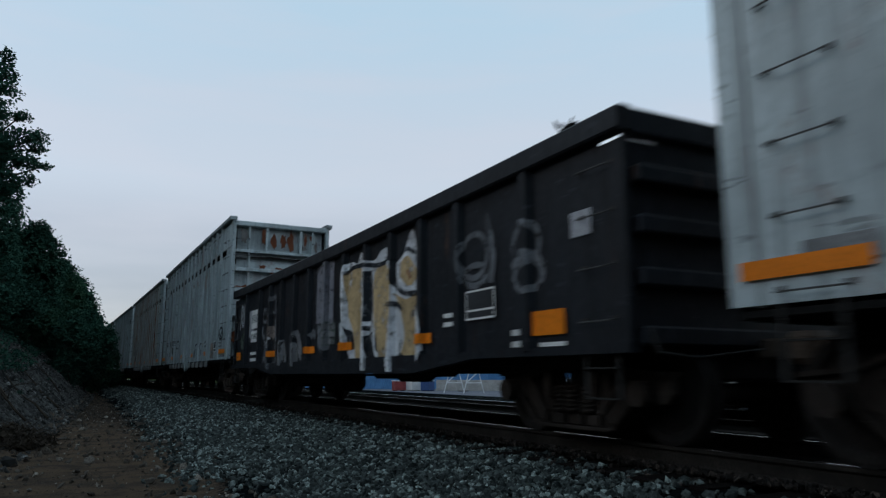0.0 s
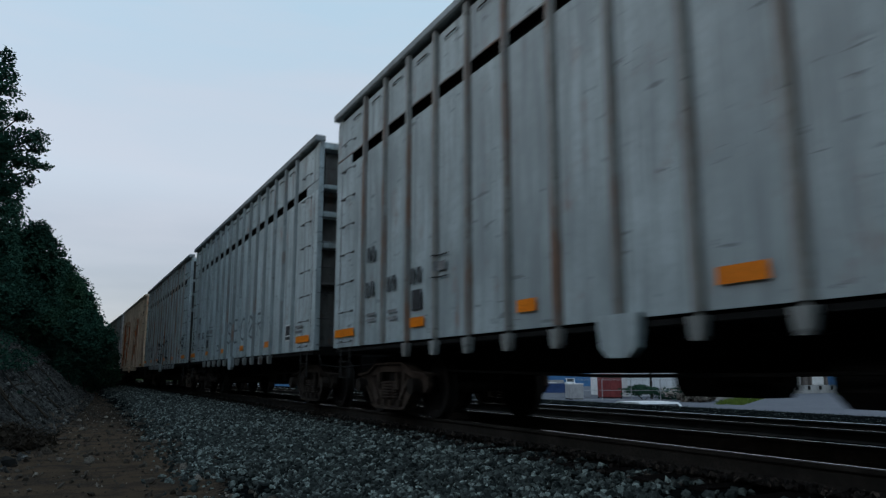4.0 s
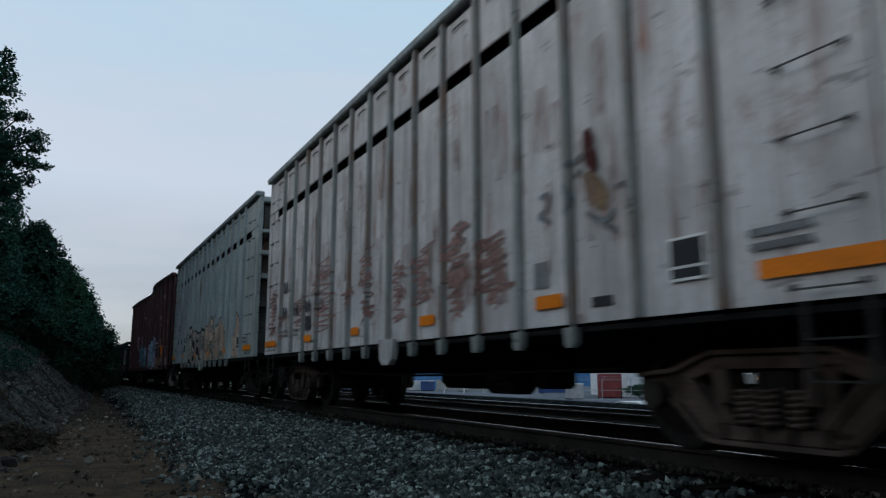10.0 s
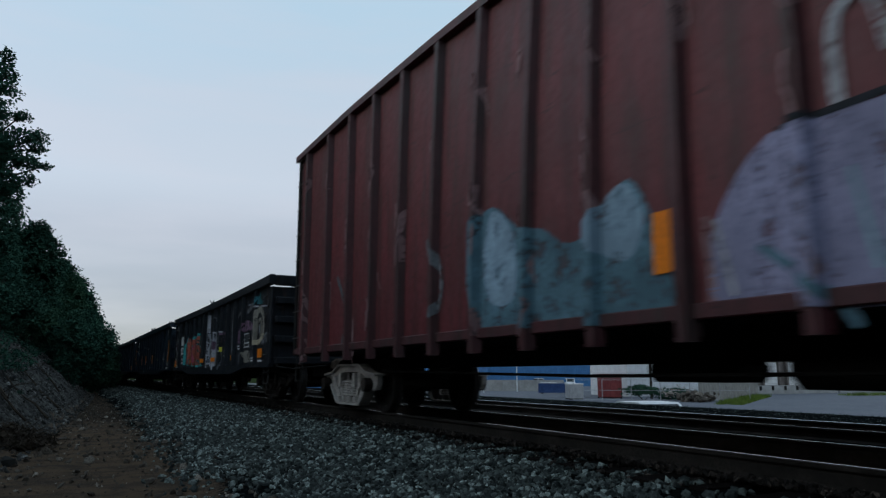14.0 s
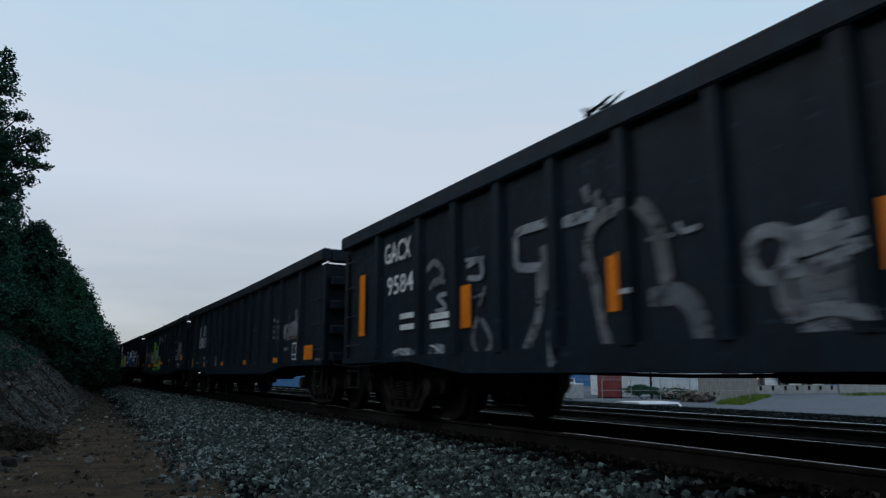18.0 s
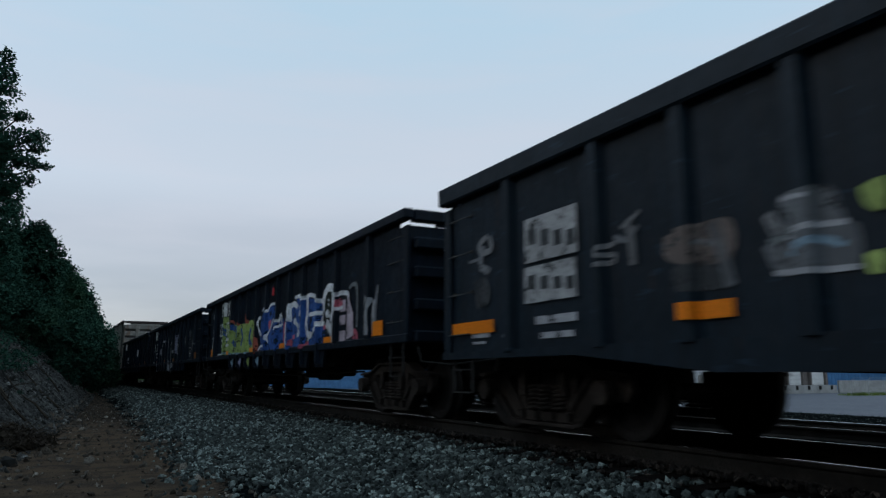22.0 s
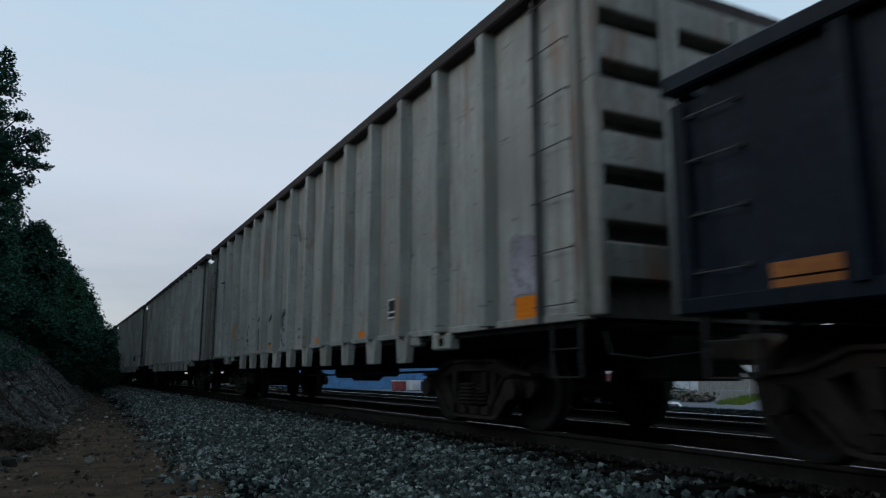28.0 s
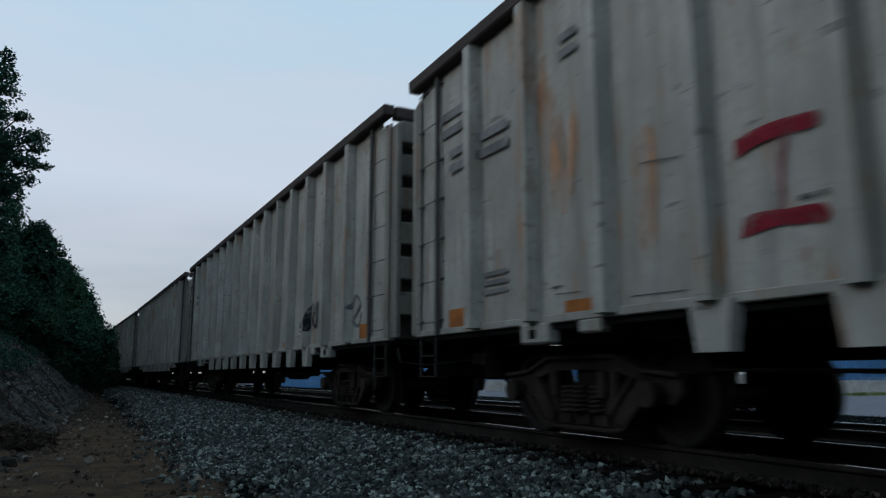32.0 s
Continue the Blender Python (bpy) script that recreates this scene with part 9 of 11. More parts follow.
spray(T, stroke([(5.1, 1.17), (4.89, 1.17), (4.61, 1.23)], 0.08), C_PINK, "graffiti", 6)
spray(T, stroke([(4.21, 2.05), (4.32, 1.4)], 0.03), C_SKYB, "graffiti", 6)
scribble(T, 3.45, 1.88, 0.10, 0.10, 72, C_PALE, 4)
spray(T, stroke([(3.02, 1.2), (3.0, 1.94), (2.5, 1.98), (2.42, 1.9)], 0.08), C_WHITE, "graffiti", 5)
for z0, z1 in ((1.68, 1.88), (1.46, 1.62), (1.18, 1.36)):
    spray(T, rect(2.56, 2.84, z0, z1), C_BLUSH, "graffiti", 2)
spray(T, patch([(2.5, 1.2), (2.48, 1.96), (2.2, 1.62), (2.16, 1.26)], False), C_BLUSH, "graffiti", 2)
spray(T, stroke([(2.4, 2.06), (2.2, 2.1), (2.04, 2.0), (2.02, 1.4)], 0.07), C_SMOKE, "graffiti", 1)
spray(T, patch([(2.2, 1.2), (2.14, 1.36), (1.98, 1.3), (1.98, 1.18)]), C_PINK, "graffiti", 3)
for k in range(4):
    spray(T, stroke([(1.62 - 0.1 * k, 1.24), (1.63 - 0.1 * k, 1.6), (1.58 - 0.1 * k, 1.86 - 0.04 * k)], 0.07), C_PALE, "graffiti", 2)
spray(T, blotch(5.8, 1.28, 0.12, 0.1, 73), C_PINK, "graffiti", 4)
spray(T, blotch(7.48, 2.5, 0.13, 0.12, 75), C_RED, "graffiti", 2)
spray(T, stroke([(14.95, 2.4), (14.75, 2.55), (14.65, 2.3), (14.9, 2.0), (14.7, 1.8), (14.95, 1.5), (14.65, 1.48)], 0.10), C_PALE, "graffiti", 1)
spray(T, blotch(14.8, 1.75, 0.16, 0.12, 76), C_WHITE, "graffiti", 2)
spray(T, stroke([(1.22, 1.3), (1.25, 1.6), (1.15, 1.95)], 0.10), C_GHOST, "graffiti", 1)
bars(T, 13.1, 13.9, 1.2, 1.24, 1)
reflectors(T, [(14.58, 15.08, 1.19, 1.41), (12.15, 12.58), (3.18, 3.66), (9.15, 9.6), (6.3, 6.7), (0.9, 1.3, 1.2, 1.42)], None, 1.18, 1.29)

for k, r in enumerate(FLAT_RIBS[2:-2]):
    if r > 8.4:
        spray(T, patch([(r - 0.26, 1.05), (r - 0.1, 1.06), (r - 0.08, 0.9), (r - 0.2, 0.84)]), (C_MOSS, C_LILAC, C_SKYB)[k % 3], "graffiti", 1)
        spray(T, patch([(r + 0.08, 1.05), (r + 0.26, 1.05), (r + 0.2, 0.86), (r + 0.1, 0.92)]), (C_BLUE, C_MOSS, C_SMOKE)[k % 3], "graffiti", 1)

# P, white outline letters
T = "P"
fleet_marks(T, "371")
C_SLATE = colour("slate_lilac", (0.24, 0.25, 0.33))
spray(T, stroke([(11.12, 1.19), (11.26, 1.62), (11.27, 1.91), (11.11, 2.09), (10.9, 2.11)], 0.09), C_PALE, "graffiti", 2)
spray(T, stroke([(10.73, 1.41), (10.82, 1.75), (10.59, 2.08), (10.47, 2.24)], 0.09), C_PALE, "graffiti", 2)
spray(T, stroke([(10.69, 1.37), (10.5, 1.25), (10.29, 1.26)], 0.08), C_PALE, "graffiti", 2)
spray(T, stroke([(10.4, 1.86), (10.33, 1.54), (10.22, 1.24)], 0.13), C_PALE, "graffiti", 2)
spray(T, stroke([(10.18, 1.15), (10.05, 1.74), (9.92, 2.09), (9.6, 2.16), (9.32, 2.03), (9.29, 1.8)], 0.1), C_PALE, "graffiti", 2)
spray(T, stroke([(9.57, 1.68), (9.32, 1.68), (9.07, 1.68)], 0.07), C_PALE, "graffiti", 2)
spray(T, stroke([(9.47, 1.49), (9.57, 1.34)], 0.09), C_PALE, "graffiti", 2)
spray(T, stroke([(9.21, 1.1), (9.04, 1.22)], 0.09), C_PALE, "graffiti", 2)
spray(T, stroke([(9.12, 2.35), (9.0, 2.27)], 0.14), C_PALE, "graffiti", 2)
spray(T, stroke([(9.12, 2.0), (8.92, 1.99)], 0.12), C_PALE, "graffiti", 2)
spray(T, stroke([(8.67, 2.2), (8.56, 1.71), (8.5, 1.26), (8.43, 1.05)], 0.12), C_DIMW, "graffiti", 2)
spray(T, stroke([(8.44, 1.57), (8.29, 1.86), (8.12, 2.01), (7.94, 2.04)], 0.09), C_PALE, "graffiti", 2)
spray(T, stroke([(8.12, 1.99), (8.0, 1.59), (7.9, 1.1), (7.83, 0.86)], 0.12), C_DIMW, "graffiti", 2)
spray(T, stroke([(8.54, 1.38), (8.09, 1.39)], 0.035), C_PALE, "graffiti", 2)
spray(T, stroke([(8.54, 1.29), (8.1, 1.3)], 0.035), C_PALE, "graffiti", 2)
spray(T, stroke([(8.52, 1.21), (8.14, 1.22)], 0.035), C_PALE, "graffiti", 2)
spray(T, stroke([(7.68, 0.97), (7.74, 1.5), (7.67, 1.9)], 0.1), C_DIMW, "graffiti", 2)
spray(T, stroke([(7.75, 1.96), (7.5, 1.99), (7.12, 2.01)], 0.09), C_PALE, "graffiti", 2)
spray(T, stroke([(7.35, 1.98), (7.46, 1.81), (7.42, 1.62)], 0.13), C_PALE, "graffiti", 2)
spray(T, stroke([(7.6, 1.01), (7.45, 1.3), (7.3, 1.2), (7.15, 1.0)], 0.1), C_PALE, "graffiti", 2)
spray(T, stroke([(7.06, 1.41), (6.97, 1.56), (6.71, 1.62), (6.53, 1.52), (6.45, 1.31), (6.54, 1.09)], 0.12), C_DIMW, "graffiti", 2)
spray(T, stroke([(6.94, 1.46), (7.04, 1.2), (6.91, 1.09)], 0.09), C_PALE, "graffiti", 2)
spray(T, stroke([(6.83, 1.06), (6.69, 1.28)], 0.09), C_DIMW, "graffiti", 2)
spray(T, stroke([(5.9, 2.15), (5.7, 2.18), (5.48, 2.17)], 0.17), C_SLATE, "graffiti", 2)
spray(T, stroke([(5.88, 2.11), (5.85, 1.8), (5.79, 1.52)], 0.2), C_SLATE, "graffiti", 2)
spray(T, stroke([(5.77, 1.86), (5.72, 1.59), (5.6, 1.46), (5.46, 1.55), (5.43, 1.71), (5.6, 1.84), (5.8, 1.82)], 0.1), C_PALE, "graffiti", 2)
spray(T, stroke([(5.31, 2.25), (5.35, 2.01), (5.32, 1.74), (5.27, 1.52)], 0.19), C_SLATE, "graffiti", 2)
spray(T, stroke([(5.51, 1.63), (5.33, 1.63), (5.14, 1.63)], 0.07), C_PALE, "graffiti", 2)
spray(T, stroke([(5.51, 2.12), (5.45, 1.85)], 0.16), C_SLATE, "graffiti", 2)
spray(T, stroke([(7.56, 2.16), (7.32, 2.15)], 0.07), C_RED, "graffiti", 2)
spray(T, patch([(7.6, 2.52), (7.46, 2.58), (7.37, 2.44), (7.41, 2.35), (7.55, 2.38)]), C_RED, "graffiti", 2)
spray(T, stroke([(11.99, 1.17), (11.89, 0.97), (11.93, 0.78)], 0.08), C_DIMW, "graffiti", 3)
spray(T, stroke([(11.08, 1.21), (11.0, 1.06), (11.03, 0.93)], 0.08), C_DIMW, "graffiti", 3)
spray(T, stroke([(10.36, 1.24), (10.29, 1.09), (10.32, 0.94)], 0.08), C_DIMW, "graffiti", 3)
spray(T, stroke([(9.78, 1.07), (9.72, 0.95), (9.75, 0.84)], 0.08), C_DIMW, "graffiti", 3)
spray(T, stroke([(9.11, 1.11), (9.06, 0.99), (9.09, 0.87)], 0.08), C_DIMW, "graffiti", 3)
spray(T, stroke([(8.4, 1.07), (8.36, 0.98), (8.38, 0.89)], 0.08), C_DIMW, "graffiti", 3)
spray(T, stroke([(7.9, 1.05), (7.86, 0.93), (7.88, 0.81)], 0.08), C_DIMW, "graffiti", 3)
spray(T, stroke([(7.69, 0.98), (7.65, 0.86), (7.68, 0.75)], 0.08), C_DIMW, "graffiti", 3)
spray(T, stroke([(7.3, 1.12), (7.27, 0.93), (7.3, 0.75)], 0.08), C_DIMW, "graffiti", 3)
spray(T, stroke([(6.91, 1.09), (6.88, 1.01), (6.9, 0.94)], 0.08), C_DIMW, "graffiti", 3)
scribble(T, 14.85, 1.8, 0.2, 0.5, 801, C_PALE, 4)
for k, (a, z) in enumerate(((3.6, 1.9), (2.6, 2.0), (1.6, 1.7))):
    scribble(T, a, z, 0.25, 0.3, 810 + k, C_GHOST, 4)
framed(T, 2.1, 2.5, 1.3, 1.62)
bars(T, 13.4, 13.95, 1.2, 1.24, 1)
spray(T, rect(13.05, 13.3, 1.19, 1.28), C_PINK, "reflector", 6)
reflectors(T, [(12.1, 12.55), (9.2, 9.65), (6.4, 6.85), (0.9, 1.3, 1.2, 1.42)], M_ORANGE_OLD, 1.18, 1.30)

# Q
T = "Q"
fleet_marks(T, "524")
for s, a0, a1, z0, z1 in (("E", 11.55, 11.3, 1.38, 1.7), ("A", 11.28, 11.05, 1.4, 1.72), ("R", 11.02, 10.8, 1.4, 1.74), ("S", 10.6, 10.42, 1.42, 1.66), ("W", 10.4, 10.2, 1.42, 1.66), ("R", 10.17, 9.98, 1.42, 1.68)):
    spray(T, glyph(s, a0, a1, z0, z1, 0.085), C_PALE, "graffiti", 1)
for a, z in ((8.5, 1.8), (7.2, 1.6), (5.0, 1.9), (3.4, 1.7), (2.0, 1.8)):
    scribble(T, a, z, 0.25, 0.28, int(a * 100), C_GHOST, 4)
bars(T, 13.34, 13.9, 1.2, 1.24, 1)
spray(T, rect(13.06, 13.3, 1.19, 1.28), C_PINK, "reflector", 6)
reflectors(T, [(14.53, 15.03, 1.13, 1.235), (14.53, 15.03, 1.25, 1.35), (12.07, 12.57), (9.2, 9.6), (6.3, 6.7), (3.4, 3.8), (0.9, 1.3, 1.2, 1.4)], M_ORANGE_OLD, 1.18, 1.29)


def hopper_marks(T, material=None):
    if T != "R":
        bars(T, 17.8, 18.45, 3.62, 3.95, 2, M_GREYLET)
        bars(T, 17.82, 18.24, 3.12, 3.42, 2, M_GREYLET)
        bars(T, 16.85, 17.45, 3.10, 3.42, 2, M_GREYLET)
    bars(T, 15.6, 15.9, 3.7, 3.95, 2, M_GREYLET)
    if T != "R":
        bars(T, 16.9, 17.4, 1.5, 1.75, 3, M_GREYLET)
    framed(T, 4.2, 4.55, 1.42, 1.70)
    reflectors(T, [(17.81, 18.22, 1.17, 1.40), (15.48, 15.88), (11.08, 11.45), (7.5, 7.95), (5.24, 5.7), (0.755, 1.16, 1.16, 1.41)], material, 1.19, 1.30)


spray("R", words("FWTX", 18.52, 3.60, 0.36, 0.74), M_BLACKLET, "lettering", 5)
spray("R", words("62", 18.25, 3.10, 0.34, 0.42), M_BLACKLET, "lettering", 5)
spray("R", words("748", 17.45, 3.08, 0.34, 0.60), M_BLACKLET, "lettering", 5)
hopper_marks("R")
T = "R"
spray(T, patch([(1.27, 1.18), (1.28, 2.02), (0.98, 2.04), (0.80, 1.96), (0.79, 1.46), (1.17, 1.44)]), colour("chalk_lilac", (0.36, 0.34, 0.38)), "graffiti", 1)
C_FAINTS = colour("faint_smoke", (0.20, 0.205, 0.20))
spray(T, stroke([(9.81, 1.89), (10.12, 1.98), (10.41, 1.95), (10.54, 1.77), (10.33, 1.57), (9.98, 1.64), (10.1, 1.77)], 0.09), C_SMOKE, "graffiti", 2)
spray(T, stroke([(10.2, 1.95), (10.41, 1.85), (10.35, 1.67)], 0.08), C_INK, "graffiti", 2)
spray(T, stroke([(10.24, 1.56), (9.99, 1.44), (9.93, 1.27), (10.18, 1.22), (10.4, 1.33)], 0.12), C_SKYB, "graffiti", 2)
spray(T, stroke([(10.49, 1.49), (10.42, 1.31), (10.18, 1.21)], 0.06), C_INK, "graffiti", 2)
spray(T, stroke([(10.27, 1.81), (10.06, 1.8)], 0.08), C_SKYB, "graffiti", 2)
spray(T, stroke([(10.01, 1.8), (9.94, 1.55), (10.01, 1.44)], 0.06), C_SMOKE, "graffiti", 2)
spray(T, stroke([(11.21, 1.95), (11.18, 1.69), (11.19, 1.39)], 0.18), C_SKYB, "graffiti", 2)
spray(T, stroke([(11.59, 1.86), (11.38, 1.95), (11.08, 1.98)], 0.1), C_INK, "graffiti", 2)
spray(T, stroke([(11.56, 1.31), (11.3, 1.33), (11.06, 1.38)], 0.06), C_INK, "graffiti", 2)
spray(T, stroke([(11.35, 1.89), (11.3, 1.43)], 0.05), C_SMOKE, "graffiti", 2)
spray(T, stroke([(12.67, 1.92), (12.49, 1.99), (12.32, 1.89), (12.38, 1.75), (12.59, 1.68)], 0.08), C_INK, "graffiti", 2)
spray(T, stroke([(12.63, 1.7), (12.59, 1.39), (12.62, 1.15)], 0.08), C_INK, "graffiti", 2)
spray(T, stroke([(12.45, 1.53), (12.34, 1.3), (12.28, 1.18)], 0.1), C_SKYB, "graffiti", 2)
spray(T, stroke([(12.52, 1.63), (12.28, 1.67)], 0.06), C_INK, "graffiti", 2)
spray(T, stroke([(13.86, 1.62), (13.74, 1.84), (13.53, 1.91)], 0.08), C_INK, "graffiti", 2)
spray(T, stroke([(13.9, 1.47), (13.64, 1.52), (13.39, 1.52)], 0.07), C_INK, "graffiti", 2)
spray(T, stroke([(13.85, 1.21), (13.73, 1.42)], 0.07), C_SMOKE, "graffiti", 2)
spray(T, stroke([(13.61, 1.8), (13.47, 1.49), (13.51, 1.25)], 0.06), C_SKYB, "graffiti", 2)
spray(T, stroke([(14.93, 1.73), (14.83, 1.85), (14.63, 1.9)], 0.07), C_INK, "graffiti", 2)
spray(T, stroke([(14.97, 1.54), (14.67, 1.6)], 0.07), C_INK, "graffiti", 2)
spray(T, stroke([(14.91, 1.3), (14.76, 1.44), (14.41, 1.42)], 0.06), C_SMOKE, "graffiti", 2)
spray(T, stroke([(14.68, 1.81), (14.57, 1.57)], 0.05), C_SKYB, "graffiti", 2)
spray(T, stroke([(9.21, 1.53), (8.98, 1.52), (8.75, 1.48)], 0.05), C_FAINTS, "graffiti", 2)
spray(T, stroke([(9.19, 1.36), (8.91, 1.38), (8.68, 1.35)], 0.05), C_FAINTS, "graffiti", 2)
spray(T, stroke([(8.71, 2.62), (8.59, 2.65), (8.48, 2.67)], 0.07), C_SMOKE, "graffiti", 2)
spray(T, stroke([(9.4, 3.71), (9.35, 3.52), (9.23, 3.35)], 0.09), C_SMOKE, "graffiti", 2)
C_SOOT = colour("soot_line", (0.075, 0.078, 0.078))
SOOTFILM = rust_film("soot_smear", (0.13, 0.135, 0.135), 0.36, 0.62)
spray(T, stroke([(17.91, 2.19), (18.17, 2.14), (18.26, 2.05), (18.5, 1.98)], 0.07), C_FAINTS, "graffiti", 2)
spray(T, stroke([(17.99, 2.26), (17.92, 2.11), (18.09, 2.07)], 0.09), C_FAINTS, "graffiti", 2)
spray(T, stroke([(17.89, 1.93), (18.14, 1.89), (18.23, 1.8), (18.41, 1.8)], 0.06), C_FAINTS, "graffiti", 2)
spray(T, stroke([(18.5, 1.9), (18.32, 1.89)], 0.05), C_SOOT, "graffiti", 2)
spray(T, patch([(18.29, 1.59), (17.9, 1.67), (17.88, 1.43), (18.21, 1.43)]), SOOTFILM, "graffiti", 1)
spray(T, stroke([(17.88, 1.69), (18.15, 1.62), (18.24, 1.53), (17.91, 1.52)], 0.05), C_SOOT, "graffiti", 2)
spray(T, stroke([(17.28, 1.67), (16.9, 1.68)], 0.08), C_FAINTS, "graffiti", 2)
spray(T, stroke([(17.22, 1.48), (16.85, 1.51)], 0.07), C_FAINTS, "graffiti", 2)
spray(T, stroke([(17.16, 1.49), (16.97, 1.5)], 0.04), C_SOOT, "graffiti", 2)
spray(T, stroke([(17.13, 1.83), (16.95, 1.84)], 0.03), C_FAINTS, "graffiti", 2)
spray(T, stroke([(16.8, 1.78), (16.6, 1.79)], 0.1), C_FAINTS, "graffiti", 2)
spray(T, stroke([(17.3, 1.28), (16.64, 1.26)], 0.02), C_SOOT, "graffiti", 2)
spray(T, stroke([(16.88, 1.17), (16.65, 1.19)], 0.03), C_FAINTS, "graffiti", 2)
spray(T, stroke([(16.59, 1.98), (16.47, 1.98)], 0.02), C_SOOT, "graffiti", 2)
spray(T, stroke([(16.55, 2.11), (16.32, 2.08)], 0.03), C_FAINTS, "graffiti", 2)
spray(T, stroke([(16.09, 1.68), (15.97, 1.71), (15.88, 1.79)], 0.06), C_FAINTS, "graffiti", 2)
spray(T, stroke([(16.01, 1.82), (15.79, 1.86), (15.52, 1.85)], 0.05), C_FAINTS, "graffiti", 2)
spray(T, stroke([(15.89, 1.87), (15.74, 1.9), (15.63, 1.89)], 0.04), C_FAINTS, "graffiti", 2)
spray(T, stroke([(15.78, 1.75), (15.68, 1.77)], 0.05), C_SOOT, "graffiti", 2)
spray(T, stroke([(15.65, 1.68), (15.5, 1.66)], 0.03), C_SOOT, "graffiti", 2)
spray(T, stroke([(15.6, 1.58), (15.43, 1.58)], 0.035), C_SOOT, "graffiti", 2)
spray(T, stroke([(16.07, 1.61), (15.86, 1.58)], 0.015), C_SOOT, "graffiti", 2)
spray(T, stroke([(16.05, 1.42), (15.85, 1.42)], 0.04), C_SOOT, "graffiti", 2)
spray(T, stroke([(16.09, 1.38), (15.79, 1.37)], 0.015), C_SOOT, "graffiti", 2)
spray(T, stroke([(15.76, 1.36), (15.49, 1.35)], 0.015), C_SOOT, "graffiti", 2)
spray(T, stroke([(16.1, 1.26), (15.8, 1.26), (15.47, 1.27)], 0.02), C_SOOT, "graffiti", 2)
spray(T, stroke([(15.47, 1.37), (15.26, 1.38)], 0.03), C_FAINTS, "graffiti", 2)
spray(T, stroke([(15.56, 1.45), (15.41, 1.45)], 0.04), C_FAINTS, "graffiti", 2)
spray(T, patch([(16.05, 1.81), (15.74, 1.89), (15.48, 1.85), (15.46, 1.64), (15.85, 1.63), (16.04, 1.65)]), SOOTFILM, "graffiti", 1)
hopper_marks("S", M_ORANGE_OLD)
T = "S"
C_CRIMSON = colour("crimson", (0.22, 0.016, 0.03))
CRIMSONFILM = rust_film("crimson_smear", (0.22, 0.03, 0.045), 0.30, 0.56)
spray(T, patch([(13.86, 2.26), (13.72, 2.29), (13.5, 2.3), (13.21, 2.27), (13.19, 2.2), (13.26, 2.17), (13.51, 2.19), (13.73, 2.17), (13.86, 2.12)]), C_CRIMSON, "graffiti", 2)
spray(T, patch([(13.57, 2.19), (13.44, 2.17), (13.49, 1.96), (13.51, 1.71), (13.6, 1.71), (13.56, 1.97)]), CRIMSONFILM, "graffiti", 1)
spray(T, patch([(13.83, 1.69), (13.73, 1.71), (13.47, 1.69), (13.23, 1.67), (13.21, 1.56), (13.32, 1.56), (13.56, 1.59), (13.81, 1.56), (13.86, 1.56)]), C_CRIMSON, "graffiti", 2)
spray(T, stroke([(13.38, 1.74), (13.21, 1.74)], 0.05), C_INK, "graffiti", 3)
spray(T, stroke([(14.82, 2.35), (14.59, 2.32), (14.38, 2.29)], 0.015), C_SOOT, "graffiti", 2)
spray(T, stroke([(14.99, 1.26), (14.4, 1.25)], 0.012), C_SOOT, "graffiti", 2)
spray(T, stroke([(16.09, 1.45), (15.93, 1.45)], 0.03), C_SOOT, "graffiti", 2)
spray(T, stroke([(16.05, 1.38), (15.66, 1.37)], 0.012), C_SOOT, "graffiti", 2)
spray(T, patch([(15.74, 3.1), (15.61, 3.0), (15.69, 2.36), (15.86, 2.4)]), RUST["wash"], "graffiti", 1)
spray(T, patch([(15.98, 2.89), (15.75, 2.96), (15.75, 2.6), (15.94, 2.59)]), RUST["thin"], "graffiti", 1)
spray(T, stroke([(12.35, 2.16), (12.55, 2.07), (12.59, 1.83), (12.42, 1.54), (12.31, 1.31)], 0.05), C_SMOKE, "graffiti", 2)
spray(T, stroke([(12.59, 1.83), (12.34, 1.84)], 0.05), C_CRIMSON, "graffiti", 2)
spray(T, stroke([(11.2, 2.13), (11.42, 2.11), (11.52, 1.9), (11.48, 1.61), (11.22, 1.49)], 0.1), C_CRIMSON, "graffiti", 2)
spray(T, stroke([(11.41, 1.89), (11.2, 1.92)], 0.06), C_SMOKE, "graffiti", 2)
spray(T, stroke([(10.06, 2.08), (10.2, 1.91), (10.3, 1.54)], 0.06), C_CRIMSON, "graffiti", 2)
spray(T, stroke([(10.38, 1.72), (9.99, 1.74)], 0.06), C_CRIMSON, "graffiti", 2)
spray(T, stroke([(10.23, 1.54), (10.1, 1.98)], 0.04), C_SMOKE, "graffiti", 2)
spray(T, stroke([(9.21, 2.14), (9.1, 1.89), (8.96, 1.66), (8.85, 1.45)], 0.14), C_CRIMSON, "graffiti", 2)
spray(T, stroke([(8.79, 2.1), (8.9, 1.92), (8.96, 1.7)], 0.06), C_CRIMSON, "graffiti", 2)
spray(T, stroke([(9.33, 2.36), (9.12, 2.24)], 0.08), C_INK, "graffiti", 2)
spray(T, stroke([(8.81, 2.3), (8.95, 2.13), (9.12, 2.09)], 0.06), C_INK, "graffiti", 2)
spray(T, stroke([(8.72, 1.74), (8.83, 1.48)], 0.06), C_SMOKE, "graffiti", 2)
spray(T, stroke([(7.92, 2.06), (7.83, 1.93), (7.62, 1.98)], 0.12), C_CRIMSON, "graffiti", 2)
spray(T, stroke([(7.73, 1.93), (7.8, 1.71), (7.93, 1.46)], 0.15), C_CRIMSON, "graffiti", 2)
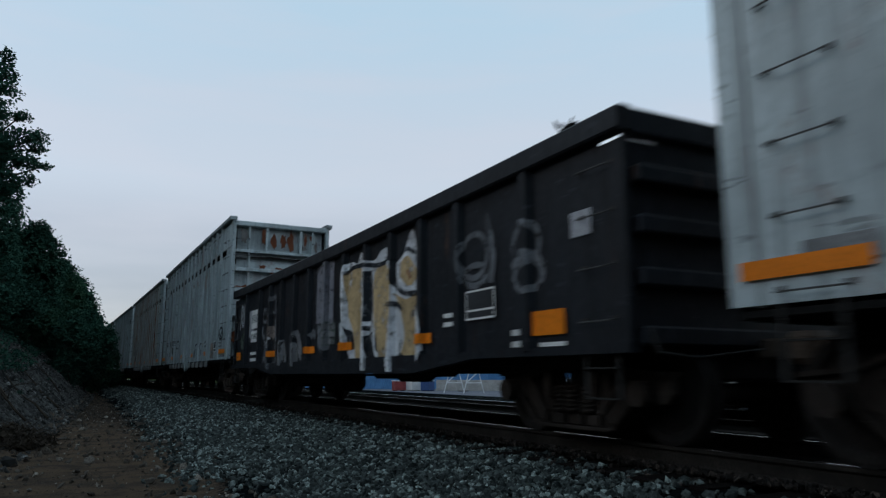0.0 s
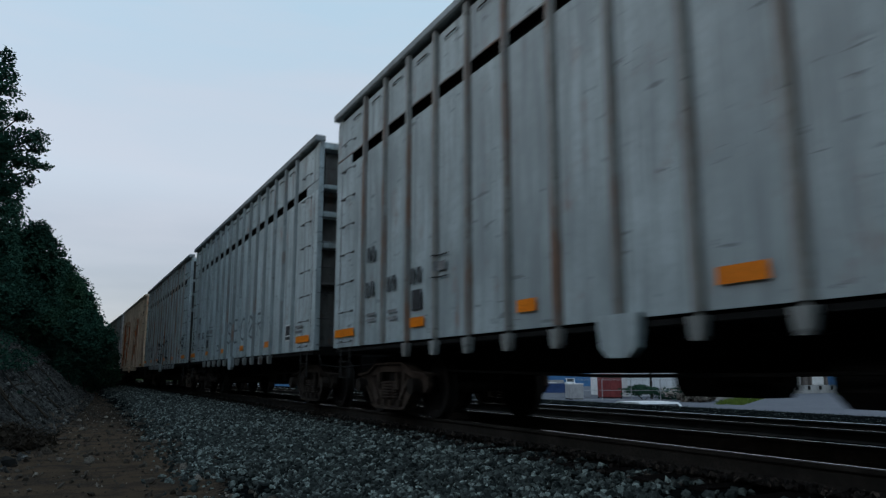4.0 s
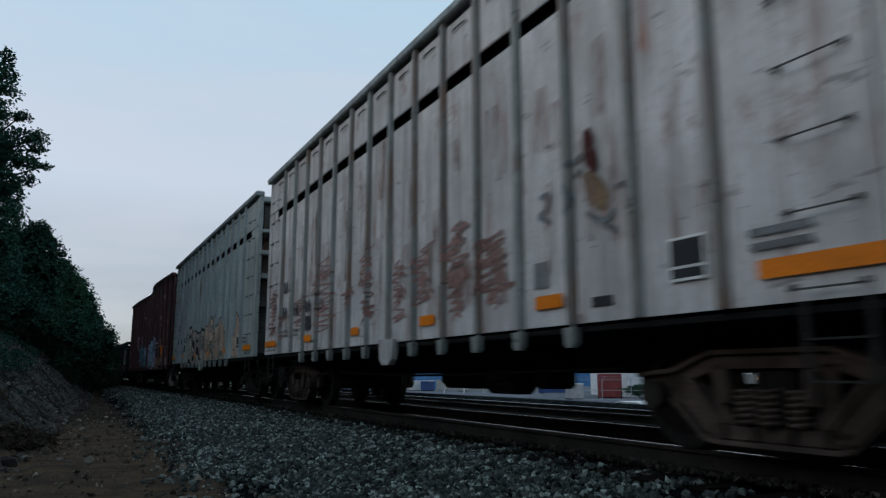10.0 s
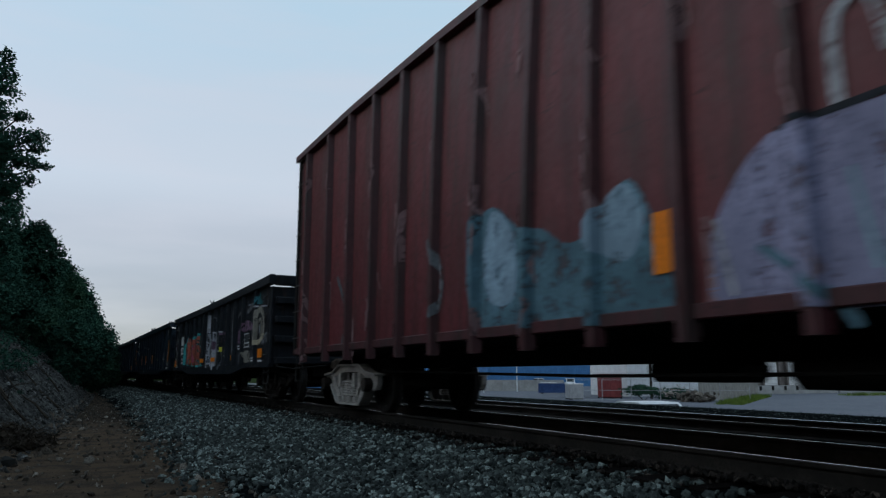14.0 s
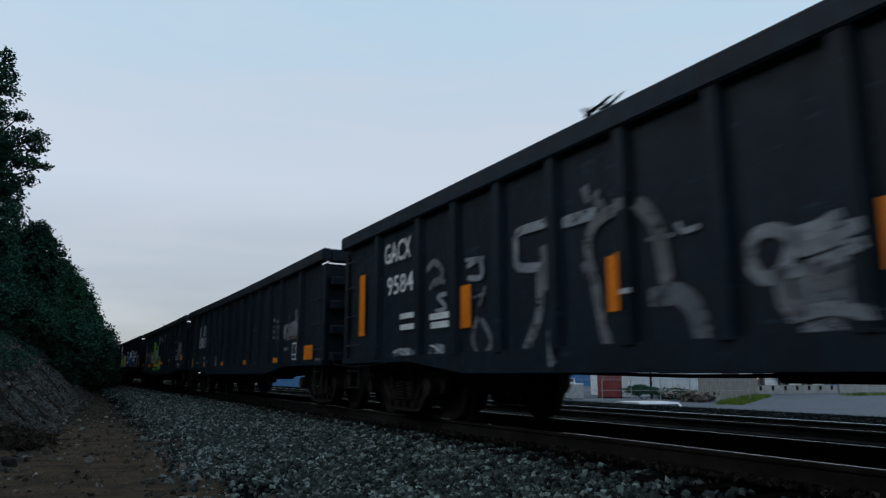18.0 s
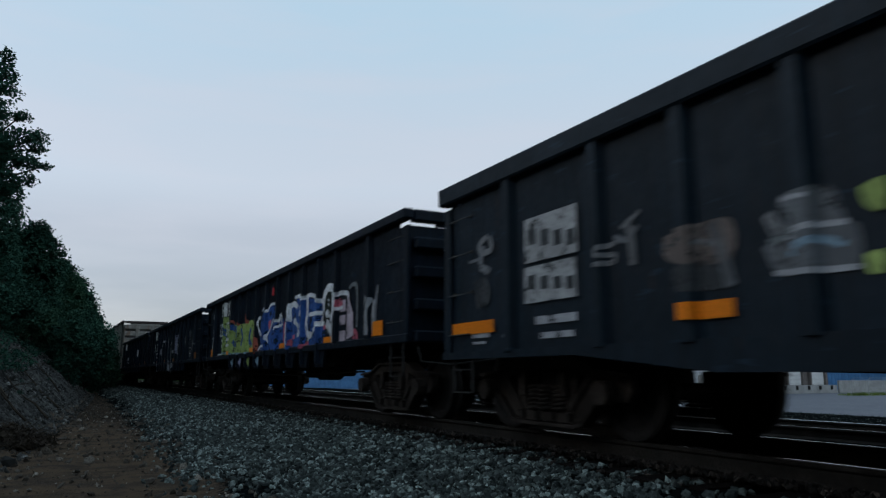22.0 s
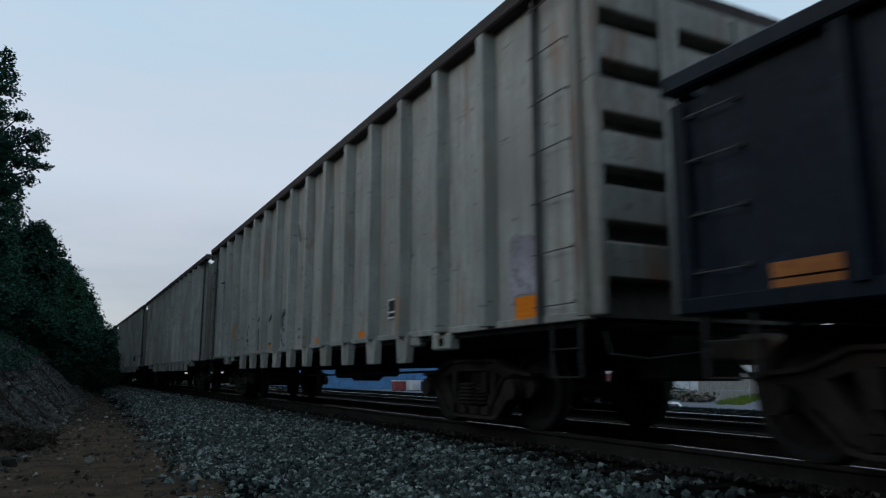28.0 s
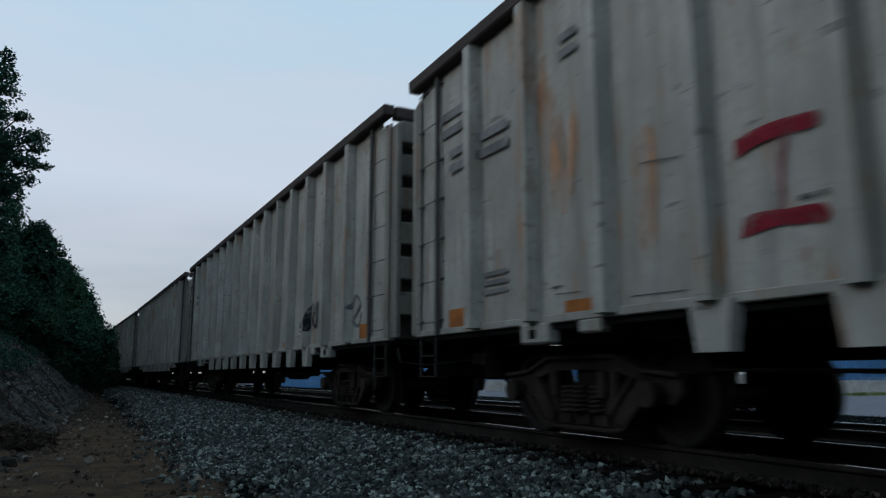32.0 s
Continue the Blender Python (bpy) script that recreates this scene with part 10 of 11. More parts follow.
spray(T, stroke([(8.07, 2.05), (7.89, 2.09), (7.62, 2.06)], 0.08), C_INK, "graffiti", 2)
spray(T, stroke([(8.18, 1.42), (7.94, 1.37), (7.66, 1.32)], 0.07), C_INK, "graffiti", 2)
spray(T, stroke([(8.17, 1.79), (8.09, 1.48)], 0.06), C_FAINTS, "graffiti", 2)
spray(T, stroke([(8.02, 1.59), (7.87, 1.45), (7.7, 1.42)], 0.06), C_CRIMSON, "graffiti", 2)
spray(T, stroke([(8.37, 3.53), (8.15, 3.57), (7.94, 3.57)], 0.05), C_SMOKE, "graffiti", 2)
spray(T, patch([(8.12, 2.98), (7.67, 2.87), (7.67, 2.79), (7.91, 2.82)]), colour("tan_stain", (0.33, 0.25, 0.17)), "graffiti", 1)
spray(T, patch([(9.11, 3.15), (8.86, 3.12), (8.75, 2.82), (9.03, 2.91)]), colour("tan_stain", (0.33, 0.25, 0.17)), "graffiti", 1)
for k, (a, z, ra, rz) in enumerate(((16.4, 4.1, 0.2, 0.3), (16.15, 3.2, 0.16, 0.35), (14.8, 2.2, 0.14, 0.4), (16.2, 3.6, 0.14, 0.22), (16.0, 2.8, 0.12, 0.3), (15.9, 2.3, 0.2, 0.1), (9.0, 2.7, 0.12, 0.25), (6.5, 3.0, 0.1, 0.3))):
    spray("S", patch([(a + ra, z + rz), (a - ra, z + rz), (a - 0.7 * ra, z - 1.5 * rz), (a + 0.6 * ra, z - 1.2 * rz)]), RUST["wash"], "rust_streak", 0)
for T in "TUVWXYZ":
    hopper_marks(T, M_ORANGE_OLD)
spray("T", glyph("hook", 3.9, 3.4, 1.4, 2.0, 0.07), C_INK, "graffiti", 1)
spray("T", glyph("coil", 1.6, 1.1, 1.4, 1.9, 0.06), C_SMOKE, "graffiti", 1)

# ---------------------------------------------------------------- ballast and loose stones
ICO = [(0, 0.526, 0.851), (0, -0.526, 0.851), (0, 0.526, -0.851), (0, -0.526, -0.851), (0.526, 0.851, 0), (-0.526, 0.851, 0), (0.526, -0.851, 0), (-0.526, -0.851, 0), (0.851, 0, 0.526), (0.851, 0, -0.526), (-0.851, 0, 0.526), (-0.851, 0, -0.526)]
ICO_F = [(0, 1, 8), (0, 8, 4), (0, 4, 5), (0, 5, 10), (0, 10, 1), (3, 2, 9), (3, 9, 6), (3, 6, 7), (3, 7, 11), (3, 11, 2), (1, 6, 8), (8, 6, 9), (8, 9, 4), (4, 9, 2), (4, 2, 5), (5, 2, 11), (5, 11, 10), (10, 11, 7), (10, 7, 1), (1, 7, 6)]


def stones(name, places, sizes, material, label, category, seed, flat=0.75):
    """Many broken stones in one mesh, each with its own shape and turn."""
    rng = np.random.default_rng(seed)
    n = len(places)
    base = np.array(ICO)
    v = np.repeat(base[None], n, 0) * rng.uniform(0.52, 1.30, (n, 12, 1))
    v *= rng.uniform(0.6, 1.25, (n, 1, 3)) * np.array([1, 1, flat])
    q = rng.normal(size=(n, 4))
    q /= np.linalg.norm(q, axis=1, keepdims=True)
    w, x, y, z = q.T
    rot = np.stack([1 - 2 * (y * y + z * z), 2 * (x * y - z * w), 2 * (x * z + y * w), 2 * (x * y + z * w), 1 - 2 * (x * x + z * z), 2 * (y * z - x * w), 2 * (x * z - y * w), 2 * (y * z + x * w), 1 - 2 * (x * x + y * y)], 1).reshape(n, 3, 3)
    v = np.einsum("nij,nkj->nki", rot, v) * np.asarray(sizes)[:, None, None] + np.asarray(places)[:, None, :]
    f = np.array(ICO_F)[None] + (np.arange(n) * 12)[:, None, None]
    me = bpy.data.meshes.new(name)
    me.from_pydata(v.reshape(-1, 3).tolist(), [], f.reshape(-1, 3).tolist())
    me.materials.append(material)
    ob = new(name, me)
    return tagged(ob, label, category, kind="stuff")


rng = np.random.default_rng(7)


def scatter(n, x0, x1, y0, y1, keep=None, lift=0.0, lo=0.02, hi=0.045):
    out, sz = [], []
    for x, y, s in zip(rng.uniform(x0, x1, n), rng.uniform(y0, y1, n), rng.uniform(0, 1, n) ** 1.6):
        if keep and not keep(x, y):
            continue
        size = lo + (hi - lo) * s
        out.append((x, y, land(x, y) + lift + size * 0.25))
        sz.append(size)
    return out, sz


def on_bed(x, y):
    u = x - bend(y)
    k = (u - shoulder(y) + 0.55 + 0.5 * noise.noise((x * 0.9, y * 0.9, 2.0))) / 1.0
    if u > 4.08:
        on_tie = abs(((y + 6.0) / 0.53 + 0.5) % 1 - 0.5) < 0.30
        return not on_tie and u < 4.46 + 0.25 * noise.noise((x * 3, y * 3, 7.0))
    return k > 0 and rng.uniform() < k * k


pa, sa = scatter(25000, 0.4, 4.8, 4.2, 12.5, on_bed, 0.0, 0.019, 0.050)
pb, sb = scatter(26000, 0.8, 4.8, 12.5, 27.0, on_bed, 0.0, 0.020, 0.048)
pc, sc = scatter(9000, 1.2, 4.3, 27.0, 60.0, on_bed, 0.0, 0.032, 0.062)
pk, sk = scatter(7000, 0.6, 4.8, -5.0, 4.2, on_bed, 0.0, 0.019, 0.048)
pd, sd = scatter(11000, 12.4, 17.2, 1.5, 30.0, None, -0.008, 0.008, 0.020)
stones("ballast_stones", pa + pb + pc + pd + pk, sa + sb + sc + sd + sk, M_STONE, "crushed grey stone ballast sloping down from the ties", "ballast", 3)
pj, sj = scatter(7000, 4.1, 4.85, 4.2, 30.0, lambda x, y: abs(((y + 6.0) / 0.53 + 0.5) % 1 - 0.5) > 0.24 or rng.uniform() < 0.15, 0.005, 0.012, 0.034)
pl, sl = scatter(5200, 4.56, 4.77, 1.5, 34.0, None, 0.045, 0.014, 0.040)
stones("fouled_ballast", pj + pl, sj + sl, M_CINDER, "dark rusty grit and stones along the rail", "ballast", 9)
on_path = lambda x, y: toe(y) - 0.2 < x - bend(y) < shoulder(y) + 0.3
pe, se = scatter(2600, -1.5, 2.0, 4.6, 30.0, on_path, 0.0, 0.008, 0.022)
pf, sf = scatter(700, -1.5, 1.9, 4.8, 24.0, on_path, 0.0, 0.022, 0.060)
ph, sh = scatter(60, -1.6, 1.7, 5.0, 22.0, on_path, 0.0, 0.04, 0.085)
stones("path_pebbles", pe + pf, se + sf, M_PEBBLE, "small stones and grit scattered over the dirt path", "gravel", 4, 0.5)
stones("path_slabs", ph, sh, M_PEBBLE, "flat broken stones lying on the dirt path", "stones", 6, 0.22)
on_bank = lambda x, y: -3.6 < x - bend(y) - toe(y) < 0.35
pg, sg = scatter(15000, -4.8, 1.6, 9.0, 46.0, on_bank, 0.0, 0.012, 0.055)
pi, si = scatter(260, -4.8, 1.6, 10.0, 46.0, on_bank, 0.0, 0.04, 0.12)
stones("bank_stones", pg + pi, sg + si, M_ROCK, "grey stones lying loose on the bare bank", "stones", 5, 0.5)


def brush_pile(x, y, seed, label):
    """A tangle of dead twigs and leaves at the foot of the bank."""
    r = random.Random(seed)
    top = new("brush_pile")
    top.location = (x, y, land(x, y))
    tagged(top, label, "brush")
    bm = bmesh.new()
    for _ in range(90):
        a, e = r.uniform(0, 2 * math.pi), r.uniform(0.0, 0.7)
        p = Vector((r.gauss(0, 0.22), r.gauss(0, 0.22), r.uniform(0.0, 0.14)))
        d = Vector((math.cos(a) * math.cos(e), math.sin(a) * math.cos(e), math.sin(e))) * r.uniform(0.15, 0.45)
        k = Vector((r.gauss(0, 0.03), r.gauss(0, 0.03), r.gauss(0, 0.03)))
        add_tube(bm, [p, p + d * 0.5 + k, p + d], [0.008, 0.006, 0.003], 4)
    tagged(part("twig_tangle", bm, M_TWIG, top), kind="stuff")
    me = leaf_cloud("dead_leaves", [((0, 0, 0.12), (0.38, 0.38, 0.12))], 500, 0.04, M_TWIG, seed)
    tagged(put("dead_leaves", me, top), kind="stuff")
    return top


# ---------------------------------------------------------------- trees and bushes
def leaf_cloud(name, clumps, count, size, material, seed, drop=0.25):
    """Leaves round a set of clumps: each a small folded blade with its own turn."""
    r = np.random.default_rng(seed)
    vol = np.array([c[1][0] * c[1][1] * c[1][2] for c in clumps]) ** 0.7
    which = r.choice(len(clumps), count, p=vol / vol.sum())
    cen = np.array([c[0] for c in clumps])[which]
    rad = np.array([c[1] for c in clumps])[which]
    d = r.normal(size=(count, 3))
    d /= np.linalg.norm(d, axis=1, keepdims=True)
    dist = r.uniform(0.25, 1.0, (count, 1)) ** 0.55 * (1 + 0.22 * r.normal(size=(count, 1)))
    # leaves gather into twigs
    tw = r.integers(0, 1 << 30, count)
    pos = cen + d * dist * rad
    cell = np.floor(pos / (size * 4.0)).astype(int)
    hsh = (cell[:, 0] * 73856093 ^ cell[:, 1] * 19349663 ^ cell[:, 2] * 83492791) % 1000 / 1000.0
    keep = hsh > drop
    pos = pos[keep]
    n = len(pos)
    u = r.normal(size=(n, 3))
    u[:, 2] *= 0.6
    u /= np.linalg.norm(u, axis=1, keepdims=True)
    w = np.cross(u, r.normal(size=(n, 3)))
    w /= np.linalg.norm(w, axis=1, keepdims=True)
    s = size * r.uniform(0.6, 1.35, (n, 1))
    a, b = pos - u * s, pos + u * s
    fold = np.cross(u, w) * s * 0.18
    v = np.stack([a, pos + w * s * 0.55 + fold, b, pos - w * s * 0.55 + fold], 1).reshape(-1, 3)
    f = np.arange(n * 4).reshape(-1, 4)
    me = bpy.data.meshes.new(name)
    me.from_pydata(v.tolist(), [], f.tolist())
    me.materials.append(material)
    return me


def tree(x, y, height, clumps, leaves, size, material, seed, label, girth=0.16, joined=False):
    """Tapered trunk, a limb to each clump of foliage, and the crown."""
    r = random.Random(seed)
    z0 = land(x, y) - 0.1
    top = new("tree")
    top.location = (x, y, z0)
    tagged(top, label, "tree", "trees on the bank")
    bm = bmesh.new()
    pts = [Vector((r.gauss(0, 0.12) * k, r.gauss(0, 0.12) * k, height * k / 6)) for k in range(7)]
    add_tube(bm, pts, [girth * (1 - k / 7.2) + 0.02 for k in range(7)], 9)
    trunk = part("trunk", bm, M_BARK, top)
    loc = [((cx - x, cy - y, cz - z0), rad) for (cx, cy, cz), rad in clumps]
    bm = bmesh.new()
    for c, rad in loc:
        k = min(5, max(1, int(6 * (c[2] - 0.6) / height)))
        p0, p1 = pts[k], Vector(c)
        mid = (p0 + p1) / 2 + Vector((r.gauss(0, 0.15), r.gauss(0, 0.15), 0.2))
        add_tube(bm, [p0, mid, p1], [girth * 0.4, girth * 0.25, 0.02], 6)
        if not joined:
            part("limb", bm, M_BARK, trunk)
            bm = bmesh.new()
    if joined:
        tagged(part("limbs", bm, M_BARK, trunk), kind="stuff")
    else:
        bm.free()
    crown = put("crown", leaf_cloud("crown", loc, leaves, size, material, seed), top)
    return top


def clumps_in(cx, cy, cz, rx, ry, rz, n, seed, small=0.42):
    r = random.Random(seed)
    out = []
    for _ in range(n):
        a, b = r.uniform(0, 2 * math.pi), r.uniform(-1, 1)
        k = r.uniform(0.3, 0.95)
        s = small * r.uniform(0.7, 1.3)
        q = math.sqrt(1 - b * b)
        out.append(((cx + rx * k * q * math.cos(a), cy + ry * k * q * math.sin(a), cz + rz * k * b), (rx * s, ry * s, rz * s * 0.8)))
    return out


TALL = "tall dark leafy tree with a ragged crown on the bank"
edge = [((-3.15, 31, 13.15), (0.30, 0.5, 0.42)), ((-3.0, 31, 12.55), (0.38, 0.6, 0.28)), ((-2.95, 31, 11.9), (0.45, 0.7, 0.30)), ((-2.48, 31, 10.95), (0.36, 0.5, 0.22)), ((-3.2, 31, 11.1), (0.5, 0.8, 0.4)), ((-2.3, 31, 10.15), (0.75, 0.8, 0.30)), ((-1.75, 31, 10.25), (0.30, 0.4, 0.16)), ((-1.85, 31, 9.75), (0.42, 0.5, 0.20)),
        ((-2.2, 31, 9.15), (0.70, 0.8, 0.26)), ((-1.60, 31, 9.05), (0.34, 0.5, 0.16)), ((-2.1, 31, 8.45), (0.45, 0.6, 0.22)), ((-2.9, 31, 9.6), (0.7, 0.9, 0.6)), ((-2.9, 31, 8.3), (0.7, 0.9, 0.6)), ((-2.75, 31, 7.3), (0.66, 0.9, 0.7)), ((-2.6, 31, 6.2), (0.66, 1.0, 0.7)), ((-2.62, 31, 7.9), (0.55, 0.8, 0.6)), ((-2.55, 31, 6.9), (0.6, 0.9, 0.7)), ((-2.5, 31, 5.6), (0.62, 0.9, 0.7)), ((-3.6, 31, 12.2), (0.5, 0.8, 0.8)), ((-3.6, 31, 10.6), (0.5, 0.8, 0.8)), ((-3.4, 31, 9.0), (0.5, 0.8, 0.8)), ((-3.4, 31, 7.5), (0.5, 0.8, 0.8))]
tree(-4.6, 31.5, 10.5, edge + clumps_in(-5.3, 32, 8.4, 1.9, 2.2, 4.2, 34, 1, 0.45), 120000, 0.070, M_LEAF_D, 11, TALL, 0.2)
tree(-3.4, 38.0, 7.0, [((-1.75, 38, 6.9), (0.7, 0.9, 0.6)), ((-1.30, 38, 7.35), (0.22, 0.3, 0.16)), ((-0.85, 38, 6.75), (0.32, 0.3, 0.15)), ((-1.05, 38, 6.0), (0.6, 0.6, 0.5)), ((-1.5, 38, 5.4), (0.9, 0.9, 0.8)), ((-1.9, 38, 7.6), (0.6, 0.9, 0.6))] + clumps_in(-2.6, 38.5, 5.6, 1.8, 1.6, 2.2, 12, 2), 52000, 0.075, M_LEAF_D, 12, "dark leafy tree with thin outer sprigs on the bank")
tree(-2.2, 46.0, 7.2, [((-0.6, 46, 6.3), (0.9, 0.9, 0.9)), ((-0.2, 46, 5.2), (0.8, 0.9, 0.8)), ((-0.9, 46, 7.1), (0.6, 0.8, 0.5))] + clumps_in(-1.7, 46.5, 5.0, 1.7, 1.6, 2.3, 12, 3), 44000, 0.085, M_LEAF_L, 13, "paler green leafy tree among darker ones on the bank")
tree(-1.6, 56.0, 7.5, [((0.35, 56, 6.6), (0.7, 0.9, 0.9)), ((0.55, 56, 5.4), (0.8, 0.9, 0.9)), ((-0.2, 56, 7.4), (0.6, 0.9, 0.6))] + clumps_in(-0.7, 56.5, 5.2, 1.7, 1.6, 2.6, 12, 4), 38000, 0.09, M_LEAF_D, 14, "dark leafy tree leaning over the bank")
tree(-0.8, 68.0, 7.0, [((1.3, 68, 5.9), (0.8, 0.9, 0.8)), ((1.5, 68, 4.8), (0.8, 0.9, 0.8))] + clumps_in(0.4, 68.5, 4.6, 1.7, 1.6, 2.5, 12, 5), 12000, 0.13, M_LEAF_D, 15, "dark leafy tree leaning over the bank")
tree(-0.6, 82.0, 6.8, [((1.2, 82, 5.2), (0.7, 1.0, 0.9))] + clumps_in(0.2, 82.5, 4.4, 1.6, 1.6, 2.4, 12, 6), 10000, 0.14, M_LEAF_L, 16, "leafy tree beside the line")
tree(-2.6, 100.0, 8.0, clumps_in(-1.4, 100, 5.0, 1.9, 2.0, 3.2, 14, 7), 9000, 0.17, M_LEAF_D, 17, "leafy tree beside the line")
for k, (x, y, h, rx) in enumerate(((9.2, 262, 13.0, 4.2), (3.5, 255, 15.0, 4.5), (-17.5, 250, 16.5, 4.5), (-20.0, 225, 18.0, 5.0), (14.5, 285, 12.0, 4.0))):
    tree(x, y, h, clumps_in(x, y, h * 0.60, rx, 3.5, h * 0.42, 16, 30 + k), 5000, 0.42, M_LEAF_D, 40 + k, "distant leafy tree where the line bends", 0.25, True)
for k, (x, y) in enumerate(((-9.5, 36), (-8.0, 44), (-6.5, 52), (-6.0, 62), (-5.0, 74), (-4.5, 90), (-12.0, 42), (-11, 55))):
    tree(x, y, 12.5 - 0.05 * y, clumps_in(x, y, 8.6 - 0.02 * y, 2.6, 2.4, 4.0, 16, 60 + k), 8000, 0.16, M_LEAF_D, 70 + k, "leafy tree added to fill out the wood, mostly unseen", joined=True)


# unseen trees added left of and behind the camera to shade the train
for k, (x, y, h) in enumerate(((-15, 14, 9), (-15, 4, 9), (-15, -6, 9), (-15, -16, 9), (-15, 22, 10), (-13.5, 45, 22), (-14.5, 53.5, 26), (-15.5, 63, 28), (-16.5, 73.5, 28), (-17.5, 85.5, 28), (-18.5, 99, 28), (-20, 114, 28), (-21.5, 131, 28), (-21.5, 150, 28), (-23, 165, 28), (-25, 182, 28), (-28, 200, 28), (-8.5, 28, 13), (-11.0, 34, 17), (-11.4, 41, 20), (-12.0, 49, 25), (-12.8, 58, 27), (-13.6, 68, 28), (-14.5, 79, 28), (-15.5, 92, 28), (-16.6, 106, 28), (-17.9, 122, 28), (-19.3, 140, 28), (-9.6, 54, 24), (-10.4, 63, 26), (-11.2, 73, 27), (-12.2, 85, 28), (-13.4, 99, 28), (-14.6, 113, 28), (-13, -24, 15), (-8, -27, 16), (-3.5, -24, 15), (0.5, -28, 16), (-6, -33, 18), (17.5, -26, 14), (22, -21, 13), (18.5, -34, 16), (25, -30, 14))):
    tree(x, y, h, clumps_in(x, y, h * 0.58, 3.6, 3.6, h * 0.42, 14, 200 + k, 0.5), 9500, 0.34, M_LEAF_D, 230 + k, "leafy tree added to fill out the wood, mostly unseen", 0.22, True)


def sightline(x, y):
    """How high the wood's edge may rise at a place on the plan."""
    return 1.1 + y * float(np.interp(x / y, (-0.057, -0.0275, -0.007, 0.0093, 0.024), (0.180, 0.154, 0.113, 0.086, 0.062)))


for k in range(15):
    y = 49 + 4.4 * k
    for row, (off, rx) in enumerate(((1.6, 1.5), (4.6, 2.2))):
        x = toe(y) + bend(y) - off
        h = min(sightline(x + rx * 0.9, y) - land(x, y) - 0.4, 14.0)
        tree(x, y + 2 * row, h, clumps_in(x, y + 2 * row, land(x, y) + h * 0.56, rx, 2.4, h * 0.44, 15, 500 + 2 * k + row, 0.5), 8000, 0.11 + 0.0006 * y, M_LEAF_L if (k + row) % 3 == 1 else M_LEAF_D, 540 + 2 * k + row, "leafy tree crowding the edge of the line", 0.12, True)


def bush(x, y, r0, h, leaves, size, material, seed, label):
    z0 = land(x, y) - 0.05
    top = new("bush")
    top.location = (x, y, z0)
    tagged(top, label, "bush", "bushes along the bank")
    rr = random.Random(seed)
    for _ in range(4):
        bm = bmesh.new()
        a = rr.uniform(0, 6.28)
        add_tube(bm, [(0, 0, 0), (0.3 * r0 * math.cos(a), 0.3 * r0 * math.sin(a), h * 0.4), (0.6 * r0 * math.cos(a), 0.6 * r0 * math.sin(a), h * 0.75)], [0.03, 0.02, 0.008], 5)
        part("stem", bm, M_BARK, top)
    cl = [((cx, cy, max(0.15, cz)), s) for (cx, cy, cz), s in clumps_in(0, 0, h * 0.5, r0, r0, h * 0.5, 9, seed, 0.5)]
    put("crown", leaf_cloud("crown", cl, leaves, size, material, seed, 0.2), top)
    return top


BUSH = "dense green bush growing on the upper bank"
for k, (y, off, r0, h, mt) in enumerate(((24, 3.3, 1.1, 2.2, M_LEAF_D), (28, 3.0, 1.1, 2.4, M_LEAF_D), (32, 2.9, 1.2, 2.6, M_LEAF_D), (35.5, 2.7, 1.1, 2.3, M_LEAF_L), (39, 2.6, 1.2, 2.8, M_LEAF_D), (43, 2.5, 1.2, 3.0, M_LEAF_L), (47, 2.3, 1.2, 2.8, M_LEAF_D), (51, 2.2, 1.3, 3.2, M_LEAF_L), (56, 1.50, 1.3, 3.2, M_LEAF_D), (61, 1.00, 1.2, 3.0, M_LEAF_L),
                                         (66, 0.55, 1.2, 3.0, M_LEAF_D), (72, 0.35, 1.3, 3.2, M_LEAF_D), (79, 0.35, 1.3, 3.4, M_LEAF_D), (88, 0.3, 1.4, 3.6, M_LEAF_D), (99, 0.1, 1.5, 3.8, M_LEAF_D), (112, 0.0, 1.5, 4.0, M_LEAF_D), (127, -0.1, 1.6, 4.2, M_LEAF_D), (145, 0.0, 1.8, 4.5, M_LEAF_D), (34, 4.5, 1.6, 3.4, M_LEAF_D), (42, 4.4, 1.7, 3.6, M_LEAF_D), (50, 4.0, 1.7, 3.8, M_LEAF_D), (60, 3.5, 1.7, 4.0, M_LEAF_D), (72, 3.0, 1.8, 4.0, M_LEAF_D))):
    bush(toe(y) + bend(y) - off, y, r0, h, 17000 if y < 60 else 8000, 0.040 + 0.0007 * y, mt, 100 + k, BUSH)
for k, (x, y, r0, h) in enumerate(((0.75, 45.0, 1.1, 4.6), (1.35, 50.0, 1.1, 4.2), (0.0, 39.0, 0.8, 3.4), (1.8, 56.0, 1.1, 3.6))):
    bush(x, y, r0, h, 12000, 0.085, M_LEAF_L if k % 2 else M_LEAF_D, 330 + k, "leafy bush leaning out over the ballast")
brush_pile(-0.52, 12.75, 5, "low tangle of dead twigs and leaves on the path")
brush_pile(-0.80, 13.05, 6, "low tangle of dead twigs and leaves on the path")
brush_pile(-0.66, 12.6, 7, "low tangle of dead twigs and leaves on the path")


def ground_cover(y0, y1, seed):
    """Low creeping leaves over the upper part of the bare bank."""
    r = random.Random(seed)
    cl = []
    for _ in range(46):
        y = r.uniform(y0, y1)
        x = toe(y) + bend(y) - r.uniform(1.3, 4.2)
        cl.append(((x, y, land(x, y) + 0.05), (r.uniform(0.2, 0.5), r.uniform(0.3, 0.7), 0.14)))
    ob = put("ground_cover", leaf_cloud("ground_cover", cl, 9000, 0.045, M_LEAF_D, seed, 0.3))
    tagged(ob, "dark creeping leaves over the upper bank", "ground cover", kind="stuff")


ground_cover(12, 24, 401)
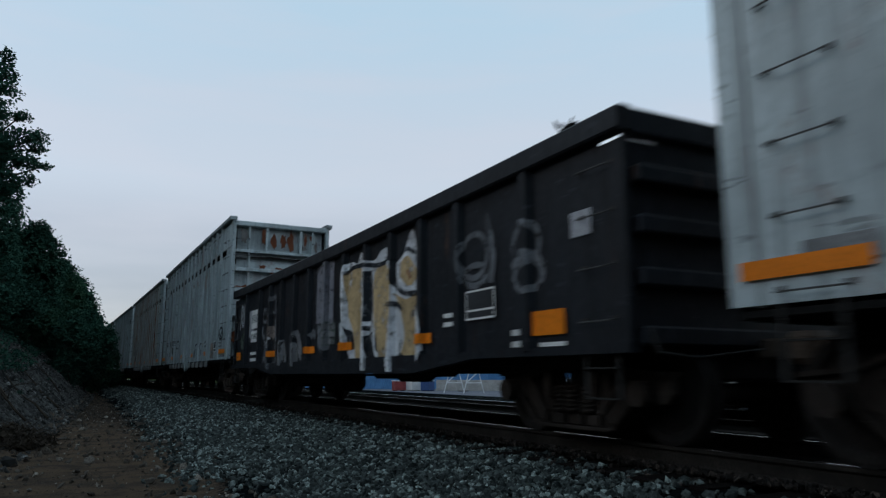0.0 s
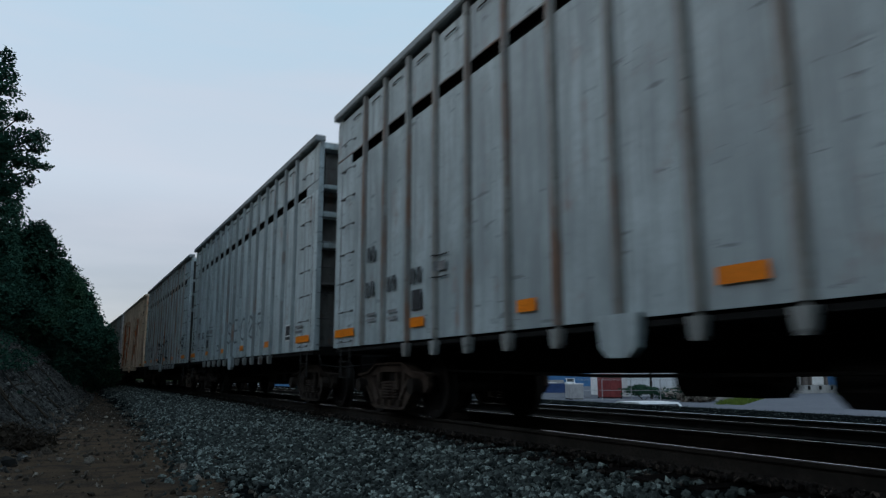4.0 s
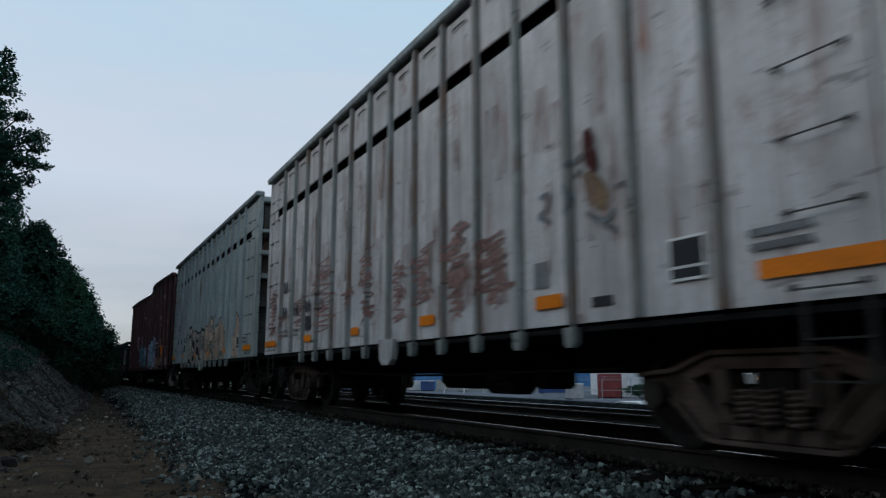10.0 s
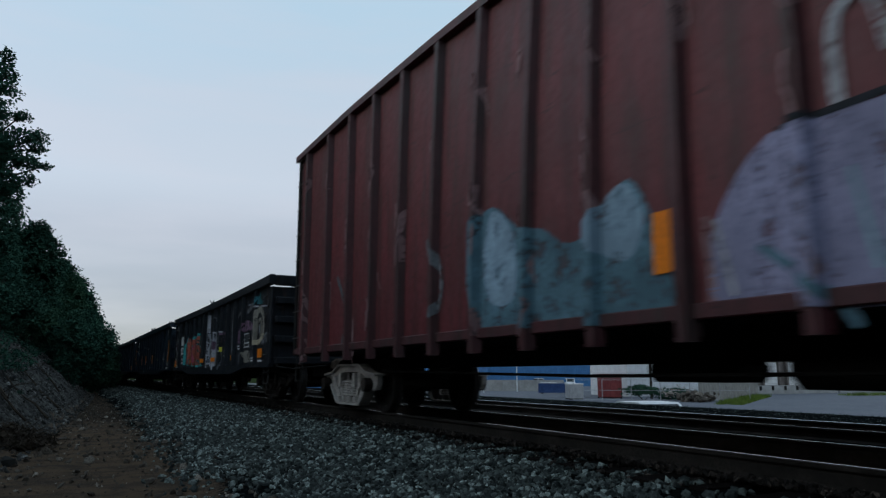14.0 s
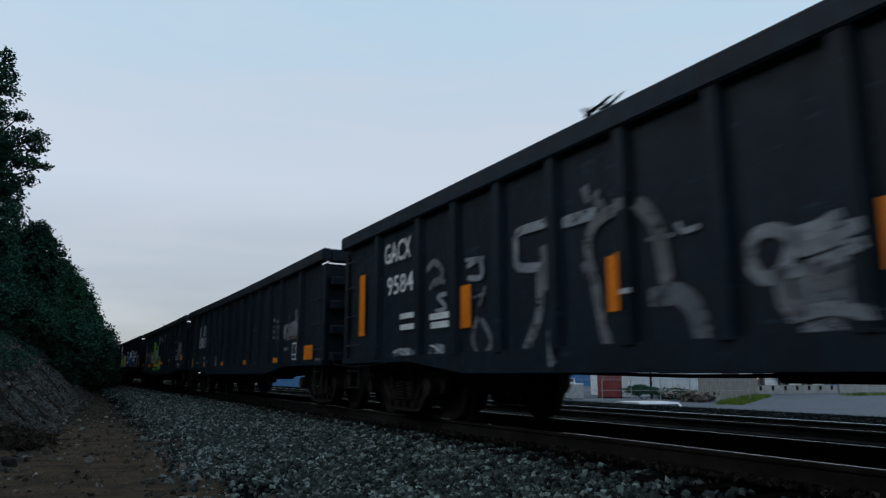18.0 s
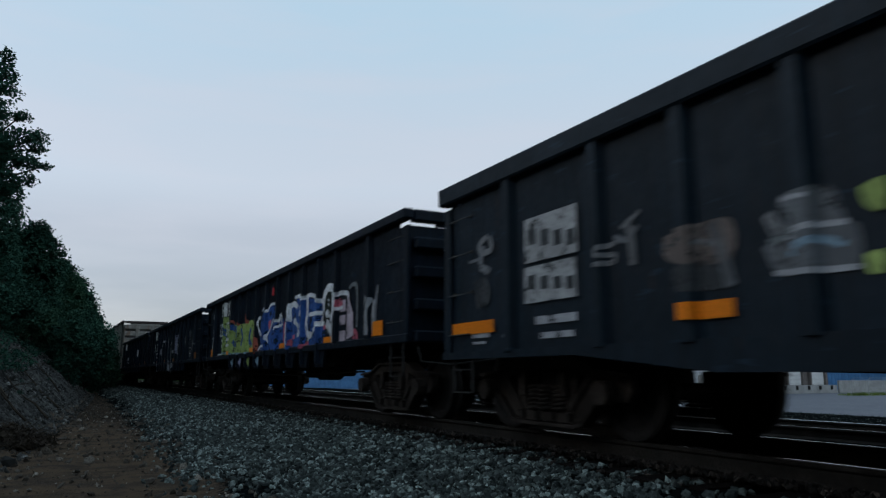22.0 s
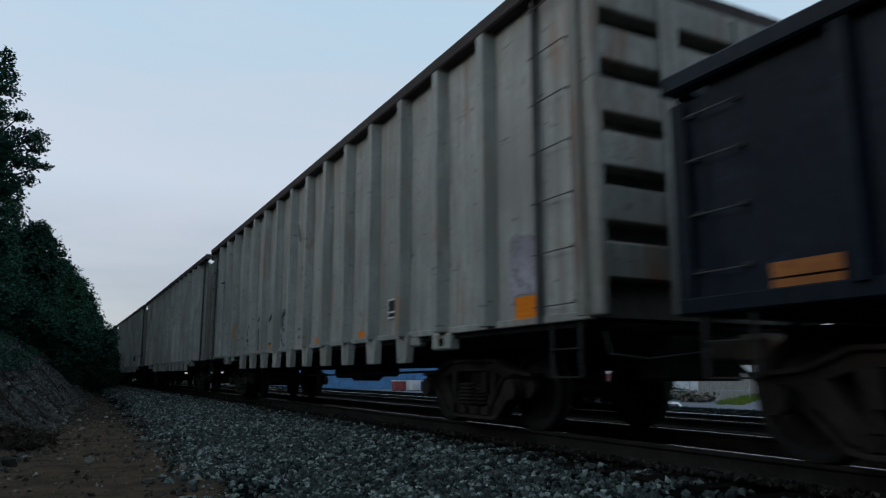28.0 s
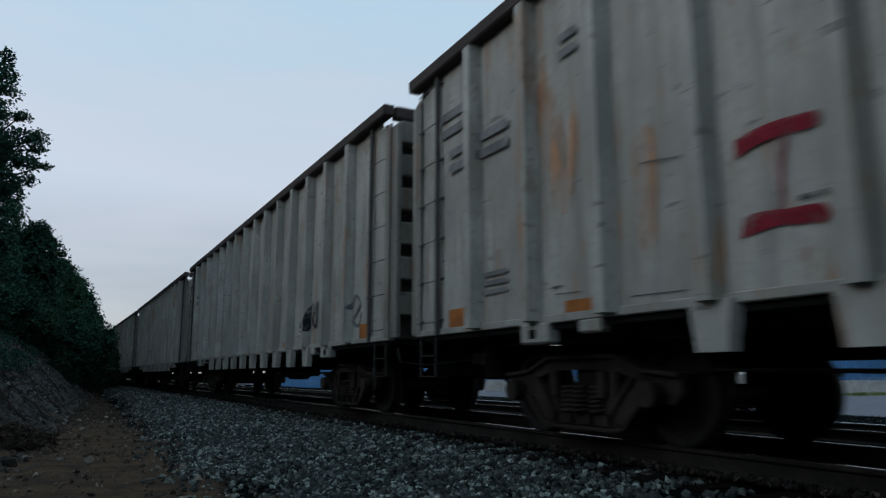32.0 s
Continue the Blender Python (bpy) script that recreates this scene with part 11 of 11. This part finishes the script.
ground_cover(24, 44, 402)


def weed_tuft(x, y, seed):
    r = random.Random(seed)
    bm = bmesh.new()
    for _ in range(18):
        a, l = r.uniform(0, 6.28), r.uniform(0.05, 0.13)
        b = Vector((r.gauss(0, 0.05), r.gauss(0, 0.05), 0))
        t = b + Vector((math.cos(a) * l * 0.6, math.sin(a) * l * 0.6, l))
        m = (b + t) / 2 + Vector((0, 0, l * 0.15))
        s = Vector((-math.sin(a), math.cos(a), 0)) * 0.004
        v = [bm.verts.new(p) for p in (b - s, b + s, m + s * 0.8, t, m - s * 0.8)]
        bm.faces.new(v)
    me = finish("weed_tuft", bm, M_LEAF_D)
    ob = put("weed_tuft", me, None, (x, y, land(x, y)))
    tagged(ob, "small tuft of weeds on the bank", "weeds", "weeds on the bank", "stuff")


rw = random.Random(8)
for k in range(36):
    y = rw.uniform(14, 52)
    weed_tuft(toe(y) + bend(y) - rw.uniform(0.6, 3.4), y, k)


def fallen_branch(x, y, length, turn, seed):
    """A dead branch lying down the slope of the bank, with side twigs."""
    r = random.Random(seed)
    top = new("fallen_branch")
    tagged(top, "dead grey branch lying on the bare bank", "branch", "branches on the bank")
    pts = []
    for k in range(7):
        u = length * (k / 6 - 0.5)
        px, py = x + u * math.cos(turn) + r.gauss(0, 0.03), y + u * math.sin(turn) + r.gauss(0, 0.03)
        pts.append(Vector((px, py, land(px, py) + 0.03 + r.uniform(0, 0.05))))
    bm = bmesh.new()
    add_tube(bm, pts, [0.028 - 0.003 * k for k in range(7)], 6)
    stem = part("stem", bm, M_TWIG, top)
    for k in (2, 3, 4, 5):
        d = Vector((r.gauss(0, 0.25), r.gauss(0, 0.25), r.uniform(0.02, 0.18)))
        bm = bmesh.new()
        add_tube(bm, [pts[k], pts[k] + d * 0.6, pts[k] + d * 1.2], [0.010, 0.007, 0.003], 4)
        part("twig", bm, M_TWIG, stem)


for k, (y, off, length, turn) in enumerate(((17.5, 1.2, 1.6, 2.2), (19.5, 0.6, 1.3, 2.4), (21.0, 1.6, 1.8, 2.0), (23.5, 0.9, 1.7, 2.5), (26.0, 1.9, 1.6, 2.1), (16.2, 0.7, 0.9, 2.9), (29.0, 1.2, 1.8, 2.3), (15.5, 1.4, 1.1, 1.8))):
    fallen_branch(toe(y) + bend(y) - off, y, length, turn, 500 + k)

# ---------------------------------------------------------------- beyond the tracks
M_BLUEWALL = plain("blue_metal_siding", (0.07, 0.20, 0.40), 0.55, 0.1, 0.2, 3, 0.1)
M_WHITEWALL = plain("white_metal_siding", (0.66, 0.68, 0.70), 0.6, 0.0, 0.12, 3, 0.1)
M_GREYWALL = plain("grey_block_wall", (0.36, 0.36, 0.35), 0.9, 0.0, 0.2, 4, 0.3)
M_BROWNWALL = plain("brown_dock_wall", (0.16, 0.14, 0.13), 0.85, 0.0, 0.25, 4, 0.2)
M_DOORWHITE = plain("white_roll_door", (0.70, 0.70, 0.69), 0.6, 0.0, 0.1, 5, 0.1)
M_ROOFGREY = plain("roof_sheet", (0.30, 0.31, 0.33), 0.7, 0.1, 0.2, 3, 0.1)
M_REDBOX = plain("red_container_paint", (0.24, 0.055, 0.055), 0.6, 0.1, 0.25, 4, 0.1)
M_FENCEWOOD = plain("weathered_boards", (0.26, 0.25, 0.23), 0.9, 0.0, 0.3, 6, 0.3)
M_STEELPOST = plain("galvanised_post", (0.42, 0.43, 0.44), 0.5, 0.6, 0.15, 10)
M_CARWHITE = plain("white_car_paint", (0.72, 0.73, 0.75), 0.3, 0.0, 0.05, 5, 0.0)
M_GLASS = plain("dark_car_glass", (0.02, 0.025, 0.03), 0.08, 0.0, 0.1, 5, 0.0)
M_GLASS.node_tree.nodes["Principled BSDF"].inputs["Specular IOR Level"].default_value = 0.5
M_TYRE = plain("tyre_rubber", (0.02, 0.02, 0.02), 0.9, 0.0, 0.2, 10)
M_NAVYBOX = plain("navy_dumpster_paint", (0.04, 0.08, 0.20), 0.6, 0.1, 0.25, 4, 0.1)
M_LAMPON = bpy.data.materials.new("amber_lamp")
M_LAMPON.use_nodes = True
M_LAMPON.node_tree.nodes["Principled BSDF"].inputs["Emission Color"].default_value = (1.0, 0.30, 0.06, 1)
M_LAMPON.node_tree.nodes["Principled BSDF"].inputs["Emission Strength"].default_value = 2.5

lot = put("parking_lot", box_mesh("parking_lot", 120, 62, 0.06, M_ASPHALT), None, (92, 34, LOT_Z))
tagged(lot, "grey asphalt lot behind the tracks", "asphalt", kind="structure")
lot2 = put("service_yard", box_mesh("service_yard", 90, 150, 0.05, M_ASPHALT), None, (75, 141, LOT_Z))
tagged(lot2, "grey asphalt yard between sheds", "asphalt", kind="structure")


def strip_of_grass(x, y, sx, sy, turn):
    r = np.random.default_rng(int(x * 10))
    n = 2600
    c, s = math.cos(turn), math.sin(turn)
    u, w = r.uniform(-sx / 2, sx / 2, n), r.uniform(-sy / 2, sy / 2, n)
    px, py = x + u * c - w * s, y + u * s + w * c
    h = r.uniform(0.15, 0.5, n)
    a = r.uniform(0, 6.28, n)
    v = np.stack([np.stack([px - 0.04 * np.cos(a), py - 0.04 * np.sin(a), np.full(n, LOT_Z)], 1), np.stack([px + 0.04 * np.cos(a), py + 0.04 * np.sin(a), np.full(n, LOT_Z)], 1), np.stack([px + 0.1 * np.sin(a), py + 0.1 * np.cos(a), LOT_Z + h], 1)], 1).reshape(-1, 3)
    me = bpy.data.meshes.new("grass_strip")
    me.from_pydata(v.tolist(), [], np.arange(3 * n).reshape(-1, 3).tolist())
    me.materials.append(M_GRASSBLADE)
    tagged(new("grass_strip", me), "strip of bright uncut grass beside the asphalt", "grass", kind="stuff")


M_GRASSBLADE = leaf_mat("grass_blades", (0.10, 0.16, 0.03), (0.20, 0.26, 0.06))
strip_of_grass(60.0, 51.0, 27, 2.2, 0.595)
strip_of_grass(96, 55, 26, 2.5, -0.1)


def wall_between(name, p, q, z0, z1, thick, material, parent, bevel=0.01):
    """A wall that runs from p to q on the plan."""
    p, q = Vector(p), Vector(q)
    d = q - p
    ob = put(name, box_mesh(name, d.length, thick, z1 - z0, material, bevel), parent, (*((p + q) / 2), (z0 + z1) / 2))
    ob.rotation_euler = (0, 0, math.atan2(d.y, d.x))
    return ob


def shed(name, p, q, deep, height, material, label, ribs=True, trim=None):
    """A long metal shed: wall sheets with standing seams, eaves trim, side walls and roof."""
    top = new(name)
    p, q = Vector(p), Vector(q)
    top.location = (p.x, p.y, LOT_Z)
    top.rotation_euler = (0, 0, math.atan2((q - p).y, (q - p).x))
    L = (q - p).length
    tagged(top, label, "building")
    n = max(2, int(L / 3.0))
    for k in range(n):
        box("wall_panel", L * k / n + 0.01, L * (k + 1) / n - 0.01, 0.0, 0.2, 0, height, material, top, bevel=0.01)
        if ribs:
            for j in range(4):
                x = L * (k + (j + 0.5) / 4) / n
                box("seam", x - 0.04, x + 0.04, -0.05, 0.0, 0.1, height - 0.1, material, top, bevel=0.01)
    box("eaves_trim", -0.1, L + 0.1, -0.10, 0.25, height, height + 0.3, trim or M_WHITEWALL, top)
    box("side_wall", 0.0, 0.2, 0.2, deep, 0, height, material, top)
    box("side_wall", L - 0.2, L, 0.2, deep, 0, height, material, top)
    box("roof", -0.1, L + 0.1, 0.25, deep, height + 0.02, height + 0.22, M_ROOFGREY, top)
    return top


shed("blue_shed", (34, 143), (52, 112), 25, 6.5, M_BLUEWALL, "long blue metal shed beyond the second track")
shed("blue_shed", (70, 128), (106, 128), 25, 6.5, M_BLUEWALL, "blue metal shed behind parked vehicles")
shed("blue_shed", (114, 81), (150, 76), 22, 8.0, M_BLUEWALL, "bright blue metal shed at the edge of the lot")
shed("white_shed", (57, 65), (69, 62), 10, 7.0, M_WHITEWALL, "white metal storage building with vertical seams")
grey_wall = new("yard_wall")
tagged(grey_wall, "low grey block wall in front of the sheds", "wall", kind="structure")
for k, (p, q) in enumerate((((52, 104), (60, 97)), ((60, 97), (68, 92)), ((96, 66), (112, 65)), ((112, 65), (132, 64)))):
    wall_between("wall_section", p, q, LOT_Z, LOT_Z + 1.7, 0.25, M_GREYWALL, grey_wall)


def dock_building():
    top = new("dock_building")
    top.location = (75.3, 66, LOT_Z)
    tagged(top, "brown loading dock building with white roll-up doors", "building")
    L, H = 19.0, 6.0
    box("wall", 0, L, 0.3, 14, 0, H, M_BROWNWALL, top)
    box("dock_ledge", 0, L, -1.0, 0.3, 0, 1.1, M_GREYWALL, top)
    for k in range(4):
        x = 1.0 + 4.7 * k
        d = box("roll_door", x, x + 2.8, 0.16, 0.30, 1.15, 4.1, M_DOORWHITE, top)
        for j in range(5):
            box("door_slat", -1.38, 1.38, -0.10, -0.07, -1.30 + 0.55 * j, -1.27 + 0.55 * j, M_GREYWALL, d, bevel=0.004)
        for xx in (x - 0.35, x + 2.85):
            box("door_pillar", xx, xx + 0.3, -0.15, 0.3, 1.1, 4.5, M_BROWNWALL, top)
        box("door_header", x - 0.35, x + 3.15, -0.15, 0.3, 4.5, 5.0, M_BROWNWALL, top)
        for xx in (x + 0.1, x + 2.5):
            box("dock_bumper", xx, xx + 0.3, -1.15, -1.0, 0.5, 1.05, M_TYRE, top)
    box("roof_edge", -0.2, L + 0.2, -0.3, 0.5, H, H + 0.4, M_WHITEWALL, top)
    return top


dock_building()


def container(x, y, turn, label):
    top = new("shipping_container")
    top.location, top.rotation_euler = (x, y, LOT_Z), (0, 0, turn)
    tagged(top, label, "container")
    box("body", -1.2, 1.2, -3.0, 3.0, 0.12, 2.6, M_REDBOX, top, bevel=0.03)
    for k in range(6):
        box("corrugation", -1.1 + 0.4 * k - 0.05, -1.1 + 0.4 * k + 0.05, -3.05, -3.0, 0.25, 2.5, M_REDBOX, top)
    for k in range(14):
        for sx in (-1, 1):
            box("corrugation", *sorted((sx * 1.2, sx * 1.25)), -2.8 + 0.42 * k, -2.65 + 0.42 * k, 0.25, 2.5, M_REDBOX, top)
    for sx in (-1, 1):
        for sy in (-1, 1):
            box("corner_casting", *sorted((sx * 1.08, sx * 1.26)), *sorted((sy * 2.88, sy * 3.06)), 0.0, 0.16, M_UNDER, top)
    return top


container(53.2, 63.5, -0.72, "dark red corrugated shipping container")


def add_wheel(name, x, y, r, top):
    bm = bmesh.new()
    add_tube(bm, [(-0.10, 0, 0), (0.10, 0, 0)], r, 16)
    w = put(name, finish(name, bm, M_TYRE), top, (x, y, r))
    bm = bmesh.new()
    add_tube(bm, [(-0.105, 0, 0), (0.105, 0, 0)], r * 0.55, 10)
    part("rim", bm, M_STEELPOST, w)


def car_body(name, x, y, turn, label, pickup=False, paint=None):
    top = new(name)
    top.location, top.rotation_euler = (x, y, LOT_Z + 0.03), (0, 0, turn)
    tagged(top, label, "car")
    paint = paint or M_CARWHITE
    bm = bmesh.new()
    h = 1.75 if pickup else 1.42
    low = 0.95 if pickup else 0.85
    side = [(-2.3, 0.35), (2.3, 0.35), (2.35, 0.65), (2.2, low), (1.2, low + 0.04), (0.6, h), (-0.6 if pickup else -1.3, h), (-0.75 if pickup else -1.9, low + 0.06), (-2.3, low + 0.02)]
    add_prism(bm, side, -0.85, 0.85)
    bmesh.ops.bevel(bm, geom=[e for e in bm.edges if abs(e.verts[0].co.x - e.verts[1].co.x) > 1], offset=0.06, segments=2, affect="EDGES")
    part("body", bm, paint, top)
    for sx in (-1, 1):
        bm = bmesh.new()
        add_prism(bm, [(1.0, low + 0.07), (0.58, h - 0.1), (-0.5 if pickup else -1.2, h - 0.1), (-0.62 if pickup else -1.6, low + 0.08)], *sorted((sx * 0.852, sx * 0.862)))
        part("side_window", bm, M_GLASS, top)
        box("headlight", *sorted((sx * 0.5, sx * 0.8)), 2.28, 2.37, 0.62, 0.80, M_DOORWHITE, top)
        for yy in (-1.4, 1.4):
            add_wheel("wheel", sx * 0.78, yy, 0.36 if pickup else 0.32, top)
    bm = bmesh.new()
    add_prism(bm, [(1.14, low + 0.08), (0.66, h - 0.08), (0.70, h - 0.06), (1.19, low + 0.08)], -0.72, 0.72)
    part("windscreen", bm, M_GLASS, top)
    box("grille", -0.45, 0.45, 2.30, 2.375, 0.5, 0.72, M_UNDER, top)
    box("bumper", -0.84, 0.84, 2.30, 2.42, 0.32, 0.48, M_STEELPOST, top)
    return top


car_body("parked_car", 20.4, 21.9, 2.9, "white sedan parked below the far track")
car_body("pickup_truck", 91, 121, 2.6, "white pickup truck parked by the blue shed", True)
car_body("pickup_truck", 84, 122, 1.6, "white pickup truck parked side-on", True)


def dumpster(x, y, turn, label):
    top = new("dumpster")
    top.location, top.rotation_euler = (x, y, LOT_Z + 0.03), (0, 0, turn)
    tagged(top, label, "dumpster")
    box("bin", -2.2, 2.2, -0.9, 0.9, 0.15, 1.35, M_NAVYBOX, top, bevel=0.03)
    for k in range(6):
        box("stiffener", -2.0 + 0.78 * k, -1.9 + 0.78 * k, -0.97, -0.9, 0.2, 1.3, M_NAVYBOX, top)
    box("lid", -2.0, 0.2, -0.92, 0.92, 1.37, 1.47, M_DOORWHITE, top)
    for x0 in (-1.8, 1.6):
        box("runner", x0, x0 + 0.2, -0.85, 0.85, 0.0, 0.15, M_UNDER, top)
    return top


dumpster(57, 79, -0.63, "navy blue steel dumpster with a white lid")


def pole(x, y, h, material, label, arm=False, r=0.09):
    top = new("pole")
    top.location = (x, y, LOT_Z)
    tagged(top, label, "pole")
    bm = bmesh.new()
    add_tube(bm, [(0, 0, 0), (0, 0, h)], [r, r * 0.7], 8)
    part("shaft", bm, material, top)
    if arm:
        bm = bmesh.new()
        add_tube(bm, [(0, 0, h - 0.02), (0.3, 0, h + 0.3)], r * 0.4, 5)
        part("barb_arm", bm, material, top)
    return top


pole(58.8, 91, 9, M_WHITEWALL, "thin white lamp pole in the yard")
pole(54.5, 58.5, 9, M_BARK, "dark wooden utility pole by the white building", r=0.14)


def chain_fence(p, q, n, h, label):
    """Posts with barbed arms, rails and two strands."""
    top = new("chain_fence")
    tagged(top, label, "fence")
    p, q = Vector(p), Vector(q)
    for k in range(n + 1):
        c = p + (q - p) * k / n
        bm = bmesh.new()
        add_tube(bm, [(c.x, c.y, LOT_Z), (c.x, c.y, LOT_Z + h), (c.x + 0.25, c.y - 0.2, LOT_Z + h + 0.35)], 0.035, 6)
        part("post", bm, M_STEELPOST, top)
    for z in (0.1, h * 0.5, h):
        bm = bmesh.new()
        add_tube(bm, [(p.x, p.y, LOT_Z + z), (q.x, q.y, LOT_Z + z)], 0.02, 5)
        part("rail", bm, M_STEELPOST, top)
    for j in range(2):
        bm = bmesh.new()
        add_tube(bm, [(p.x + 0.12 * (j + 1), p.y - 0.1 * (j + 1), LOT_Z + h + 0.17 * (j + 1)), (q.x + 0.12 * (j + 1), q.y - 0.1 * (j + 1), LOT_Z + h + 0.17 * (j + 1))], 0.008, 4)
        part("barbed_wire", bm, M_STEELPOST, top)
    return top


chain_fence((44, 58), (58, 49), 6, 2.0, "chain-link fence with barbed arms behind the tracks")
chain_fence((84, 56), (118, 54), 12, 1.8, "chain-link fence along the lot")


def board_fence(p, q, h, label):
    top = new("board_fence")
    tagged(top, label, "fence")
    p, q = Vector(p), Vector(q)
    d = q - p
    n = int(d.length / 0.3)
    r = random.Random(4)
    me = {k: box_mesh("board", 0.27, 0.04, h + 0.06 * k, M_FENCEWOOD) for k in range(3)}
    for k in range(n):
        c = p + d * (k + 0.5) / n
        j = r.randrange(3)
        b = put("board", me[j], top, (c.x, c.y, LOT_Z + (h + 0.06 * j) / 2))
        b.rotation_euler = (r.uniform(-0.02, 0.02), r.uniform(-0.02, 0.02), math.atan2(d.y, d.x))
    for z in (0.5, h - 0.4):
        wall_between("fence_rail", p, q, LOT_Z + z, LOT_Z + z + 0.1, 0.08, M_FENCEWOOD, top)
    return top


board_fence((52, 49.6), (71.6, 59.3), 2.45, "weathered grey board fence by the white building")


def lattice_frame(x, y, label):
    """A white A-shaped steel frame with cross bars."""
    top = new("steel_frame")
    top.location = (x, y, LOT_Z)
    tagged(top, label, "steel frame")
    for line in (((-1.6, 0), (-0.3, 4.5)), ((1.6, 0), (0.3, 4.5)), ((-1.2, 1.4), (1.2, 1.4)), ((-0.75, 2.9), (0.75, 2.9)), ((-1.2, 1.4), (0.75, 2.9))):
        bm = bmesh.new()
        add_tube(bm, [(line[0][0], 0, line[0][1]), (line[1][0], 0, line[1][1])], 0.07, 6)
        part("bar", bm, M_WHITEWALL, top)
    return top


lattice_frame(47.5, 89.5, "white steel A-frame standing in the yard")
lattice_frame(49.5, 87.5, "white steel A-frame standing in the yard")
for k, (x, y, c) in enumerate(((45.5, 104, M_REDBOX), (47.5, 103, M_DOORWHITE), (49.0, 101, M_NAVYBOX), (53, 97, M_GREYWALL), (46.0, 60.5, M_STEELPOST))):
    t = new("storage_crate")
    t.location, t.rotation_euler = (x, y, LOT_Z + 0.02), (0, 0, 0.3 * k)
    tagged(t, "stacked steel storage crate in the yard", "crate")
    box("crate_body", -0.9, 0.9, -0.7, 0.7, 0.1, 1.5, c, t, bevel=0.03)
    box("crate_lid", -0.95, 0.95, -0.75, 0.75, 1.5, 1.6, M_DOORWHITE, t)
    for sx in (-0.7, 0.5):
        box("skid", sx, sx + 0.2, -0.7, 0.7, 0.0, 0.1, M_UNDER, t)
lamp = new("warning_lamp")
lamp.location = (73.5, 61.0, LOT_Z)
tagged(lamp, "small amber warning lamp on a post in the lot", "lamp")
bm = bmesh.new()
add_tube(bm, [(0, 0, 0), (0, 0, 2.0)], 0.05, 6)
part("post", bm, M_STEELPOST, lamp)
box("lens", -0.22, 0.22, -0.1, 0.1, 2.0, 2.14, M_LAMPON, lamp)
bush(50.8, 55.6, 2.2, 1.5, 1600, 0.16, M_LEAF_L, 301, "scrubby bush by the chain-link fence")
bush(53.6, 54.6, 2.0, 1.4, 1400, 0.16, M_LEAF_D, 302, "scrubby bush by the chain-link fence")
rb = np.random.default_rng(31)
rp = [(float(a), float(b), LOT_Z + float(c)) for a, b, c in zip(rb.normal(51.8, 0.9, 160), rb.normal(49.6, 0.8, 160), rb.uniform(0, 0.8, 160))]
stones("rubble_heap", rp, list(rb.uniform(0.12, 0.35, 160)), M_PEBBLE, "heap of brown rubble below the far track", "rubble", 12)
M_BLOSSOM = leaf_mat("pale_blossom", (0.42, 0.34, 0.28), (0.62, 0.55, 0.50))
flowers = put("blossom", leaf_cloud("blossom", [((0, 0, 0.9), (1.9, 1.6, 0.6))], 260, 0.10, M_BLOSSOM, 77), None, (53.2, 53.6, LOT_Z))
tagged(flowers, "pale blossoms over scrub by the fence", "flowers", kind="stuff")
tree(128, 70, 9.0, clumps_in(128, 70, 5.5, 3.5, 3.0, 3.4, 14, 303), 5000, 0.3, M_LEAF_D, 304, "leafy tree beside the blue shed", 0.2)
tree(136, 68, 9.0, clumps_in(136, 68, 5.5, 3.5, 3.0, 3.4, 14, 305), 5000, 0.3, M_LEAF_D, 306, "leafy tree beside the blue shed", 0.2)


# ---------------------------------------------------------------- what moves
def travelled(t):
    """Metres that the train has run since the start; it is slowing a little."""
    return 10.2717 * t - 0.02225 * t * t


def motions():
    for ob, lead, size in CARS.values():
        rows = []
        for k in range(33):
            y = lead + size / 2 - travelled(k)
            turn = math.degrees(math.atan(0.0004 * y))
            rows.append((float(k), pose(TRACK_X + bend(y), y, RAIL_Z, 0, 0, turn)))
        walk(ob, rows)
    middles = {ob: lead + size / 2 for ob, lead, size in CARS.values()}
    for w, car, y, oy in WHEELSETS:
        ahead = middles[car] + y
        spans = [2 * k / FPS for k in range(0, 481) if -4 < ahead - travelled(2 * k / FPS) < 42]
        if not spans:
            continue
        times = [0.0] * (spans[0] > 0) + spans + [32.0] * (spans[-1] < 32.0)
        rows = []
        for t in times:
            tt = min(max(t, spans[0]), spans[-1])
            rows.append((t, pose(0, oy, WHEEL_R, math.degrees(travelled(tt) / WHEEL_R), 0, 0)))
        walk(w, rows)


motions()
